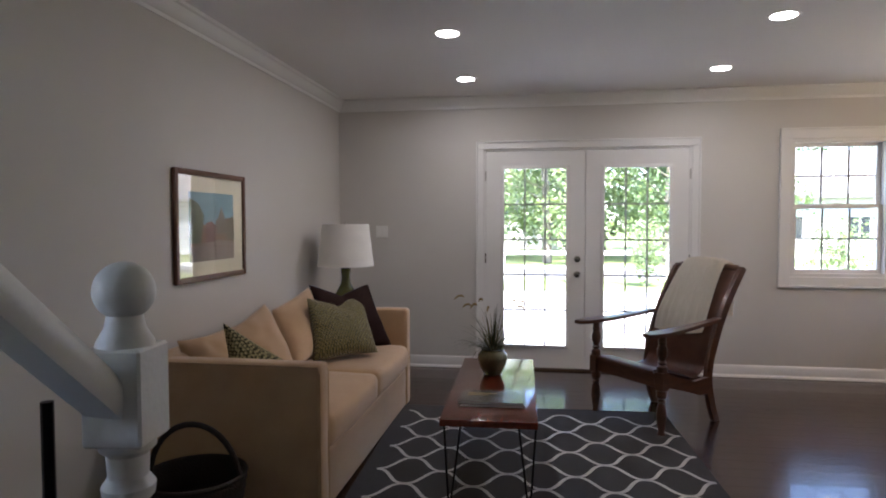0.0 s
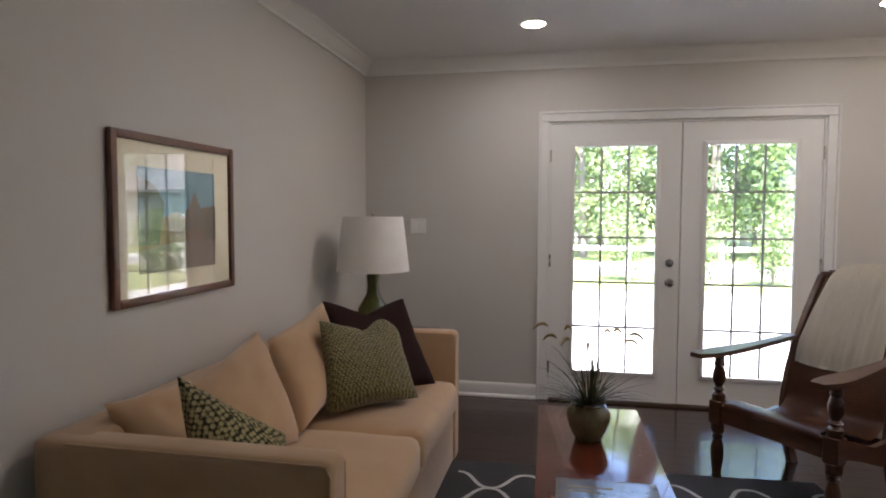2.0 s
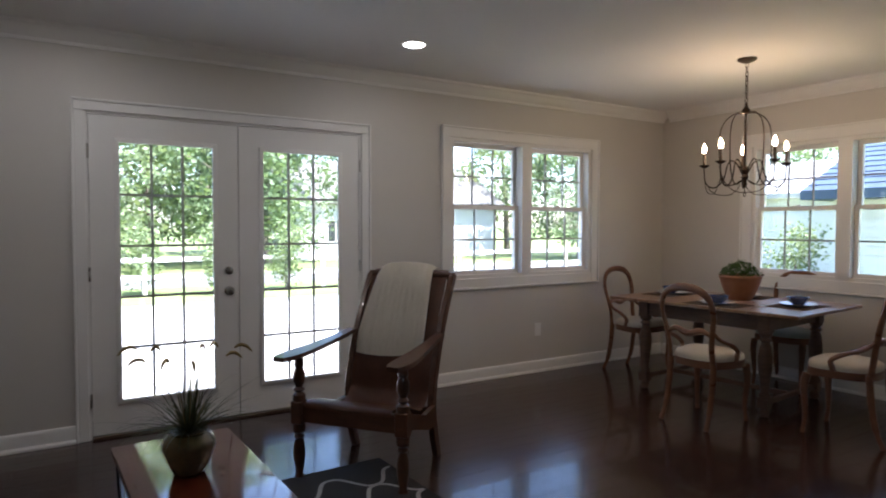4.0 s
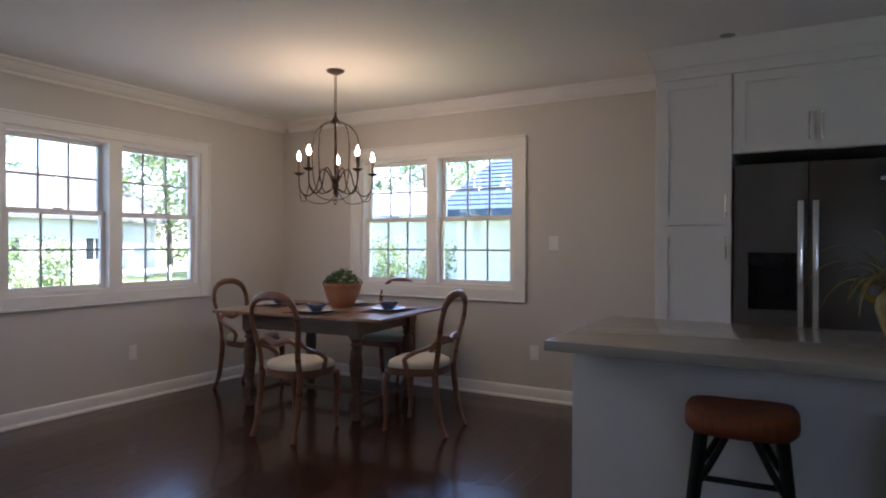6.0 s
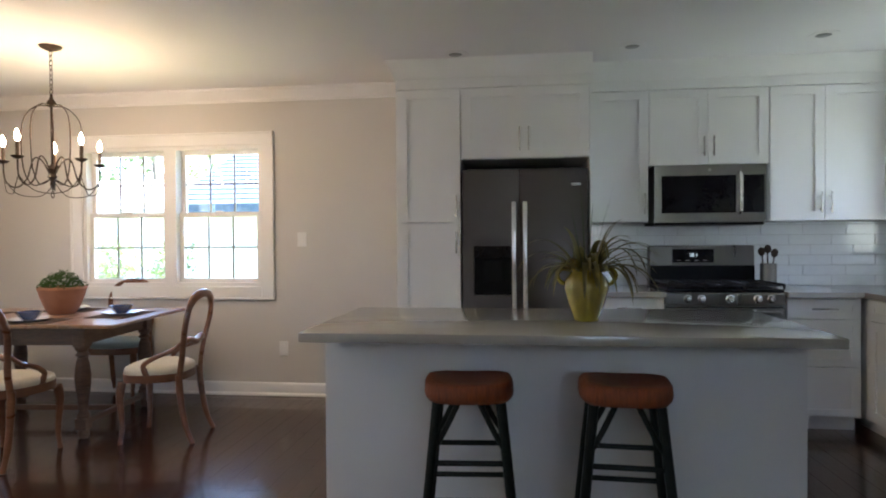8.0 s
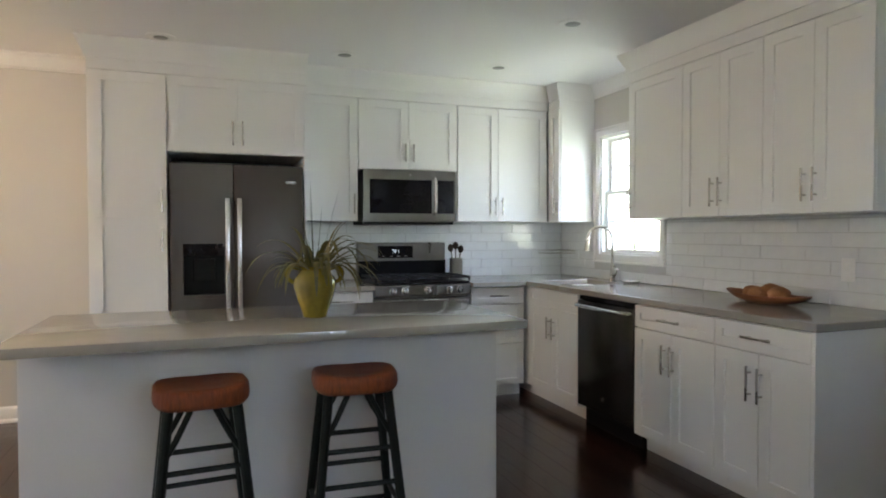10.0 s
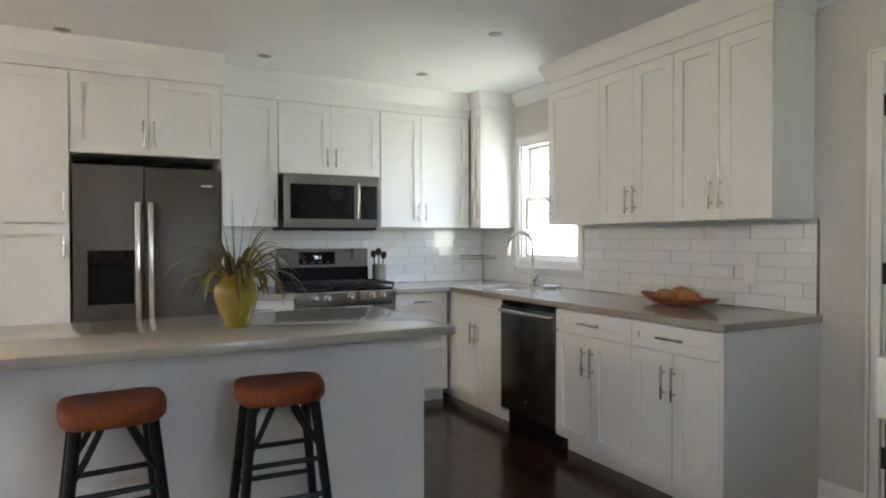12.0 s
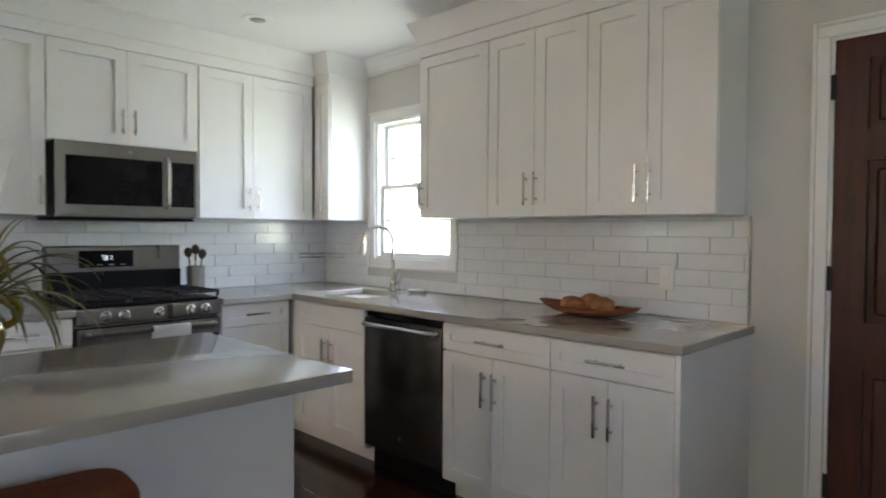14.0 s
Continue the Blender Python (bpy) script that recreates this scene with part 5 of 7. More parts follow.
for s in (-1, 1):
    bm = lathe(bmesh.new(), turned, at=(s * fw, fd, 0), seg=16)
    box(bm, (s * fw - 0.034, fd - 0.034, 0.299), (s * fw + 0.034, fd + 0.034, 0.421), 0.004)
    lathe(bm, upper, at=(s * fw, fd, 0), seg=16)
    part("front_leg", bm, CHAIRWOOD, ac, "turned front leg")
    # stile that runs from the curved rear foot up to the top of the back
    bm = bmesh.new()
    line = smooth_pts([(s * 0.27, rd + 0.085, 0.0), (s * 0.27, rd + 0.03, 0.14), (s * 0.27, rd + 0.0, 0.33), (s * 0.272, rd + 0.05, 0.55), (s * 0.275, rd + 0.17, 0.81), (s * 0.28, rd + 0.33, 1.055)], 5)
    rows = []
    for i, p in enumerate(line):
        h = 0.030 if p.z < 0.5 else 0.034
        rows.append([bm.verts.new(p + Vector((dx, dy, 0))) for dx, dy in ((-0.017, -h), (0.017, -h), (0.017, h), (-0.017, h))])
    for r, q in zip(rows, rows[1:]):
        for k in range(4):
            bm.faces.new((r[k], r[(k + 1) % 4], q[(k + 1) % 4], q[k]))
    bm.faces.new(rows[0][::-1]), bm.faces.new(rows[-1])
    bmesh.ops.bevel(bm, geom=[e for e in bm.edges], offset=0.003, segments=1, affect="EDGES")
    part("back_stile", bm, CHAIRWOOD, ac, "curved rear leg and back post")
    # side rail
    bm = bmesh.new()
    extrude(bm, [(s * 0.287 - 0.014, fd + 0.03, 0.315), (s * 0.287 - 0.014, 0.0, 0.255), (s * 0.287 - 0.014, 0.12, 0.215), (s * 0.287 - 0.014, rd - 0.02, 0.215), (s * 0.287 - 0.014, rd - 0.02, 0.33), (s * 0.287 - 0.014, 0.07, 0.315), (s * 0.287 - 0.014, -0.08, 0.36), (s * 0.287 - 0.014, fd + 0.03, 0.41)], (0.028, 0, 0))
    part("side_rail", bm, CHAIRWOOD, ac)
    # flat paddle arm
    bm = bmesh.new()
    top, low = [], []
    for t in np.linspace(0, 1, 15):
        y = fd - 0.165 + t * 0.73
        w = 0.056 - 0.026 * min(1, max(0, (t - 0.25) / 0.5))
        if t < 0.1:
            w *= 0.55 + 4.5 * t
        z = 0.660 + 0.045 * t ** 2
        cx = s * (fw + 0.016 * math.cos(t * 3))
        top.append((bm.verts.new((cx - w, y, z + 0.024)), bm.verts.new((cx + w, y, z + 0.024))))
        low.append((bm.verts.new((cx - w, y, z)), bm.verts.new((cx + w, y, z))))
    for i in range(14):
        bm.faces.new((top[i][0], top[i][1], top[i + 1][1], top[i + 1][0])), bm.faces.new((low[i][0], low[i + 1][0], low[i + 1][1], low[i][1]))
        bm.faces.new((top[i][0], top[i + 1][0], low[i + 1][0], low[i][0])), bm.faces.new((top[i][1], low[i][1], low[i + 1][1], top[i + 1][1]))
    bm.faces.new((top[0][0], low[0][0], low[0][1], top[0][1])), bm.faces.new((top[-1][0], top[-1][1], low[-1][1], low[-1][0]))
    part("armrest", bm, CHAIRWOOD, ac, "flat flared wooden armrest", smooth=50)
part("front_rail", blk((-fw + 0.03, fd - 0.018, 0.31), (fw - 0.03, fd + 0.018, 0.405), 0.004), CHAIRWOOD, ac)
part("rear_rail", blk((-0.255, rd - 0.015, 0.24), (0.255, rd + 0.02, 0.31), 0.004), CHAIRWOOD, ac)
part("crest_rail", tube(bmesh.new(), [(-0.29, rd + 0.327, 1.045), (0, rd + 0.337, 1.065), (0.29, rd + 0.327, 1.045)], 0.026, 10), CHAIRWOOD, ac)
bm = bmesh.new()
sling = smooth_pts([(0, fd - 0.03, 0.395), (0, fd - 0.012, 0.425), (0, fd + 0.10, 0.415), (0, 0.0, 0.365), (0, 0.12, 0.325), (0, rd - 0.02, 0.38), (0, rd + 0.02, 0.52), (0, rd + 0.115, 0.74), (0, rd + 0.218, 0.92), (0, rd + 0.322, 1.065), (0, rd + 0.350, 1.08)], 4)
rows = [[bm.verts.new((u * 0.253, p.y + 0.012 * (1 - u * u), p.z - 0.008 * (1 - u * u) * (p.y < rd))) for u in np.linspace(-1, 1, 11)] for p in sling]
for r, q in zip(rows, rows[1:]):
    for k in range(10):
        bm.faces.new((r[k], r[k + 1], q[k + 1], q[k]))
bmesh.ops.solidify(bm, geom=bm.faces[:], thickness=0.012)
part("sling_seat", bm, LEATHER, ac, "brown leather sling seat and back", smooth=60)

# throw over the chair's back
KNIT = material("cream_knit", (0.88, 0.82, 0.70), 0.95, second=(0.80, 0.73, 0.61), scale=40, fine=180, bump=0.35, stretch=(3, 1, 0.4), sheen=0.3)
bm = bmesh.new()
drape = smooth_pts([(0, rd + 0.045, 0.60), (0, rd + 0.095, 0.74), (0, rd + 0.195, 0.93), (0, rd + 0.280, 1.065), (0, rd + 0.325, 1.108), (0, rd + 0.377, 1.09), (0, rd + 0.397, 1.00), (0, rd + 0.380, 0.87), (0, rd + 0.365, 0.70)], 5)
rows = []
for i, p in enumerate(drape):
    f = i / (len(drape) - 1)
    row = []
    for u in np.linspace(-1, 1, 45):
        fold = 0.005 * math.sin(u * 17 + 0.6 * math.sin(f * 5)) + 0.010 * noise.noise(Vector((u * 3, f * 4, 1)))
        edge = 0.016 * max(0, abs(u) - 0.8) / 0.2
        top = max(0.0, 1 - abs(f - 0.45) / 0.35)
        x0, x1 = -0.246 + 0.045 * top, 0.185 - 0.025 * top
        x = x0 + (x1 - x0) * (u + 1) / 2 + 0.010 * noise.noise(Vector((f * 4, u, 0)))
        crown = 0.026 * (1 - u * u) * top - 0.02 * top * max(0, abs(u) - 0.8) / 0.2
        hem = (-0.022 * (1 - u * u) + 0.012 * u) if f < 0.03 else 0
        row.append(bm.verts.new((x, p.y + (-1 if f < 0.5 else 1) * (abs(fold) + 0.004 - 0.3 * edge), p.z + crown + hem)))
    rows.append(row)
for r, q in zip(rows, rows[1:]):
    for k in range(44):
        bm.faces.new((r[k], r[k + 1], q[k + 1], q[k]))
bmesh.ops.solidify(bm, geom=bm.faces[:], thickness=0.014)
th = part("throw_blanket", bm, KNIT, smooth=70)
th.matrix_basis = ac.matrix_basis.copy()
tagged(th, "cream cable-knit throw draped over the armchair back", "blanket")


# wall plates
def wall_plate(name, plane, at, sign, u, z, w, h, label, kind_parts, category):
    f = placed(plane, at, sign)
    thing = empty(name, Matrix(), label, category)
    part("plate", in_wall(blk((u - w / 2, -0.006, z - h / 2), (u + w / 2, -0.0005, z + h / 2), 0.002), f), TRIM, thing)
    for du, dz, pw, ph in kind_parts:
        part("toggle" if category == "switch" else "socket", in_wall(blk((u + du - pw / 2, -0.009, z + dz - ph / 2), (u + du + pw / 2, -0.0055, z + dz + ph / 2), 0.001), f), CABINET, thing)
    return thing


SOCK = [(0, 0.024, 0.030, 0.028), (0, -0.024, 0.030, 0.028)]
wall_plate("light_switch", "y", 0, -1, 0.424, 1.298, 0.12, 0.115, "white double light switch plate on the wall", [(-0.024, 0, 0.032, 0.066), (0.024, 0, 0.032, 0.066)], "switch")
wall_plate("light_switch", "x", W, -1, -2.986, 1.304, 0.08, 0.12, "white single light switch plate on the wall", [(0, 0, 0.032, 0.066)], "switch")
wall_plate("outlet", "y", 0, -1, 5.07, 0.398, 0.075, 0.12, "white wall outlet under the window", SOCK, "outlet")
wall_plate("outlet", "x", W, -1, -2.82, 0.394, 0.075, 0.12, "white wall outlet above the baseboard", SOCK, "outlet")
wall_plate("outlet", "x", W, -1, -1.45, 0.394, 0.075, 0.12, "white wall outlet behind the dining table", SOCK, "outlet")
wall_plate("outlet", "y", -D + 0.010, 1, 3.95, 1.12, 0.075, 0.12, "white wall outlet in the tiled backsplash", SOCK, "outlet")

# ---- stair, newels and rail ----
STAIRPAINT = material("grey_white_stair_paint", (0.66, 0.65, 0.63), 0.35, scale=4, fine=90, spread=0.06)


def newel(x, y, turn, label, size=1.0, tall=1.0):
    thing = empty("newel_post", pose(x, y, 0, 0, 0, turn), label, "newel post", "newel posts")
    bm = bmesh.new()
    k = 0.046 * size
    b0, b1 = 1.055, 1.205
    box(bm, (-k, -k, b0), (k, k, b1), 0.004)
    part("block", bm, STAIRPAINT, thing)
    part("foot_block", blk((-k, -k, 0.0), (k, k, 0.30), 0.004), STAIRPAINT, thing)
    thing.scale = (1, 1, tall)
    part("turned_shaft", lathe(bmesh.new(), [(0.036, 0.299), (0.040, 0.32), (0.028, 0.35), (0.024, 0.42), (0.033, 0.60), (0.036, 0.78), (0.030, 0.90), (0.026, 0.955), (0.038, 0.968), (0.040, 0.985), (0.030, 1.0), (0.032, 1.035), (0.042, 1.045), (0.042, 1.056)], seg=24), STAIRPAINT, thing)
    part("ball_cap", lathe(bmesh.new(), [(0.044, 1.204), (0.042, 1.212), (0.030, 1.232), (0.028, 1.244)] + [(0.0455 * math.sin(a), 1.289 - 0.0455 * math.cos(a)) for a in np.linspace(0.62, math.pi - 0.02, 14)], seg=28), STAIRPAINT, thing, "round ball cap")
    return thing


NX, NY = 1.315, -5.05
newel(NX, NY, 6, "grey-white painted newel post with ball cap at the stair foot")
newel(2.374, -6.07, 0, "grey-white painted newel post with ball cap near the entry", tall=0.88)
RISE, RUN = 0.195, 0.225
stair = empty("staircase", Matrix(), "painted staircase with dark wooden treads rising along the wall", "staircase", kind="structure")
for k in range(8):
    y = NY + 0.02 - k * RUN
    part("riser", blk((0.032, y - 0.02, max(0, k * RISE)), (NX - 0.05, y, (k + 1) * RISE - 0.028)), TRIM, stair, smooth=0)
    part("tread", blk((0.032, y - RUN - 0.019, (k + 1) * RISE - 0.028), (NX - 0.045, y + 0.025, (k + 1) * RISE), 0.006, 2), DARKWOOD, stair, "dark wooden tread")
    part("baluster", tube(bmesh.new(), [(NX - 0.07, y - 0.10, (k + 1) * RISE), (NX - 0.07, y - 0.10, (k + 1) * RISE + 0.94)], 0.009, 8), BLACK, stair, "black iron baluster")
bm = bmesh.new()
slope = Vector((0, -0.74, 0.67)).normalized()
p0 = Vector((NX - 0.005, NY - 0.046, 1.135))
prof = [(-0.030, -0.028), (0.030, -0.028), (0.034, -0.006), (0.032, 0.018), (0.018, 0.034), (-0.018, 0.034), (-0.032, 0.018), (-0.034, -0.006)]
rows = []
for t in (0, 0.06, 1.2, 2.35):
    rows.append([bm.verts.new(p0 + slope * t + Vector((u, 0, v / slope.y * -1 * 0.86))) for u, v in prof])
for r, q in zip(rows, rows[1:]):
    for k in range(8):
        bm.faces.new((r[k], r[(k + 1) % 8], q[(k + 1) % 8], q[k]))
bm.faces.new(rows[0]), bm.faces.new(rows[-1][::-1])
tagged(part("handrail", bm, STAIRPAINT, smooth=40), "grey-white painted stair handrail", "handrail", kind="structure")

# dark woven basket by the sofa arm
BASKET = material("dark_wicker", (0.024, 0.010, 0.006), 0.7, second=(0.008, 0.008, 0.006), scale=20, fine=120, bump=0.8)
bk = empty("wicker_basket", pose(0.50, -3.50, 0), "dark brown wicker basket with a handle beside the sofa", "basket")
bm = bmesh.new()
prof = [(0.16, 0.0)] + [(0.165 + 0.05 * (k / 16) + 0.004 * (k % 2), 0.01 + 0.019 * k) for k in range(17)] + [(0.212, 0.325), (0.198, 0.325), (0.155, 0.02), (0.001, 0.02)]
part("body", lathe(bm, prof, seg=40), BASKET, bk)
part("handle", tube(bmesh.new(), [(0.205 * math.cos(a), 0.0, 0.30 + 0.24 * math.sin(a)) for a in np.linspace(0, math.pi, 17)], 0.013, 8), BASKET, bk)
part("rim", tube(bmesh.new(), [(0.208 * math.cos(a), 0.208 * math.sin(a), 0.325) for a in np.linspace(0, math.tau, 33)[:-1]], 0.012, 8, closed=True), BASKET, bk)

# front door
casing("casing_front_door", "y", -D, 1, FRONT[0], FRONT[1], 0.0, FRONT[3], 0.062, "white painted front door casing")
DOORWOOD = material("dark_red_mahogany", (0.070, 0.014, 0.008), 0.42, second=(0.030, 0.007, 0.005), stretch=(9, 1, 1), scale=3, fine=24, coat=0.08, spec=0.3)
fd3 = empty("door_3", Matrix(), "closed dark mahogany panelled front door", "door", kind="structure")
x0, x1, yd = FRONT[0] + 0.015, FRONT[1] - 0.015, -D - 0.045
bm = bmesh.new()
box(bm, (FRONT[0] - 0.001, -D - TH, 0), (FRONT[0] + 0.012, -D - 0.003, FRONT[3])), box(bm, (FRONT[1] - 0.012, -D - TH, 0), (FRONT[1] + 0.001, -D - 0.003, FRONT[3]))
box(bm, (FRONT[0] + 0.012, -D - TH, FRONT[3] - 0.012), (FRONT[1] - 0.012, -D - 0.003, FRONT[3]))
tagged(part("front_door_jamb", bm, TRIM, smooth=0), "white painted front door jamb", "trim", kind="structure")
bm = bmesh.new()
cols = [x0, x0 + 0.115, (x0 + x1) / 2 - 0.05, (x0 + x1) / 2 + 0.05, x1 - 0.115, x1]
rowsz = [(0.25, 0.80), (0.98, 1.62), (1.74, 2.02)]
for a, b in ((0, 1), (2, 3), (4, 5)):
    box(bm, (cols[a], yd, 0.005), (cols[b], yd + 0.042, FRONT[3] - 0.015))
zz = [0.005, 0.25, 0.80, 0.98, 1.62, 1.74, 2.02, FRONT[3] - 0.015]
for a, b in ((1, 2), (3, 4)):
    for k in range(0, 8, 2):
        box(bm, (cols[a], yd, zz[k]), (cols[b], yd + 0.042, zz[k + 1]))
part("slab", bm, DOORWOOD, fd3, smooth=0)
for a, b in ((1, 2), (3, 4)):
    for z0, z1 in rowsz:
        bm = blk((cols[a] - 0.003, yd + 0.008, z0 - 0.003), (cols[b] + 0.003, yd + 0.022, z1 + 0.003))
        box(bm, (cols[a] + 0.03, yd + 0.02, z0 + 0.03), (cols[b] - 0.03, yd + 0.036, z1 - 0.03), 0.01)
        part("panel", bm, DOORWOOD, fd3, smooth=0)
for z in (0.30, 1.15, 1.92):
    part("hinge", blk((x1 - 0.004, yd + 0.043, z - 0.05), (x1 + 0.020, yd + 0.049, z + 0.05), 0.002), IRON, fd3, "black hinge")
part("knob", lathe(bmesh.new(), [(0.030, 0.0), (0.030, 0.006), (0.012, 0.012), (0.012, 0.03), (0.028, 0.045), (0.022, 0.062), (0.001, 0.064)], m=Matrix.Translation((x0 + 0.07, yd + 0.042, 0.95)) @ pose(0, 0, 0, -90, 0, 0)), IRON, fd3)


# ---- bar stools ----
STOOLSEAT = material("woven_rust_leather", (0.29, 0.065, 0.013), 0.45, second=(0.14, 0.032, 0.008), scale=18, fine=55, bump=0.6, stretch=(1, 7, 1))
STOOLLEG = material("black_green_paint", (0.006, 0.011, 0.009), 0.4, fine=80, bump=0.1, spec=0.3)
SH = 0.770


def bar_stool(m, label):
    thing = empty("bar_stool", m, label, "stool", "bar stools")
    bm = bmesh.new()
    n = 40
    rings = []
    for k, (s, z) in enumerate(((0.0, -0.072), (0.74, -0.072), (0.91, -0.066), (0.98, -0.052), (1.0, -0.036), (0.985, -0.018), (0.93, -0.004), (0.80, 0.002), (0.5, -0.006), (0.0, -0.010))):
        ring = []
        for a in np.linspace(0, math.tau, n + 1)[:-1]:
            c, q = math.cos(a), math.sin(a)
            r = (abs(c) ** 3.2 + abs(q) ** 3.2) ** (-1 / 3.2)
            ring.append(bm.verts.new((0.150 * s * r * c, 0.165 * s * r * q, SH + z + 0.016 * (s * q) ** 2 * (z > -0.03))))
        rings.append(ring)
    for r, s in zip(rings, rings[1:]):
        for k in range(n):
            bm.faces.new((r[k], r[(k + 1) % n], s[(k + 1) % n], s[k]))
    bmesh.ops.remove_doubles(bm, verts=bm.verts, dist=0.0004)
    part("seat", bm, STOOLSEAT, thing, "woven rust-brown leather seat", smooth=60)
    top, foot = (0.095, 0.115), (0.165, 0.185)

    def at(sx, s2, z):
        t = z / (SH - 0.08)
        return Vector((sx * (foot[0] + (top[0] - foot[0]) * t), s2 * (foot[1] + (top[1] - foot[1]) * t), z))
    for sx in (-1, 1):
        for s2 in (-1, 1):
            part("leg", tube(bmesh.new(), [at(sx, s2, 0.0), at(sx, s2, 0.3), at(sx, s2, SH - 0.070)], [0.015, 0.018, 0.019], 10), STOOLLEG, thing)
            part("brace", tube(bmesh.new(), smooth_pts([at(sx, s2, SH - 0.24), at(sx, s2 * 0.72, SH - 0.17), at(sx, s2 * 0.35, SH - 0.071)], 4), 0.011, 8), STOOLLEG, thing)
    for z in (0.19, 0.36, 0.49):
        for sx in (-1, 1):
            part("rung", tube(bmesh.new(), [at(sx, -1, z), at(sx, 1, z)], 0.0105, 8), STOOLLEG, thing)
    for z in (0.12, 0.26):
        for s2 in (-1, 1):
            part("rung", tube(bmesh.new(), [at(-1, s2, z), at(1, s2, z)], 0.0105, 8), STOOLLEG, thing)
    return thing


stool = bar_stool(pose(4.08, -4.592, 0, 0, 0, 4), "bar stool with woven rust leather seat and black-green legs")
copy_thing(stool, pose(4.09, -5.158, 0, 0, 0, -3))

# two-handled yellow vase on the island
YELLOW = material("mustard_glaze", (0.30, 0.215, 0.022), 0.16, second=(0.17, 0.13, 0.018), scale=9, fine=40, bump=0.03, coat=0.5)
OLIVELEAF = material("olive_leaf", (0.200, 0.155, 0.026), 0.5, second=(0.055, 0.060, 0.014), scale=12)
vase = grass_plant("vase_with_grass", pose(4.44, -5.06, IT + 0.0005), "mustard yellow two-handled vase with arching grass leaves",
                   [(0.048, 0), (0.054, 0.006), (0.056, 0.02), (0.078, 0.08), (0.094, 0.135), (0.090, 0.170), (0.070, 0.195), (0.062, 0.207), (0.068, 0.222), (0.062, 0.224), (0.055, 0.206), (0.001, 0.19)],
                   (0.06, 0.2), 8, 0.5, 0.2, 0, 8, OLIVELEAF, YELLOW)
for s in (-1, 1):
    part("vase_handle", tube(bmesh.new(), smooth_pts([(0.02 * s, s * 0.080, 0.150), (0.02 * s, s * 0.108, 0.165), (0.02 * s, s * 0.118, 0.195), (0.02 * s, s * 0.100, 0.218), (0.02 * s, s * 0.062, 0.212)], 4), 0.009, 8), YELLOW, vase, "glazed loop handle")
rnd = random.Random(21)
bm = bmesh.new()
for k in range(58):
    a = rnd.uniform(0, math.tau)
    tilt = rnd.uniform(0.2, 2.0)
    blade(bm, (0.035 * math.cos(a), 0.035 * math.sin(a), 0.2), (math.cos(a) * tilt, math.sin(a) * tilt, 1), rnd.uniform(0.17, 0.36), rnd.uniform(1.4, 4.4), rnd.uniform(0.010, 0.020), 12)
part("foliage", bm, OLIVELEAF, vase, "broad arching olive leaves", smooth=60)
bm = bmesh.new()
for k in range(7):
    a = rnd.uniform(0, math.tau)
    blade(bm, (0.02 * math.cos(a), 0.02 * math.sin(a), 0.2), (math.cos(a) * 0.25, math.sin(a) * 0.25, 1), rnd.uniform(0.30, 0.42), 0.3, 0.002, 6)
part("stem_cluster", bm, LEAF, vase, "thin dark stems", smooth=60)

# ---- dining corner ----
OAK = material("warm_oak_top", (0.30, 0.165, 0.085), 0.3, second=(0.18, 0.09, 0.045), stretch=(1, 9, 1), scale=3, fine=26, coat=0.2)
OAKDARK = material("brown_oak_base", (0.135, 0.075, 0.045), 0.45, second=(0.06, 0.032, 0.02), stretch=(1, 1, 6), fine=26)
dt = empty("dining_table", pose(5.91, -1.385, 0, 0, 0, 5), "warm oak draw-leaf dining table with turned legs", "dining table")
for k, (y0, y1) in enumerate(((-0.775, -0.42), (-0.418, 0.418), (0.42, 0.775))):
    part("leaf" if k != 1 else "tabletop", blk((-0.53, y0, 0.738), (0.53, y1, 0.762), 0.004), OAK, dt, "end leaf" if k != 1 else "")
lx, ly = 0.40, 0.50
bm = bmesh.new()
for lo, hi in (((-lx, -ly - 0.015, 0.615), (lx, -ly + 0.015, 0.737)), ((-lx, ly - 0.015, 0.615), (lx, ly + 0.015, 0.737)), ((-lx - 0.015, -ly, 0.615), (-lx + 0.015, ly, 0.737)), ((lx - 0.015, -ly, 0.615), (lx + 0.015, ly, 0.737))):
    box(bm, lo, hi)
part("apron", bm, OAKDARK, dt, smooth=0)
tleg = [(0.038, 0.13), (0.044, 0.15), (0.028, 0.18), (0.036, 0.26), (0.048, 0.36), (0.050, 0.42), (0.040, 0.50), (0.028, 0.535), (0.046, 0.55), (0.030, 0.57), (0.046, 0.59), (0.046, 0.61)]
for sx in (-1, 1):
    for s2 in (-1, 1):
        bm = lathe(bmesh.new(), tleg, at=(sx * lx, s2 * ly, 0), seg=18)
        box(bm, (sx * lx - 0.042, s2 * ly - 0.042, 0.605), (sx * lx + 0.042, s2 * ly + 0.042, 0.7375), 0.003)
        box(bm, (sx * lx - 0.038, s2 * ly - 0.038, 0.06), (sx * lx + 0.038, s2 * ly + 0.038, 0.135), 0.003)
        lathe(bm, [(0.024, 0.0), (0.034, 0.02), (0.036, 0.04), (0.028, 0.062)], at=(sx * lx, s2 * ly, 0), seg=18)
        part("leg", bm, OAKDARK, dt, "turned oak leg")
for lo, hi in (((-lx + 0.03, -ly - 0.014, 0.08), (lx - 0.03, -ly + 0.014, 0.115)), ((-lx + 0.03, ly - 0.014, 0.08), (lx - 0.03, ly + 0.014, 0.115)), ((-0.016, -ly + 0.01, 0.08), (0.016, ly - 0.01, 0.115))):
    part("stretcher", blk(lo, hi, 0.003), OAKDARK, dt)

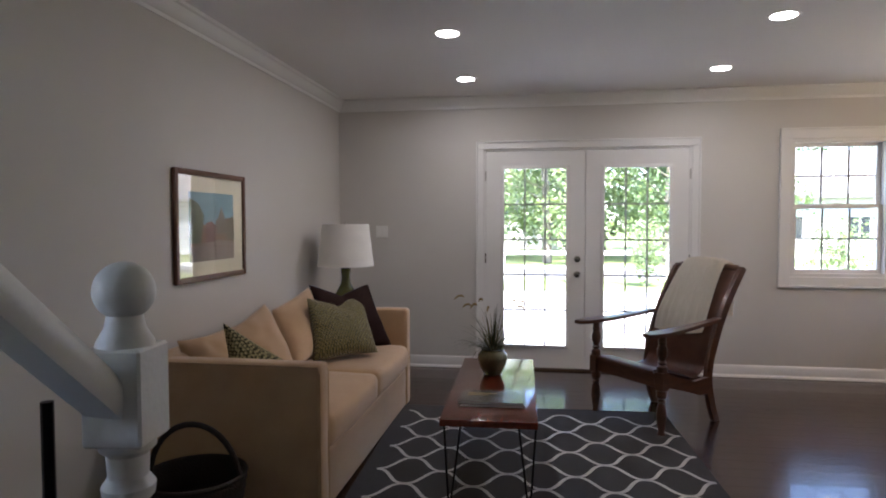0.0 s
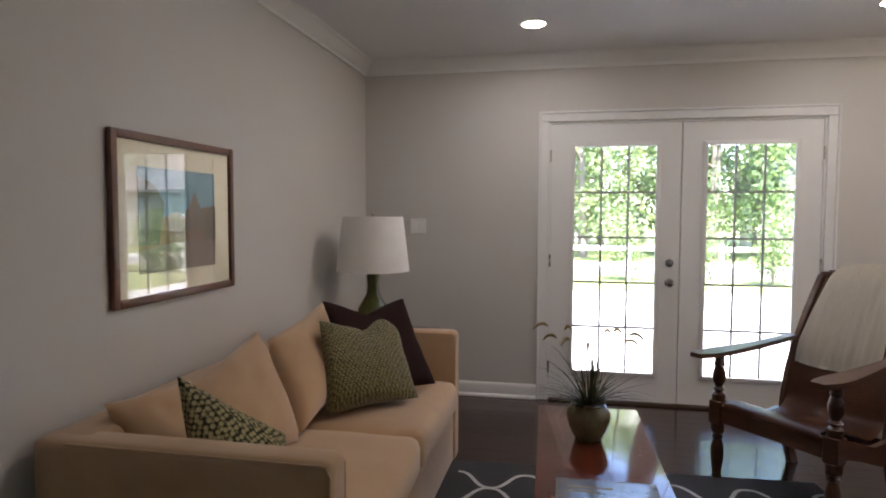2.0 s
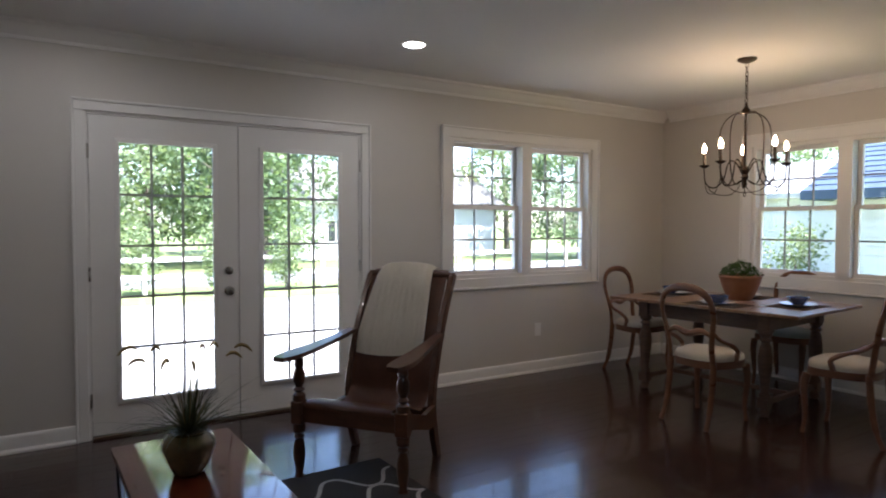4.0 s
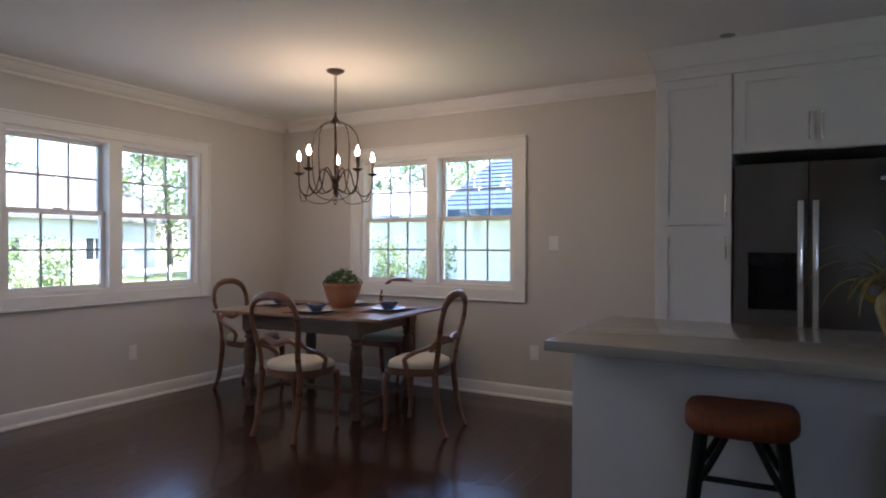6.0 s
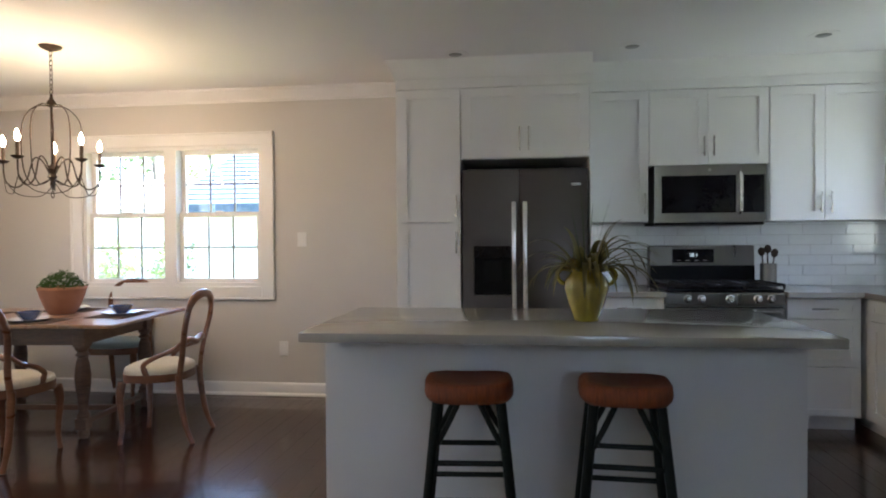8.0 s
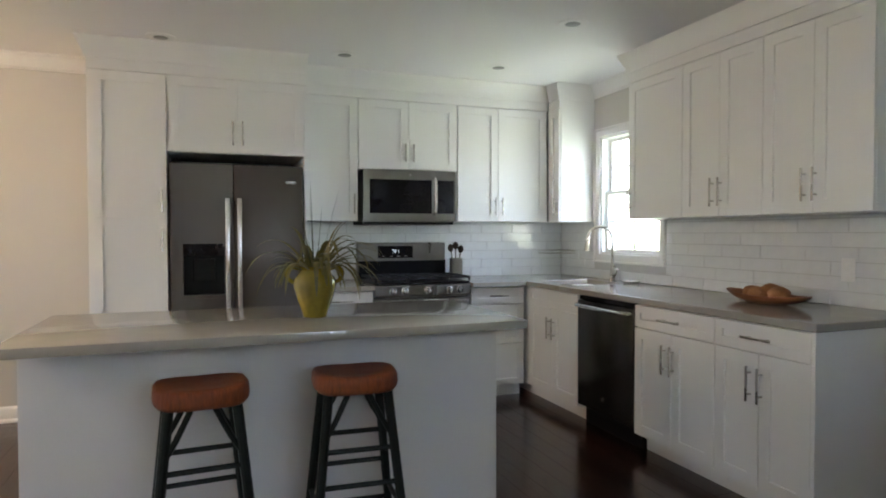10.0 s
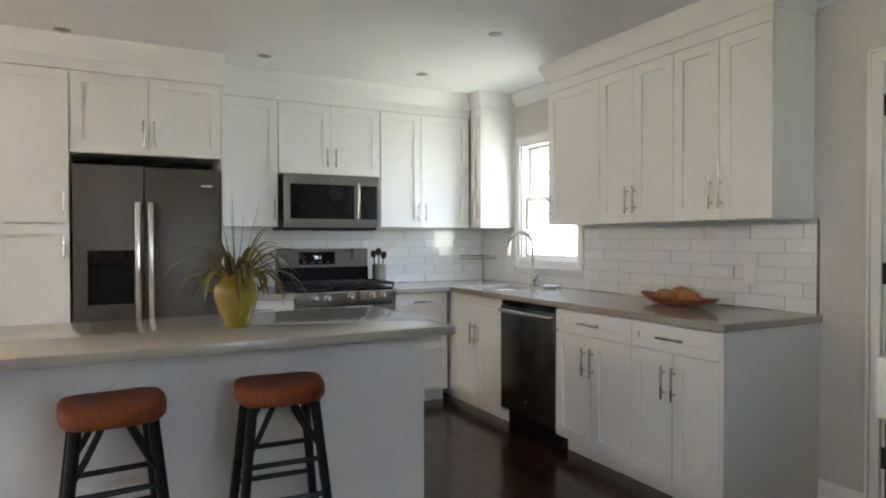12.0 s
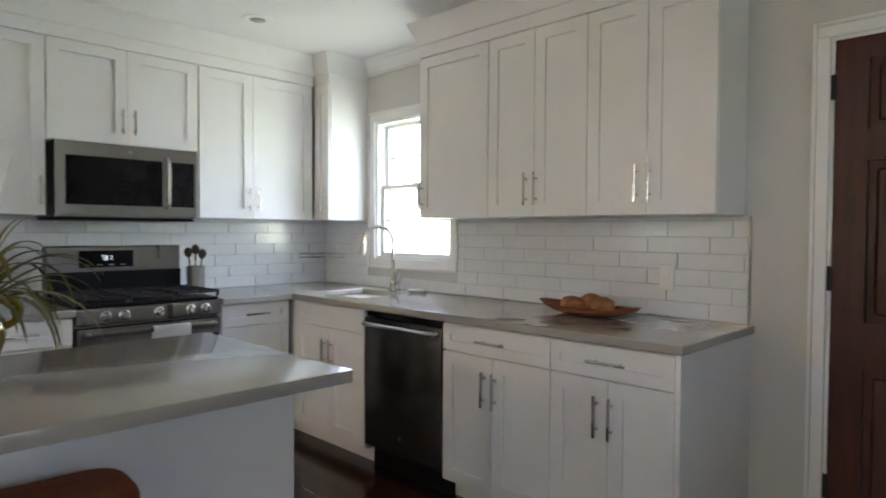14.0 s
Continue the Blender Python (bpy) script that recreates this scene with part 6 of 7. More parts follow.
CHERRY = material("cherry_chair_wood", (0.20, 0.085, 0.038), 0.3, second=(0.105, 0.040, 0.020), stretch=(1, 1, 4), fine=30, coat=0.25)
SEATFAB = material("cream_seat_fabric", (0.62, 0.56, 0.44), 0.9, second=(0.52, 0.46, 0.36), fine=240, bump=0.3)
BLUEFAB = material("pale_green_seat_fabric", (0.36, 0.41, 0.38), 0.9, second=(0.28, 0.33, 0.31), fine=240, bump=0.3)


def dining_chair(m, label, fabric):
    """A balloon-back chair; local -y is its front."""
    thing = empty("dining_chair", m, label, "chair", "chairs round the table")
    outline = []
    for a in np.linspace(0, math.tau, 37)[:-1]:
        c, q = math.cos(a), math.sin(a)
        r = (abs(c) ** 3 + abs(q) ** 3) ** (-1 / 3)
        outline.append((r * c * (0.215 - 0.030 * q), r * q * 0.20))
    bm = bmesh.new()
    extrude(bm, [(x, y, 0.395) for x, y in outline], (0, 0, 0.05))
    part("seat_frame", bm, CHERRY, thing, smooth=50)
    bm = bmesh.new()
    rings = [[bm.verts.new((x * s, y * s, z)) for x, y in outline] for s, z in ((0.97, 0.4455), (0.985, 0.462), (0.95, 0.482), (0.8, 0.497), (0.45, 0.505), (0.02, 0.507))]
    for r, s in zip(rings, rings[1:]):
        for k in range(36):
            bm.faces.new((r[k], r[(k + 1) % 36], s[(k + 1) % 36], s[k]))
    bm.faces.new(rings[-1]), bm.faces.new(rings[0][::-1])
    part("seat_cushion", bm, fabric, thing, "upholstered seat pad", smooth=60)
    for s in (-1, 1):
        part("front_leg", tube(bmesh.new(), smooth_pts([(s * 0.19, -0.165, 0.40), (s * 0.195, -0.18, 0.30), (s * 0.185, -0.172, 0.12), (s * 0.19, -0.185, 0.0)], 4), [0.026, 0.027, 0.027, 0.026, 0.024, 0.022, 0.020, 0.018, 0.016, 0.015, 0.014, 0.014, 0.016], 10), CHERRY, thing)
        part("rear_leg", tube(bmesh.new(), smooth_pts([(s * 0.165, 0.185, 0.44), (s * 0.165, 0.195, 0.30), (s * 0.168, 0.225, 0.12), (s * 0.175, 0.275, 0.0)], 4), [0.022] * 5 + [0.020] * 4 + [0.016] * 4, 10), CHERRY, thing)
        part("scroll_bracket", tube(bmesh.new(), smooth_pts([(s * 0.175, 0.225, 0.66), (s * 0.195, 0.16, 0.60), (s * 0.212, 0.05, 0.555), (s * 0.215, -0.015, 0.51), (s * 0.21, -0.01, 0.47), (s * 0.205, 0.0, 0.44)], 4), [0.014] * 8 + [0.016] * 7 + [0.019] * 6, 8), CHERRY, thing, "curved scroll bracket")
    loop = smooth_pts([(-0.165, 0.19, 0.42), (-0.160, 0.205, 0.54), (-0.178, 0.225, 0.66), (-0.196, 0.25, 0.78), (-0.172, 0.268, 0.88), (-0.10, 0.278, 0.935), (0, 0.282, 0.95),
                       (0.10, 0.278, 0.935), (0.172, 0.268, 0.88), (0.196, 0.25, 0.78), (0.178, 0.225, 0.66), (0.160, 0.205, 0.54), (0.165, 0.19, 0.42)], 4)
    radii = [0.019 + 0.011 * max(0, (p.z - 0.86) / 0.09) for p in loop]
    part("back_frame", tube(bmesh.new(), loop, radii, 10, flat=0.85), CHERRY, thing, "rounded balloon back")
    part("back_rail", tube(bmesh.new(), smooth_pts([(-0.172, 0.215, 0.62), (-0.10, 0.225, 0.655), (0, 0.23, 0.63), (0.10, 0.225, 0.655), (0.172, 0.215, 0.62)], 5), [0.014, 0.015, 0.016, 0.018, 0.020, 0.021, 0.021, 0.022, 0.023, 0.024, 0.025, 0.024, 0.023, 0.022, 0.021, 0.021, 0.020, 0.018, 0.016, 0.015, 0.014], 8), CHERRY, thing, "carved cross rail")
    return thing


west = dining_chair(pose(5.163, -1.727, 0, 0, 0, 93), "cherry balloon-back dining chair with cream seat", SEATFAB)
copy_thing(west, pose(5.907, -0.476, 0, 0, 0, 4))
copy_thing(west, pose(5.658, -2.411, 0, 0, 0, 186))
dining_chair(pose(6.549, -1.503, 0, 0, 0, -82), "cherry balloon-back dining chair with pale green seat", BLUEFAB)

TERRA = material("terracotta", (0.36, 0.16, 0.075), 0.6, second=(0.27, 0.11, 0.05), scale=12, fine=90, bump=0.15)
HERB = material("herb_leaf", (0.050, 0.100, 0.022), 0.8, second=(0.018, 0.042, 0.010), scale=20, spec=0.15)
tp = empty("potted_herb", pose(6.03, -1.405, 0.7625), "terracotta bowl with leafy green herb on the dining table", "plant")
part("pot", lathe(bmesh.new(), [(0.085, 0), (0.09, 0.005), (0.125, 0.07), (0.150, 0.14), (0.158, 0.178), (0.164, 0.182), (0.164, 0.20), (0.152, 0.202), (0.148, 0.18), (0.001, 0.175)], seg=36), TERRA, tp, "terracotta bowl", smooth=50)
bm = bmesh.new()
rnd = random.Random(4)
for k in range(900):
    a, r, z = rnd.uniform(0, math.tau), rnd.random() ** 0.5, rnd.random()
    rr = 0.165 * r * (1 - 0.35 * z * z)
    c = Vector((rr * math.cos(a), rr * math.sin(a), 0.185 + 0.125 * z * (1 - 0.5 * r * r) + 0.012 * rnd.random()))
    u = Vector((rnd.uniform(-1, 1), rnd.uniform(-1, 1), rnd.uniform(-0.6, 1))).normalized()
    v = u.orthogonal().normalized()
    s = rnd.uniform(0.010, 0.018)
    bm.faces.new([bm.verts.new(c - v * s * 0.45), bm.verts.new(c + u * s * 0.9 - v * s * 0.3 + v.cross(u) * s * 0.2), bm.verts.new(c + u * s * 1.7), bm.verts.new(c + u * s * 0.9 + v * s * 0.5)])
part("foliage", bm, HERB, tp, "dense small green leaves", smooth=0)

PLATE = material("white_porcelain", (0.80, 0.79, 0.77), 0.15, coat=0.4, bump=0.0)
NAVY = material("navy_glaze", (0.012, 0.028, 0.115), 0.15, second=(0.008, 0.018, 0.07), scale=20, coat=0.5, bump=0.02)
WOVEN = material("brown_woven_mat", (0.10, 0.062, 0.036), 0.9, second=(0.045, 0.028, 0.018), scale=60, fine=200, bump=0.8)
tm = dt.matrix_basis
first = None
for x, y, r in ((-0.34, -0.10, 90), (0.02, 0.54, 0), (0.36, 0.06, 90), (0.04, -0.52, 0)):
    mat_ob = part("placemat", blk((-0.215, -0.15, 0.7622), (0.215, 0.15, 0.7655), 0.001), WOVEN)
    mat_ob.matrix_basis = tm @ pose(x, y, 0, 0, 0, r)
    tagged(mat_ob, "brown woven placemat on the dining table", "placemat", group="placemats")
    pl = part("dinner_plate", lathe(bmesh.new(), [(0.001, 0), (0.085, 0), (0.10, 0.006), (0.138, 0.017), (0.139, 0.019), (0.10, 0.010), (0.082, 0.005), (0.001, 0.005)], at=(0, 0, 0.766), seg=40), PLATE)
    pl.matrix_basis = tm @ pose(x, y, 0)
    tagged(pl, "white porcelain plate on a woven placemat", "plate", group="dinner plates")
    bo = part("soup_bowl", lathe(bmesh.new(), [(0.038, 0), (0.040, 0.006), (0.065, 0.028), (0.080, 0.056), (0.081, 0.060), (0.076, 0.058), (0.060, 0.030), (0.030, 0.011), (0.001, 0.010)], at=(0, 0, 0.7712), seg=36), NAVY)
    bo.matrix_basis = tm @ pose(x, y, 0)
    tagged(bo, "navy blue glazed bowl on a white plate", "bowl", group="navy bowls")

# chandelier
BRONZE = material("dark_bronze", (0.045, 0.028, 0.018), 0.45, metal=0.7, second=(0.02, 0.013, 0.010), scale=25, fine=90, bump=0.15)
CANDLE = material("brown_candle_sleeve", (0.10, 0.065, 0.04), 0.6)
FLAME = glow("bulb_glow", (1.0, 0.72, 0.42), 16.0)
CHX, CHY = 5.484, -1.778
ch = empty("chandelier", pose(CHX, CHY, 0), "lit bronze cage chandelier with five candle bulbs", "chandelier")
part("canopy", lathe(bmesh.new(), [(0.001, H - 0.03), (0.03, H - 0.028), (0.062, H - 0.012), (0.068, H - 0.001), (0.001, H - 0.001)]), BRONZE, ch, "round ceiling canopy")
for k in range(9):
    z = H - 0.035 - k * 0.031
    bm = tube(bmesh.new(), [Vector((0.010 * math.cos(a), 0, z - 0.012 + 0.018 * math.sin(a))) if k % 2 else Vector((0, 0.010 * math.cos(a), z - 0.012 + 0.018 * math.sin(a))) for a in np.linspace(0, math.tau, 13)[:-1]], 0.003, 6, closed=True)
    part("chain_link", bm, BRONZE, ch)
part("hub", lathe(bmesh.new(), [(0.001, 2.255), (0.008, 2.25), (0.012, 2.22), (0.026, 2.20), (0.030, 2.185), (0.022, 2.17), (0.008, 2.165), (0.008, 1.80), (0.016, 1.79), (0.030, 1.765), (0.020, 1.735), (0.028, 1.715), (0.012, 1.69), (0.016, 1.665), (0.004, 1.64), (0.001, 1.62)], seg=16), BRONZE, ch, "turned centre stem")
part("drop_ring", tube(bmesh.new(), [(0.013 * math.cos(a), 0, 1.60 + 0.022 * math.sin(a)) for a in np.linspace(0, math.tau, 15)[:-1]], 0.003, 6, closed=True), BRONZE, ch)
for k in range(5):
    a = math.tau * k / 5 + radians(36)
    c, s = math.cos(a), math.sin(a)
    P2 = lambda r, z: (r * c, r * s, z)
    part("cage_rod", tube(bmesh.new(), smooth_pts([P2(0.02, 2.175), P2(0.09, 2.17), P2(0.155, 2.11), P2(0.178, 2.02), P2(0.18, 1.90), P2(0.165, 1.75), P2(0.11, 1.66), P2(0.015, 1.70)], 5), 0.0042, 6), BRONZE, ch)
    arm = part("arm", tube(bmesh.new(), smooth_pts([P2(0.02, 1.74), P2(0.06, 1.82), P2(0.11, 1.83), P2(0.15, 1.70), P2(0.215, 1.645), P2(0.275, 1.69), P2(0.285, 1.80)], 5), 0.005, 6), BRONZE, ch, "curved candle arm")
    b = a + math.tau / 5
    mid = (a + b) / 2
    part("swag", tube(bmesh.new(), smooth_pts([P2(0.28, 1.70), (0.25 * math.cos(a + 0.25), 0.25 * math.sin(a + 0.25), 1.615), (0.22 * math.cos(mid), 0.22 * math.sin(mid), 1.595), (0.25 * math.cos(b - 0.25), 0.25 * math.sin(b - 0.25), 1.615), (0.28 * math.cos(b), 0.28 * math.sin(b), 1.70)], 4), 0.003, 6), BRONZE, ch)
    part("drip_pan", lathe(bmesh.new(), [(0.004, 1.795), (0.020, 1.80), (0.038, 1.815), (0.036, 1.818), (0.010, 1.812), (0.001, 1.812)], at=P2(0.285, 0), seg=16), BRONZE, arm)
    part("candle", lathe(bmesh.new(), [(0.011, 1.813), (0.011, 1.905), (0.001, 1.906)], at=P2(0.285, 0), seg=12), CANDLE, arm, "brown candle sleeve")
    part("bulb", lathe(bmesh.new(), [(0.007, 1.907), (0.012, 1.917), (0.0150, 1.932), (0.012, 1.949), (0.005, 1.968), (0.001, 1.980)], at=P2(0.285, 0), seg=14), FLAME, arm, "glowing flame-shaped bulb")
    point_lamp("candle_lamp", (CHX + 0.285 * c, CHY + 0.285 * s, 2.035), CANDLE_W, (1.0, 0.66, 0.36), 0.01)

# ---- outside ----
GRASS = material("lawn", (0.19, 0.23, 0.08), 0.9, second=(0.10, 0.14, 0.04), scale=0.6, fine=9, bump=0.5)
bm = bmesh.new()
box(bm, (-400, -400, -0.75), (400, 400, -0.45))
tagged(part("ground", bm, GRASS, smooth=0), "green lawn round the house", "ground", kind="structure")
CONC = material("pale_concrete", (0.44, 0.43, 0.40), 0.85, scale=2, fine=60, bump=0.2)
tagged(part("patio", blk((-4.0, TH + 0.01, -0.449), (8.2, 10.5, -0.40)), CONC, smooth=0), "sunlit pale concrete patio outside the french doors", "patio", kind="structure")
tagged(part("road", blk((-60, 15.0, -0.449), (80, 19.0, -0.435)), material("asphalt", (0.16, 0.16, 0.16), 0.9, fine=50, bump=0.4), smooth=0), "grey street beyond the lawn", "road", kind="structure")
tagged(part("pavement", blk((-60, -24.0, -0.449), (80, -16.0, -0.43)), CONC, smooth=0), "pale driveway in front of the house", "pavement", kind="structure")

BARK = material("tree_bark", (0.24, 0.21, 0.17), 0.95, second=(0.14, 0.115, 0.09), scale=6, fine=40, bump=0.9, stretch=(1, 1, 0.3))


def leaf_material(name, colour, second):
    """Thin leaves: part of the light goes through them."""
    m = material(name, colour, 0.5, second=second, scale=1.6, fine=14, bump=0)
    n, l = m.node_tree.nodes, m.node_tree.links
    thin, mix = n.new("ShaderNodeBsdfTranslucent"), n.new("ShaderNodeMixShader")
    thin.inputs["Color"].default_value = (colour[0] * 1.25, colour[1] * 1.25, colour[2] * 0.8, 1)
    mix.inputs["Fac"].default_value = 0.4
    l.new(n["Principled BSDF"].outputs[0], mix.inputs[1]), l.new(thin.outputs[0], mix.inputs[2])
    l.new(mix.outputs[0], n["Material Output"].inputs["Surface"])
    return m


CROWN = [leaf_material("leaf_green", (0.22, 0.28, 0.15), (0.14, 0.19, 0.09)), leaf_material("leaf_deep_green", (0.17, 0.24, 0.12), (0.10, 0.15, 0.07))]


def leaf_cloud(bm, centre, radius, count, rnd, size):
    for k in range(count):
        d = Vector((rnd.gauss(0, 1), rnd.gauss(0, 1), rnd.gauss(0, 1))).normalized()
        p = centre + Vector((d.x * radius[0], d.y * radius[1], d.z * radius[2])) * rnd.uniform(0.45, 1.05)
        u = Vector((rnd.uniform(-1, 1), rnd.uniform(-1, 1), rnd.uniform(-1, 0.5))).normalized()
        v = u.orthogonal().normalized()
        v = v * math.cos(k) + u.cross(v) * math.sin(k)
        s = size * rnd.uniform(0.6, 1.3)
        bm.faces.new([bm.verts.new(p), bm.verts.new(p + u * s * 0.5 + v * s * 0.32), bm.verts.new(p + u * s), bm.verts.new(p + u * s * 0.5 - v * s * 0.32)])


def tree(m, label, tall, spread, seed, leaf, size=0.25, low=0.3, clumps=38, name="tree"):
    rnd = random.Random(seed)
    thing = empty(name, m, label, "tree", "trees in the yard")
    lean = Vector((rnd.uniform(-0.4, 0.4), rnd.uniform(-0.4, 0.4), 0))
    trunk = smooth_pts([(0, 0, -0.3), lean * 0.3 + Vector((0, 0, tall * 0.3)), lean + Vector((0, 0, tall * 0.62)), lean * 1.4 + Vector((0, 0, tall * 0.92))], 4)
    bm = tube(bmesh.new(), trunk, [0.022 * tall * (1 - 0.8 * i / (len(trunk) - 1)) for i in range(len(trunk))], 10)
    part("trunk", bm, BARK, thing, smooth=60)
    bm, leaves = bmesh.new(), bmesh.new()
    for k in range(clumps):
        f = low + (1 - low) * (k + rnd.random()) / clumps
        a = k * 2.4 + rnd.uniform(-0.5, 0.5)
        r = spread * (0.35 + 0.75 * math.sin(math.pi * min(1, (f - low) / (1 - low) * 0.85 + 0.15))) * rnd.uniform(0.45, 1.0)
        root = lean * f + Vector((0, 0, tall * f * 0.86))
        tip = root + Vector((math.cos(a) * r, math.sin(a) * r, tall * 0.07 + rnd.uniform(-0.2, 0.3)))
        if k % 3 == 0:
            tube(bm, smooth_pts([root, (root + tip) / 2 + Vector((0, 0, 0.15)), tip], 3), [0.05, 0.045, 0.04, 0.034, 0.028, 0.02, 0.012], 6)
        q = spread * rnd.uniform(0.24, 0.42)
        leaf_cloud(leaves, tip, (q, q, q * 0.75), 190, rnd, size)
    part("branchwork", bm, BARK, thing, smooth=60)
    part("crown", leaves, leaf, thing, "leafy crown with gaps", smooth=0)
    return thing


GZ = -0.45
t1 = tree(pose(2.2, 22.5, GZ), "leafy green broadleaf tree beyond the lawn", 10.5, 3.4, 1, CROWN[0], low=0.06)
t2 = tree(pose(7.5, 23.5, GZ), "deep green broadleaf tree beyond the lawn", 12.0, 3.6, 2, CROWN[1], low=0.04)
t3 = tree(pose(-1.2, 11.0, GZ), "slender leafy tree on the lawn", 6.5, 1.9, 3, CROWN[0], size=0.16, low=0.2)
for k, (src, x, y, rz) in enumerate(((t1, -3.5, 23.8, 60), (t2, -8.5, 26.0, 140), (t2, 9.8, 25.2, 40), (t1, 27.5, 19.5, 200), (t1, 5.2, 29.0, 100), (t2, -1.0, 29.5, 250), (t2, 31.0, 25.5, 10),
                                     (t1, 10.0, 36.0, 300), (t2, 26.0, 21.0, 80), (t1, 33.0, 2.0, 45), (t2, 31.0, -4.0, 120), (t1, 36.0, -10.0, 220),
                                     (t1, -6.0, 33.0, 10), (t2, 3.5, 34.5, 70), (t1, 13.5, 39.5, 150), (t2, 20.0, 40.0, 210), (t1, 27.0, 29.0, 30), (t2, 33.0, 14.0, 100), (t2, 39.0, 6.0, 20), (t1, 40.0, -3.0, 80), (t2, -14.0, 24.0, 10), (t2, 10.5, -30.5, 10), (t1, 2.0, -31.5, 130), (t2, 19.0, -29.0, 220), (t1, -7.0, -29.5, 60))):
    copy_thing(src, pose(x, y, GZ, 0, 0, rz))


def bush(m, label, r, tall, seed, leaf):
    rnd = random.Random(seed)
    thing = empty("bush", m, label, "bush", "garden bushes")
    leaves = bmesh.new()
    for k in range(12):
        a = rnd.uniform(0, math.tau)
        q = rnd.uniform(0, 0.6) * r
        leaf_cloud(leaves, Vector((q * math.cos(a), q * math.sin(a), tall * rnd.uniform(0.3, 0.8))), (r * 0.45, r * 0.45, tall * 0.3), 110, rnd, 0.10)
    part("foliage", leaves, leaf, thing, smooth=0)
    part("stem", tube(bmesh.new(), [(0, 0, -0.1), (0, 0, tall * 0.5)], [0.05, 0.02], 8), BARK, thing)
    return thing


b1 = bush(pose(15.2, 4.6, GZ), "rounded green garden bush on the lawn", 1.0, 1.95, 5, CROWN[0])
for x, y, rz in ((16.6, 4.0, 70), (15.6, 6.4, 150), (4.9, 12.5, 10), (6.8, 12.9, 100), (0.2, 14.0, 190), (-2.0, 13.6, 250), (11.5, 13.2, 40), (3.2, 13.5, 300), (8.9, 10.2, 220)):
    copy_thing(b1, pose(x, y, GZ, 0, 0, rz))

SIDING = material("pale_siding", (0.62, 0.63, 0.64), 0.8, scale=1, fine=30, spread=0.1)
SLATEROOF = material("blue_grey_shingle", (0.050, 0.085, 0.14), 0.85, second=(0.035, 0.055, 0.09), scale=3, fine=30, bump=0.4)
DARKGLASS = material("far_window_glass", (0.03, 0.035, 0.04), 0.08, bump=0)


def house(m, label, w, d, wall_h, ridge, windows, roof_mat):
    """A far house: lap siding, a gable roof along local x, framed windows on the side that looks towards local -y."""
    thing = empty("house", m, label, "house", "neighbouring houses")
    part("wall", blk((-w / 2, 0, -0.3), (w / 2, d, wall_h)), SIDING, thing, smooth=0)
    for k in range(int(wall_h / 0.18)):
        part("siding_board", blk((-w / 2 - 0.01, -0.018, k * 0.18), (w / 2 + 0.01, -0.0005, k * 0.18 + 0.165)), SIDING, thing, smooth=0)
    bm = bmesh.new()
    extrude(bm, [(-w / 2 - 0.4, -0.5, wall_h - 0.05), (-w / 2 - 0.4, -0.5, wall_h + 0.1), (-w / 2 - 0.4, d / 2, ridge), (-w / 2 - 0.4, d + 0.5, wall_h + 0.1), (-w / 2 - 0.4, d + 0.5, wall_h - 0.05)], (w + 0.8, 0, 0))
    part("roof", bm, roof_mat, thing, smooth=0)
    n = int(math.hypot(d / 2 + 0.5, ridge - wall_h) / 0.28)
    for k in range(n):
        f0, f1 = k / n, (k + 1) / n
        y0, z0, y1, z1 = -0.5 + (d / 2 + 0.5) * f0, wall_h + 0.1 + (ridge - wall_h - 0.1) * f0, -0.5 + (d / 2 + 0.5) * f1, wall_h + 0.1 + (ridge - wall_h - 0.1) * f1
        bm = bmesh.new()
        extrude(bm, [(-w / 2 - 0.4, y0, z0 + 0.035), (-w / 2 - 0.4, y1, z1 + 0.012), (-w / 2 - 0.4, y1, z1 + 0.002), (-w / 2 - 0.4, y0, z0 + 0.002)], (w + 0.8, 0, 0))
        part("shingle_row", bm, roof_mat, thing, smooth=0)
    for x, z in windows:
        wdw = part("window", blk((x - 0.5, -0.05, z), (x + 0.5, -0.02, z + 1.2)), TRIM, thing, "white framed window", smooth=0)
        for a, b in ((-0.45, -0.03), (0.03, 0.45)):
            part("pane", blk((x + a, -0.056, z + 0.06), (x + b, -0.0505, z + 1.14)), DARKGLASS, wdw, smooth=0)
    return thing


house(pose(14.6, -1.25, GZ, 0, 0, -90), "pale grey neighbour house with blue-grey shingle roof", 6.8, 7, 2.4, 4.4, [], SLATEROOF)
PALEROOF = material("pale_grey_shingle", (0.42, 0.42, 0.41), 0.8, scale=2, fine=30, bump=0.3)
house(pose(24.5, 9.0, GZ, 0, 0, -90), "pale low house with a sunlit light roof", 11, 7, 2.9, 4.5, [], PALEROOF)
house(pose(18.0, 27.0, GZ, 0, 0, 0), "pale house across the street behind trees", 13, 8, 3.0, 5.6, [(-4, 0.9), (-1, 0.9), (3, 0.9)], ROOF)
house(pose(-3, 37.0, GZ, 0, 0, 0), "pale house across the street behind trees", 12, 8, 3.0, 5.4, [(-3, 0.9), (2, 0.9)], ROOF)

fence = empty("rail_fence", pose(0, 13.2, GZ), "white rail fence along the lawn", "fence")
for k in range(11):
    part("post", blk((-4.05 + k * 2.4, -0.05, -0.1), (-3.95 + k * 2.4, 0.05, 1.05)), TRIM, fence, smooth=0)
for z in (0.4, 0.85):
    for k in range(10):
        part("rail", blk((-3.95 + k * 2.4, -0.02, z), (-4.05 + (k + 1) * 2.4, 0.02, z + 0.12)), TRIM, fence, smooth=0)

# ---- pieces: backsplash tiles and floor planks ----
TLEN, THT, JOINT = 0.300, 0.0735, 0.003


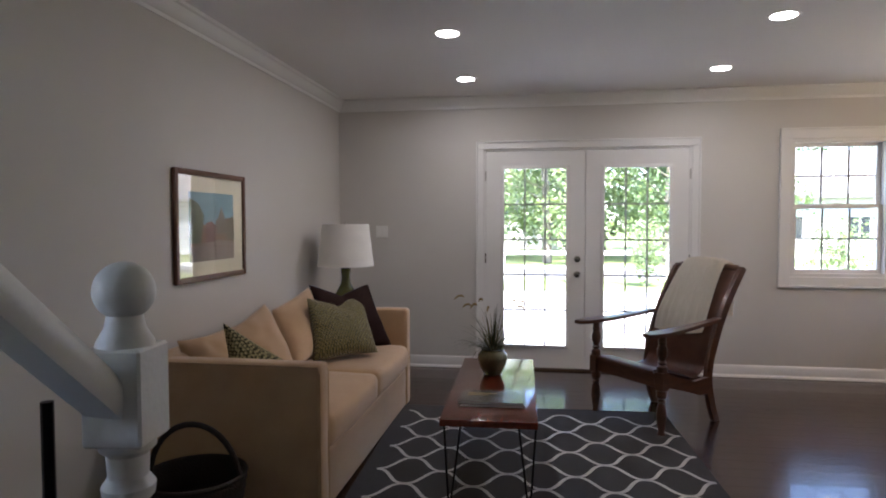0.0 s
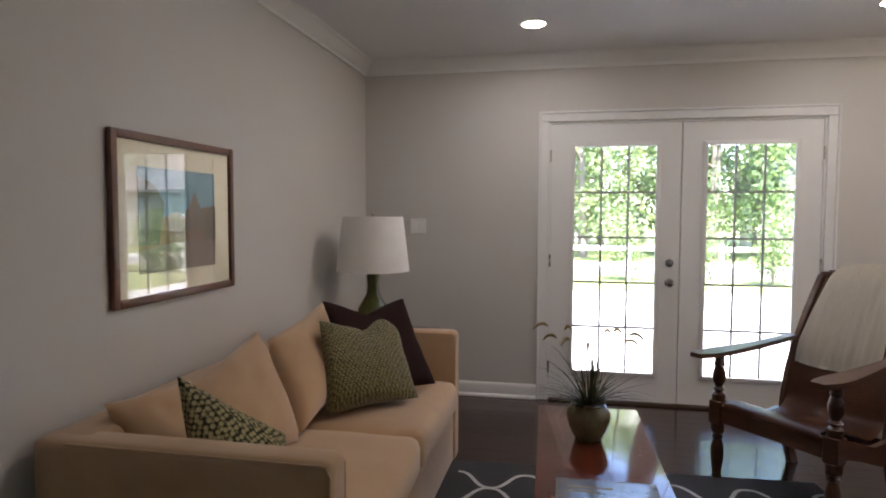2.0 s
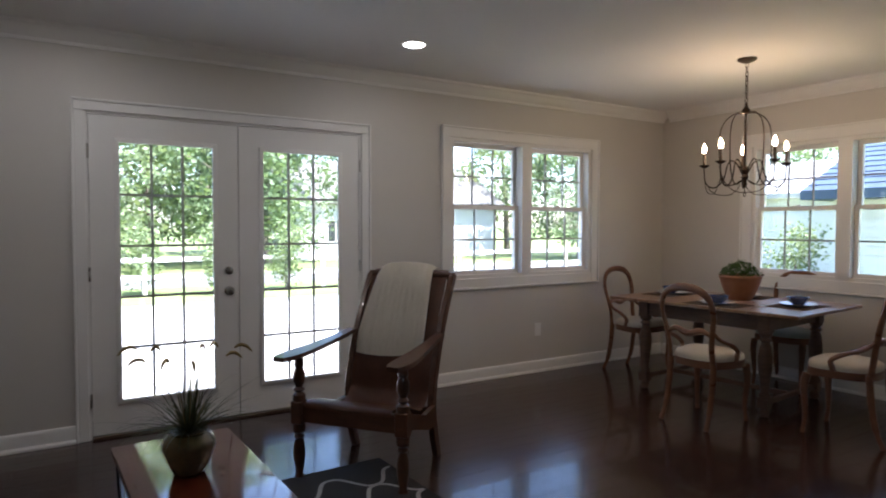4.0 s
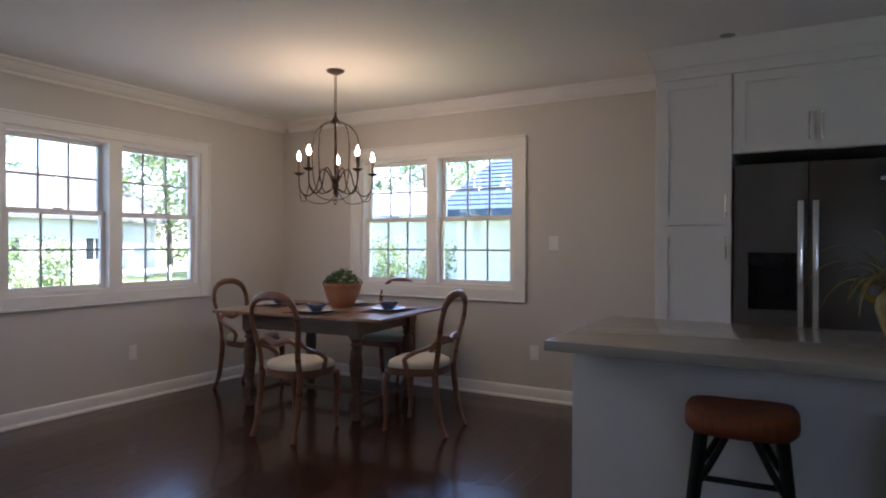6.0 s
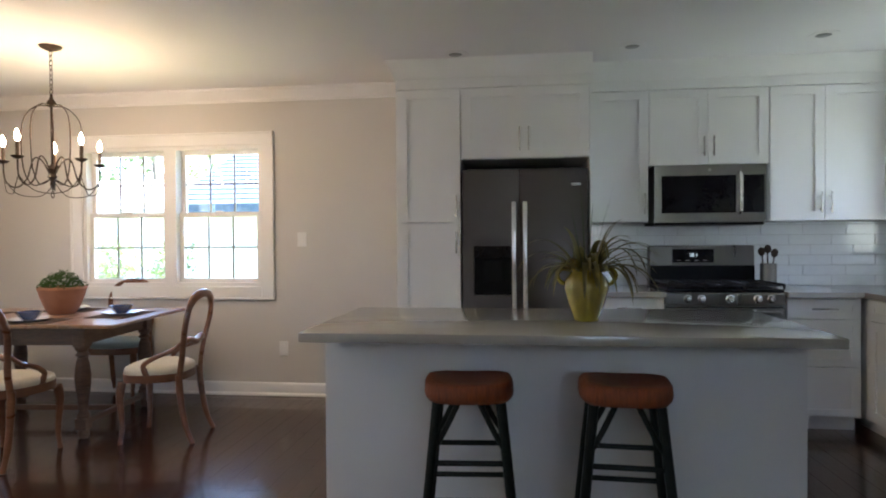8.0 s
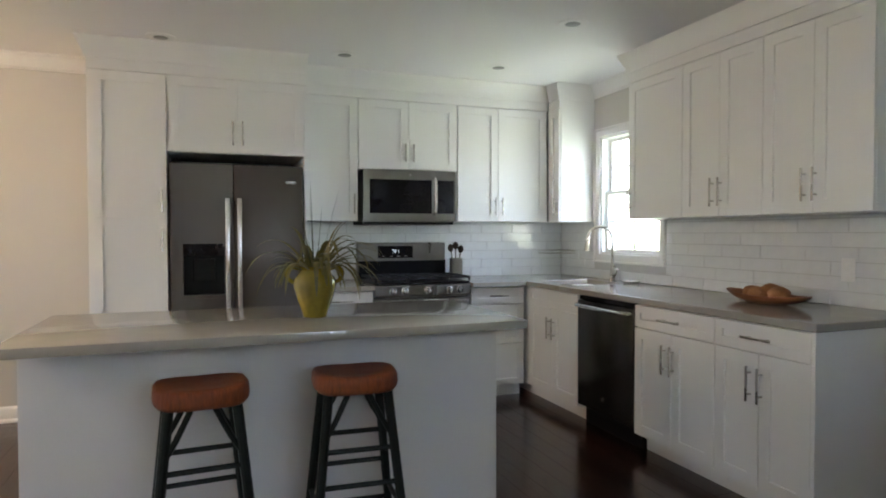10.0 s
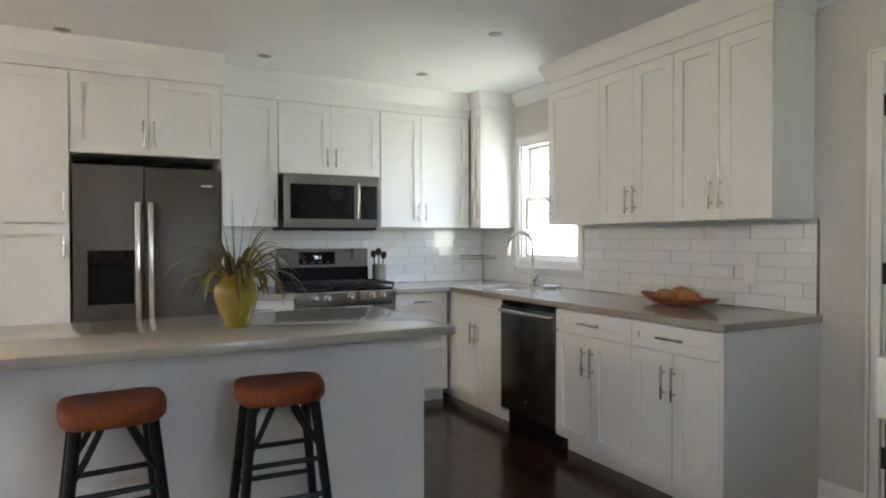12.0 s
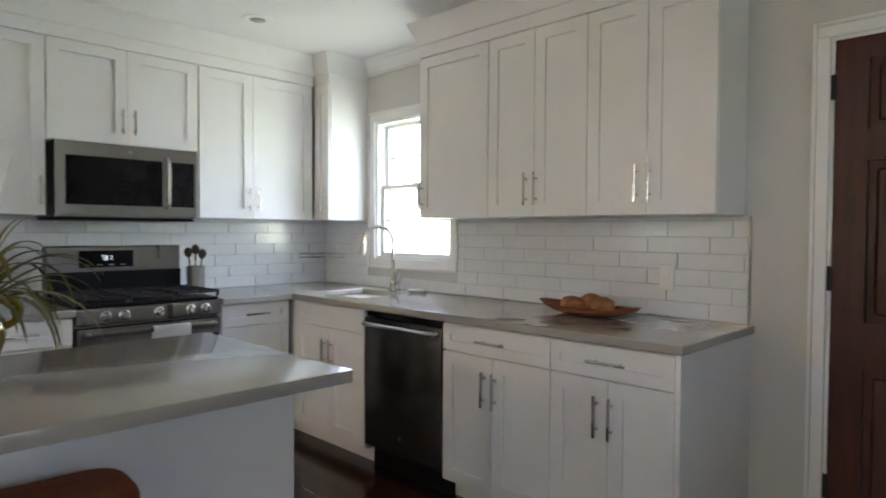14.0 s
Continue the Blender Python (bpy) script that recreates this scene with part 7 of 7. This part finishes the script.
def block_mesh(name, size, mat, bevel=0.0):
    bm = blk((0, 0, 0), size, bevel)
    bmesh.ops.recalc_face_normals(bm, faces=bm.faces)
    me = bpy.data.meshes.new(name)
    bm.to_mesh(me)
    bm.free()
    me.materials.append(mat)
    return me


def tiled(m, name, x0, x1, z0, z1, label, skip=None):
    bm = bmesh.new()
    spans = [(x0, x1, z0, z1)] if not skip else [(x0, x1, z0, skip[2]), (x0, skip[0], skip[2], z1), (skip[1], x1, skip[2], z1)]
    for a, b, c, d in spans:
        box(bm, (a, -0.006, c), (b, -0.0008, d))
    back = tagged(part(name, in_wall(bm, m), GROUT, smooth=0), label, "backsplash", kind="structure")
    meshes, trnd = {}, random.Random(3)
    rows = int((z1 - z0) / (THT + JOINT)) + 1
    for r in range(rows):
        lo = z0 + r * (THT + JOINT) + 0.001
        high = min(lo + THT, z1)
        if high - lo < 0.01:
            continue
        start = x0 - (TLEN + JOINT) * ((r % 2) * 0.5 + (0.17 if r % 4 == 1 else 0))
        x = start
        while x < x1:
            pieces = [(max(x, x0), min(x + TLEN, x1))]
            x += TLEN + JOINT
            if skip:
                sx0, sx1, sz = skip
                if high > sz:
                    pieces = [(a, b) for p, q in pieces for a, b in ((p, min(q, sx0)), (max(p, sx1), q))]
            for a, b in pieces:
                if b - a < 0.012:
                    continue
                key = (round(b - a, 3), round(high - lo, 3))
                if key not in meshes:
                    meshes[key] = block_mesh("tile", (key[0], 0.007, key[1]), TILE, 0.0012)
                ob = new("tile", meshes[key])
                ob.parent = back
                ob.matrix_basis = m @ pose(a, -0.0125, lo, trnd.uniform(-0.5, 0.5), 0, trnd.uniform(-0.25, 0.25))
    return back


tiled(SOUTH, "backsplash_south", S(W) + 0.009, S(3.58), WT + 0.001, UB - 0.001, "white glazed subway tile backsplash behind the sink", (S(W3[1] + 0.074), S(W3[0] - 0.074), W3[2] - 0.075))
tiled(EAST, "backsplash_east", F1 + 0.022, D - 0.009, WT + 0.001, UB - 0.001, "white glazed subway tile backsplash behind the range")
tagged(part("tile_edge", blk((3.572, -D + 0.0008, WT + 0.001), (3.5785, -D + 0.014, UB - 0.001)), STEEL, smooth=0), "thin metal edge strip at the tiles", "trim", kind="structure")

PW, PL = 0.125, 1.9
plank_meshes = {}
prnd = random.Random(9)
y = -D
row = 0
while y < 0:
    wide = min(PW, -y)
    x = -PL * ((row * 0.37) % 1.0)
    while x < W:
        a, b = max(x, 0.0), min(x + PL, W)
        x += PL
        if b - a < 0.02 or wide < 0.02:
            continue
        key = (round(b - a - 0.0008, 3), round(wide - 0.0008, 3))
        if key not in plank_meshes:
            plank_meshes[key] = block_mesh("plank", (key[0], key[1], 0.0055), FLOOR, 0.0006)
        ob = new("plank", plank_meshes[key])
        ob.parent = floor
        ob.location = (a + 0.0007, y + 0.0007, -0.0056)
    y += PW
    row += 1
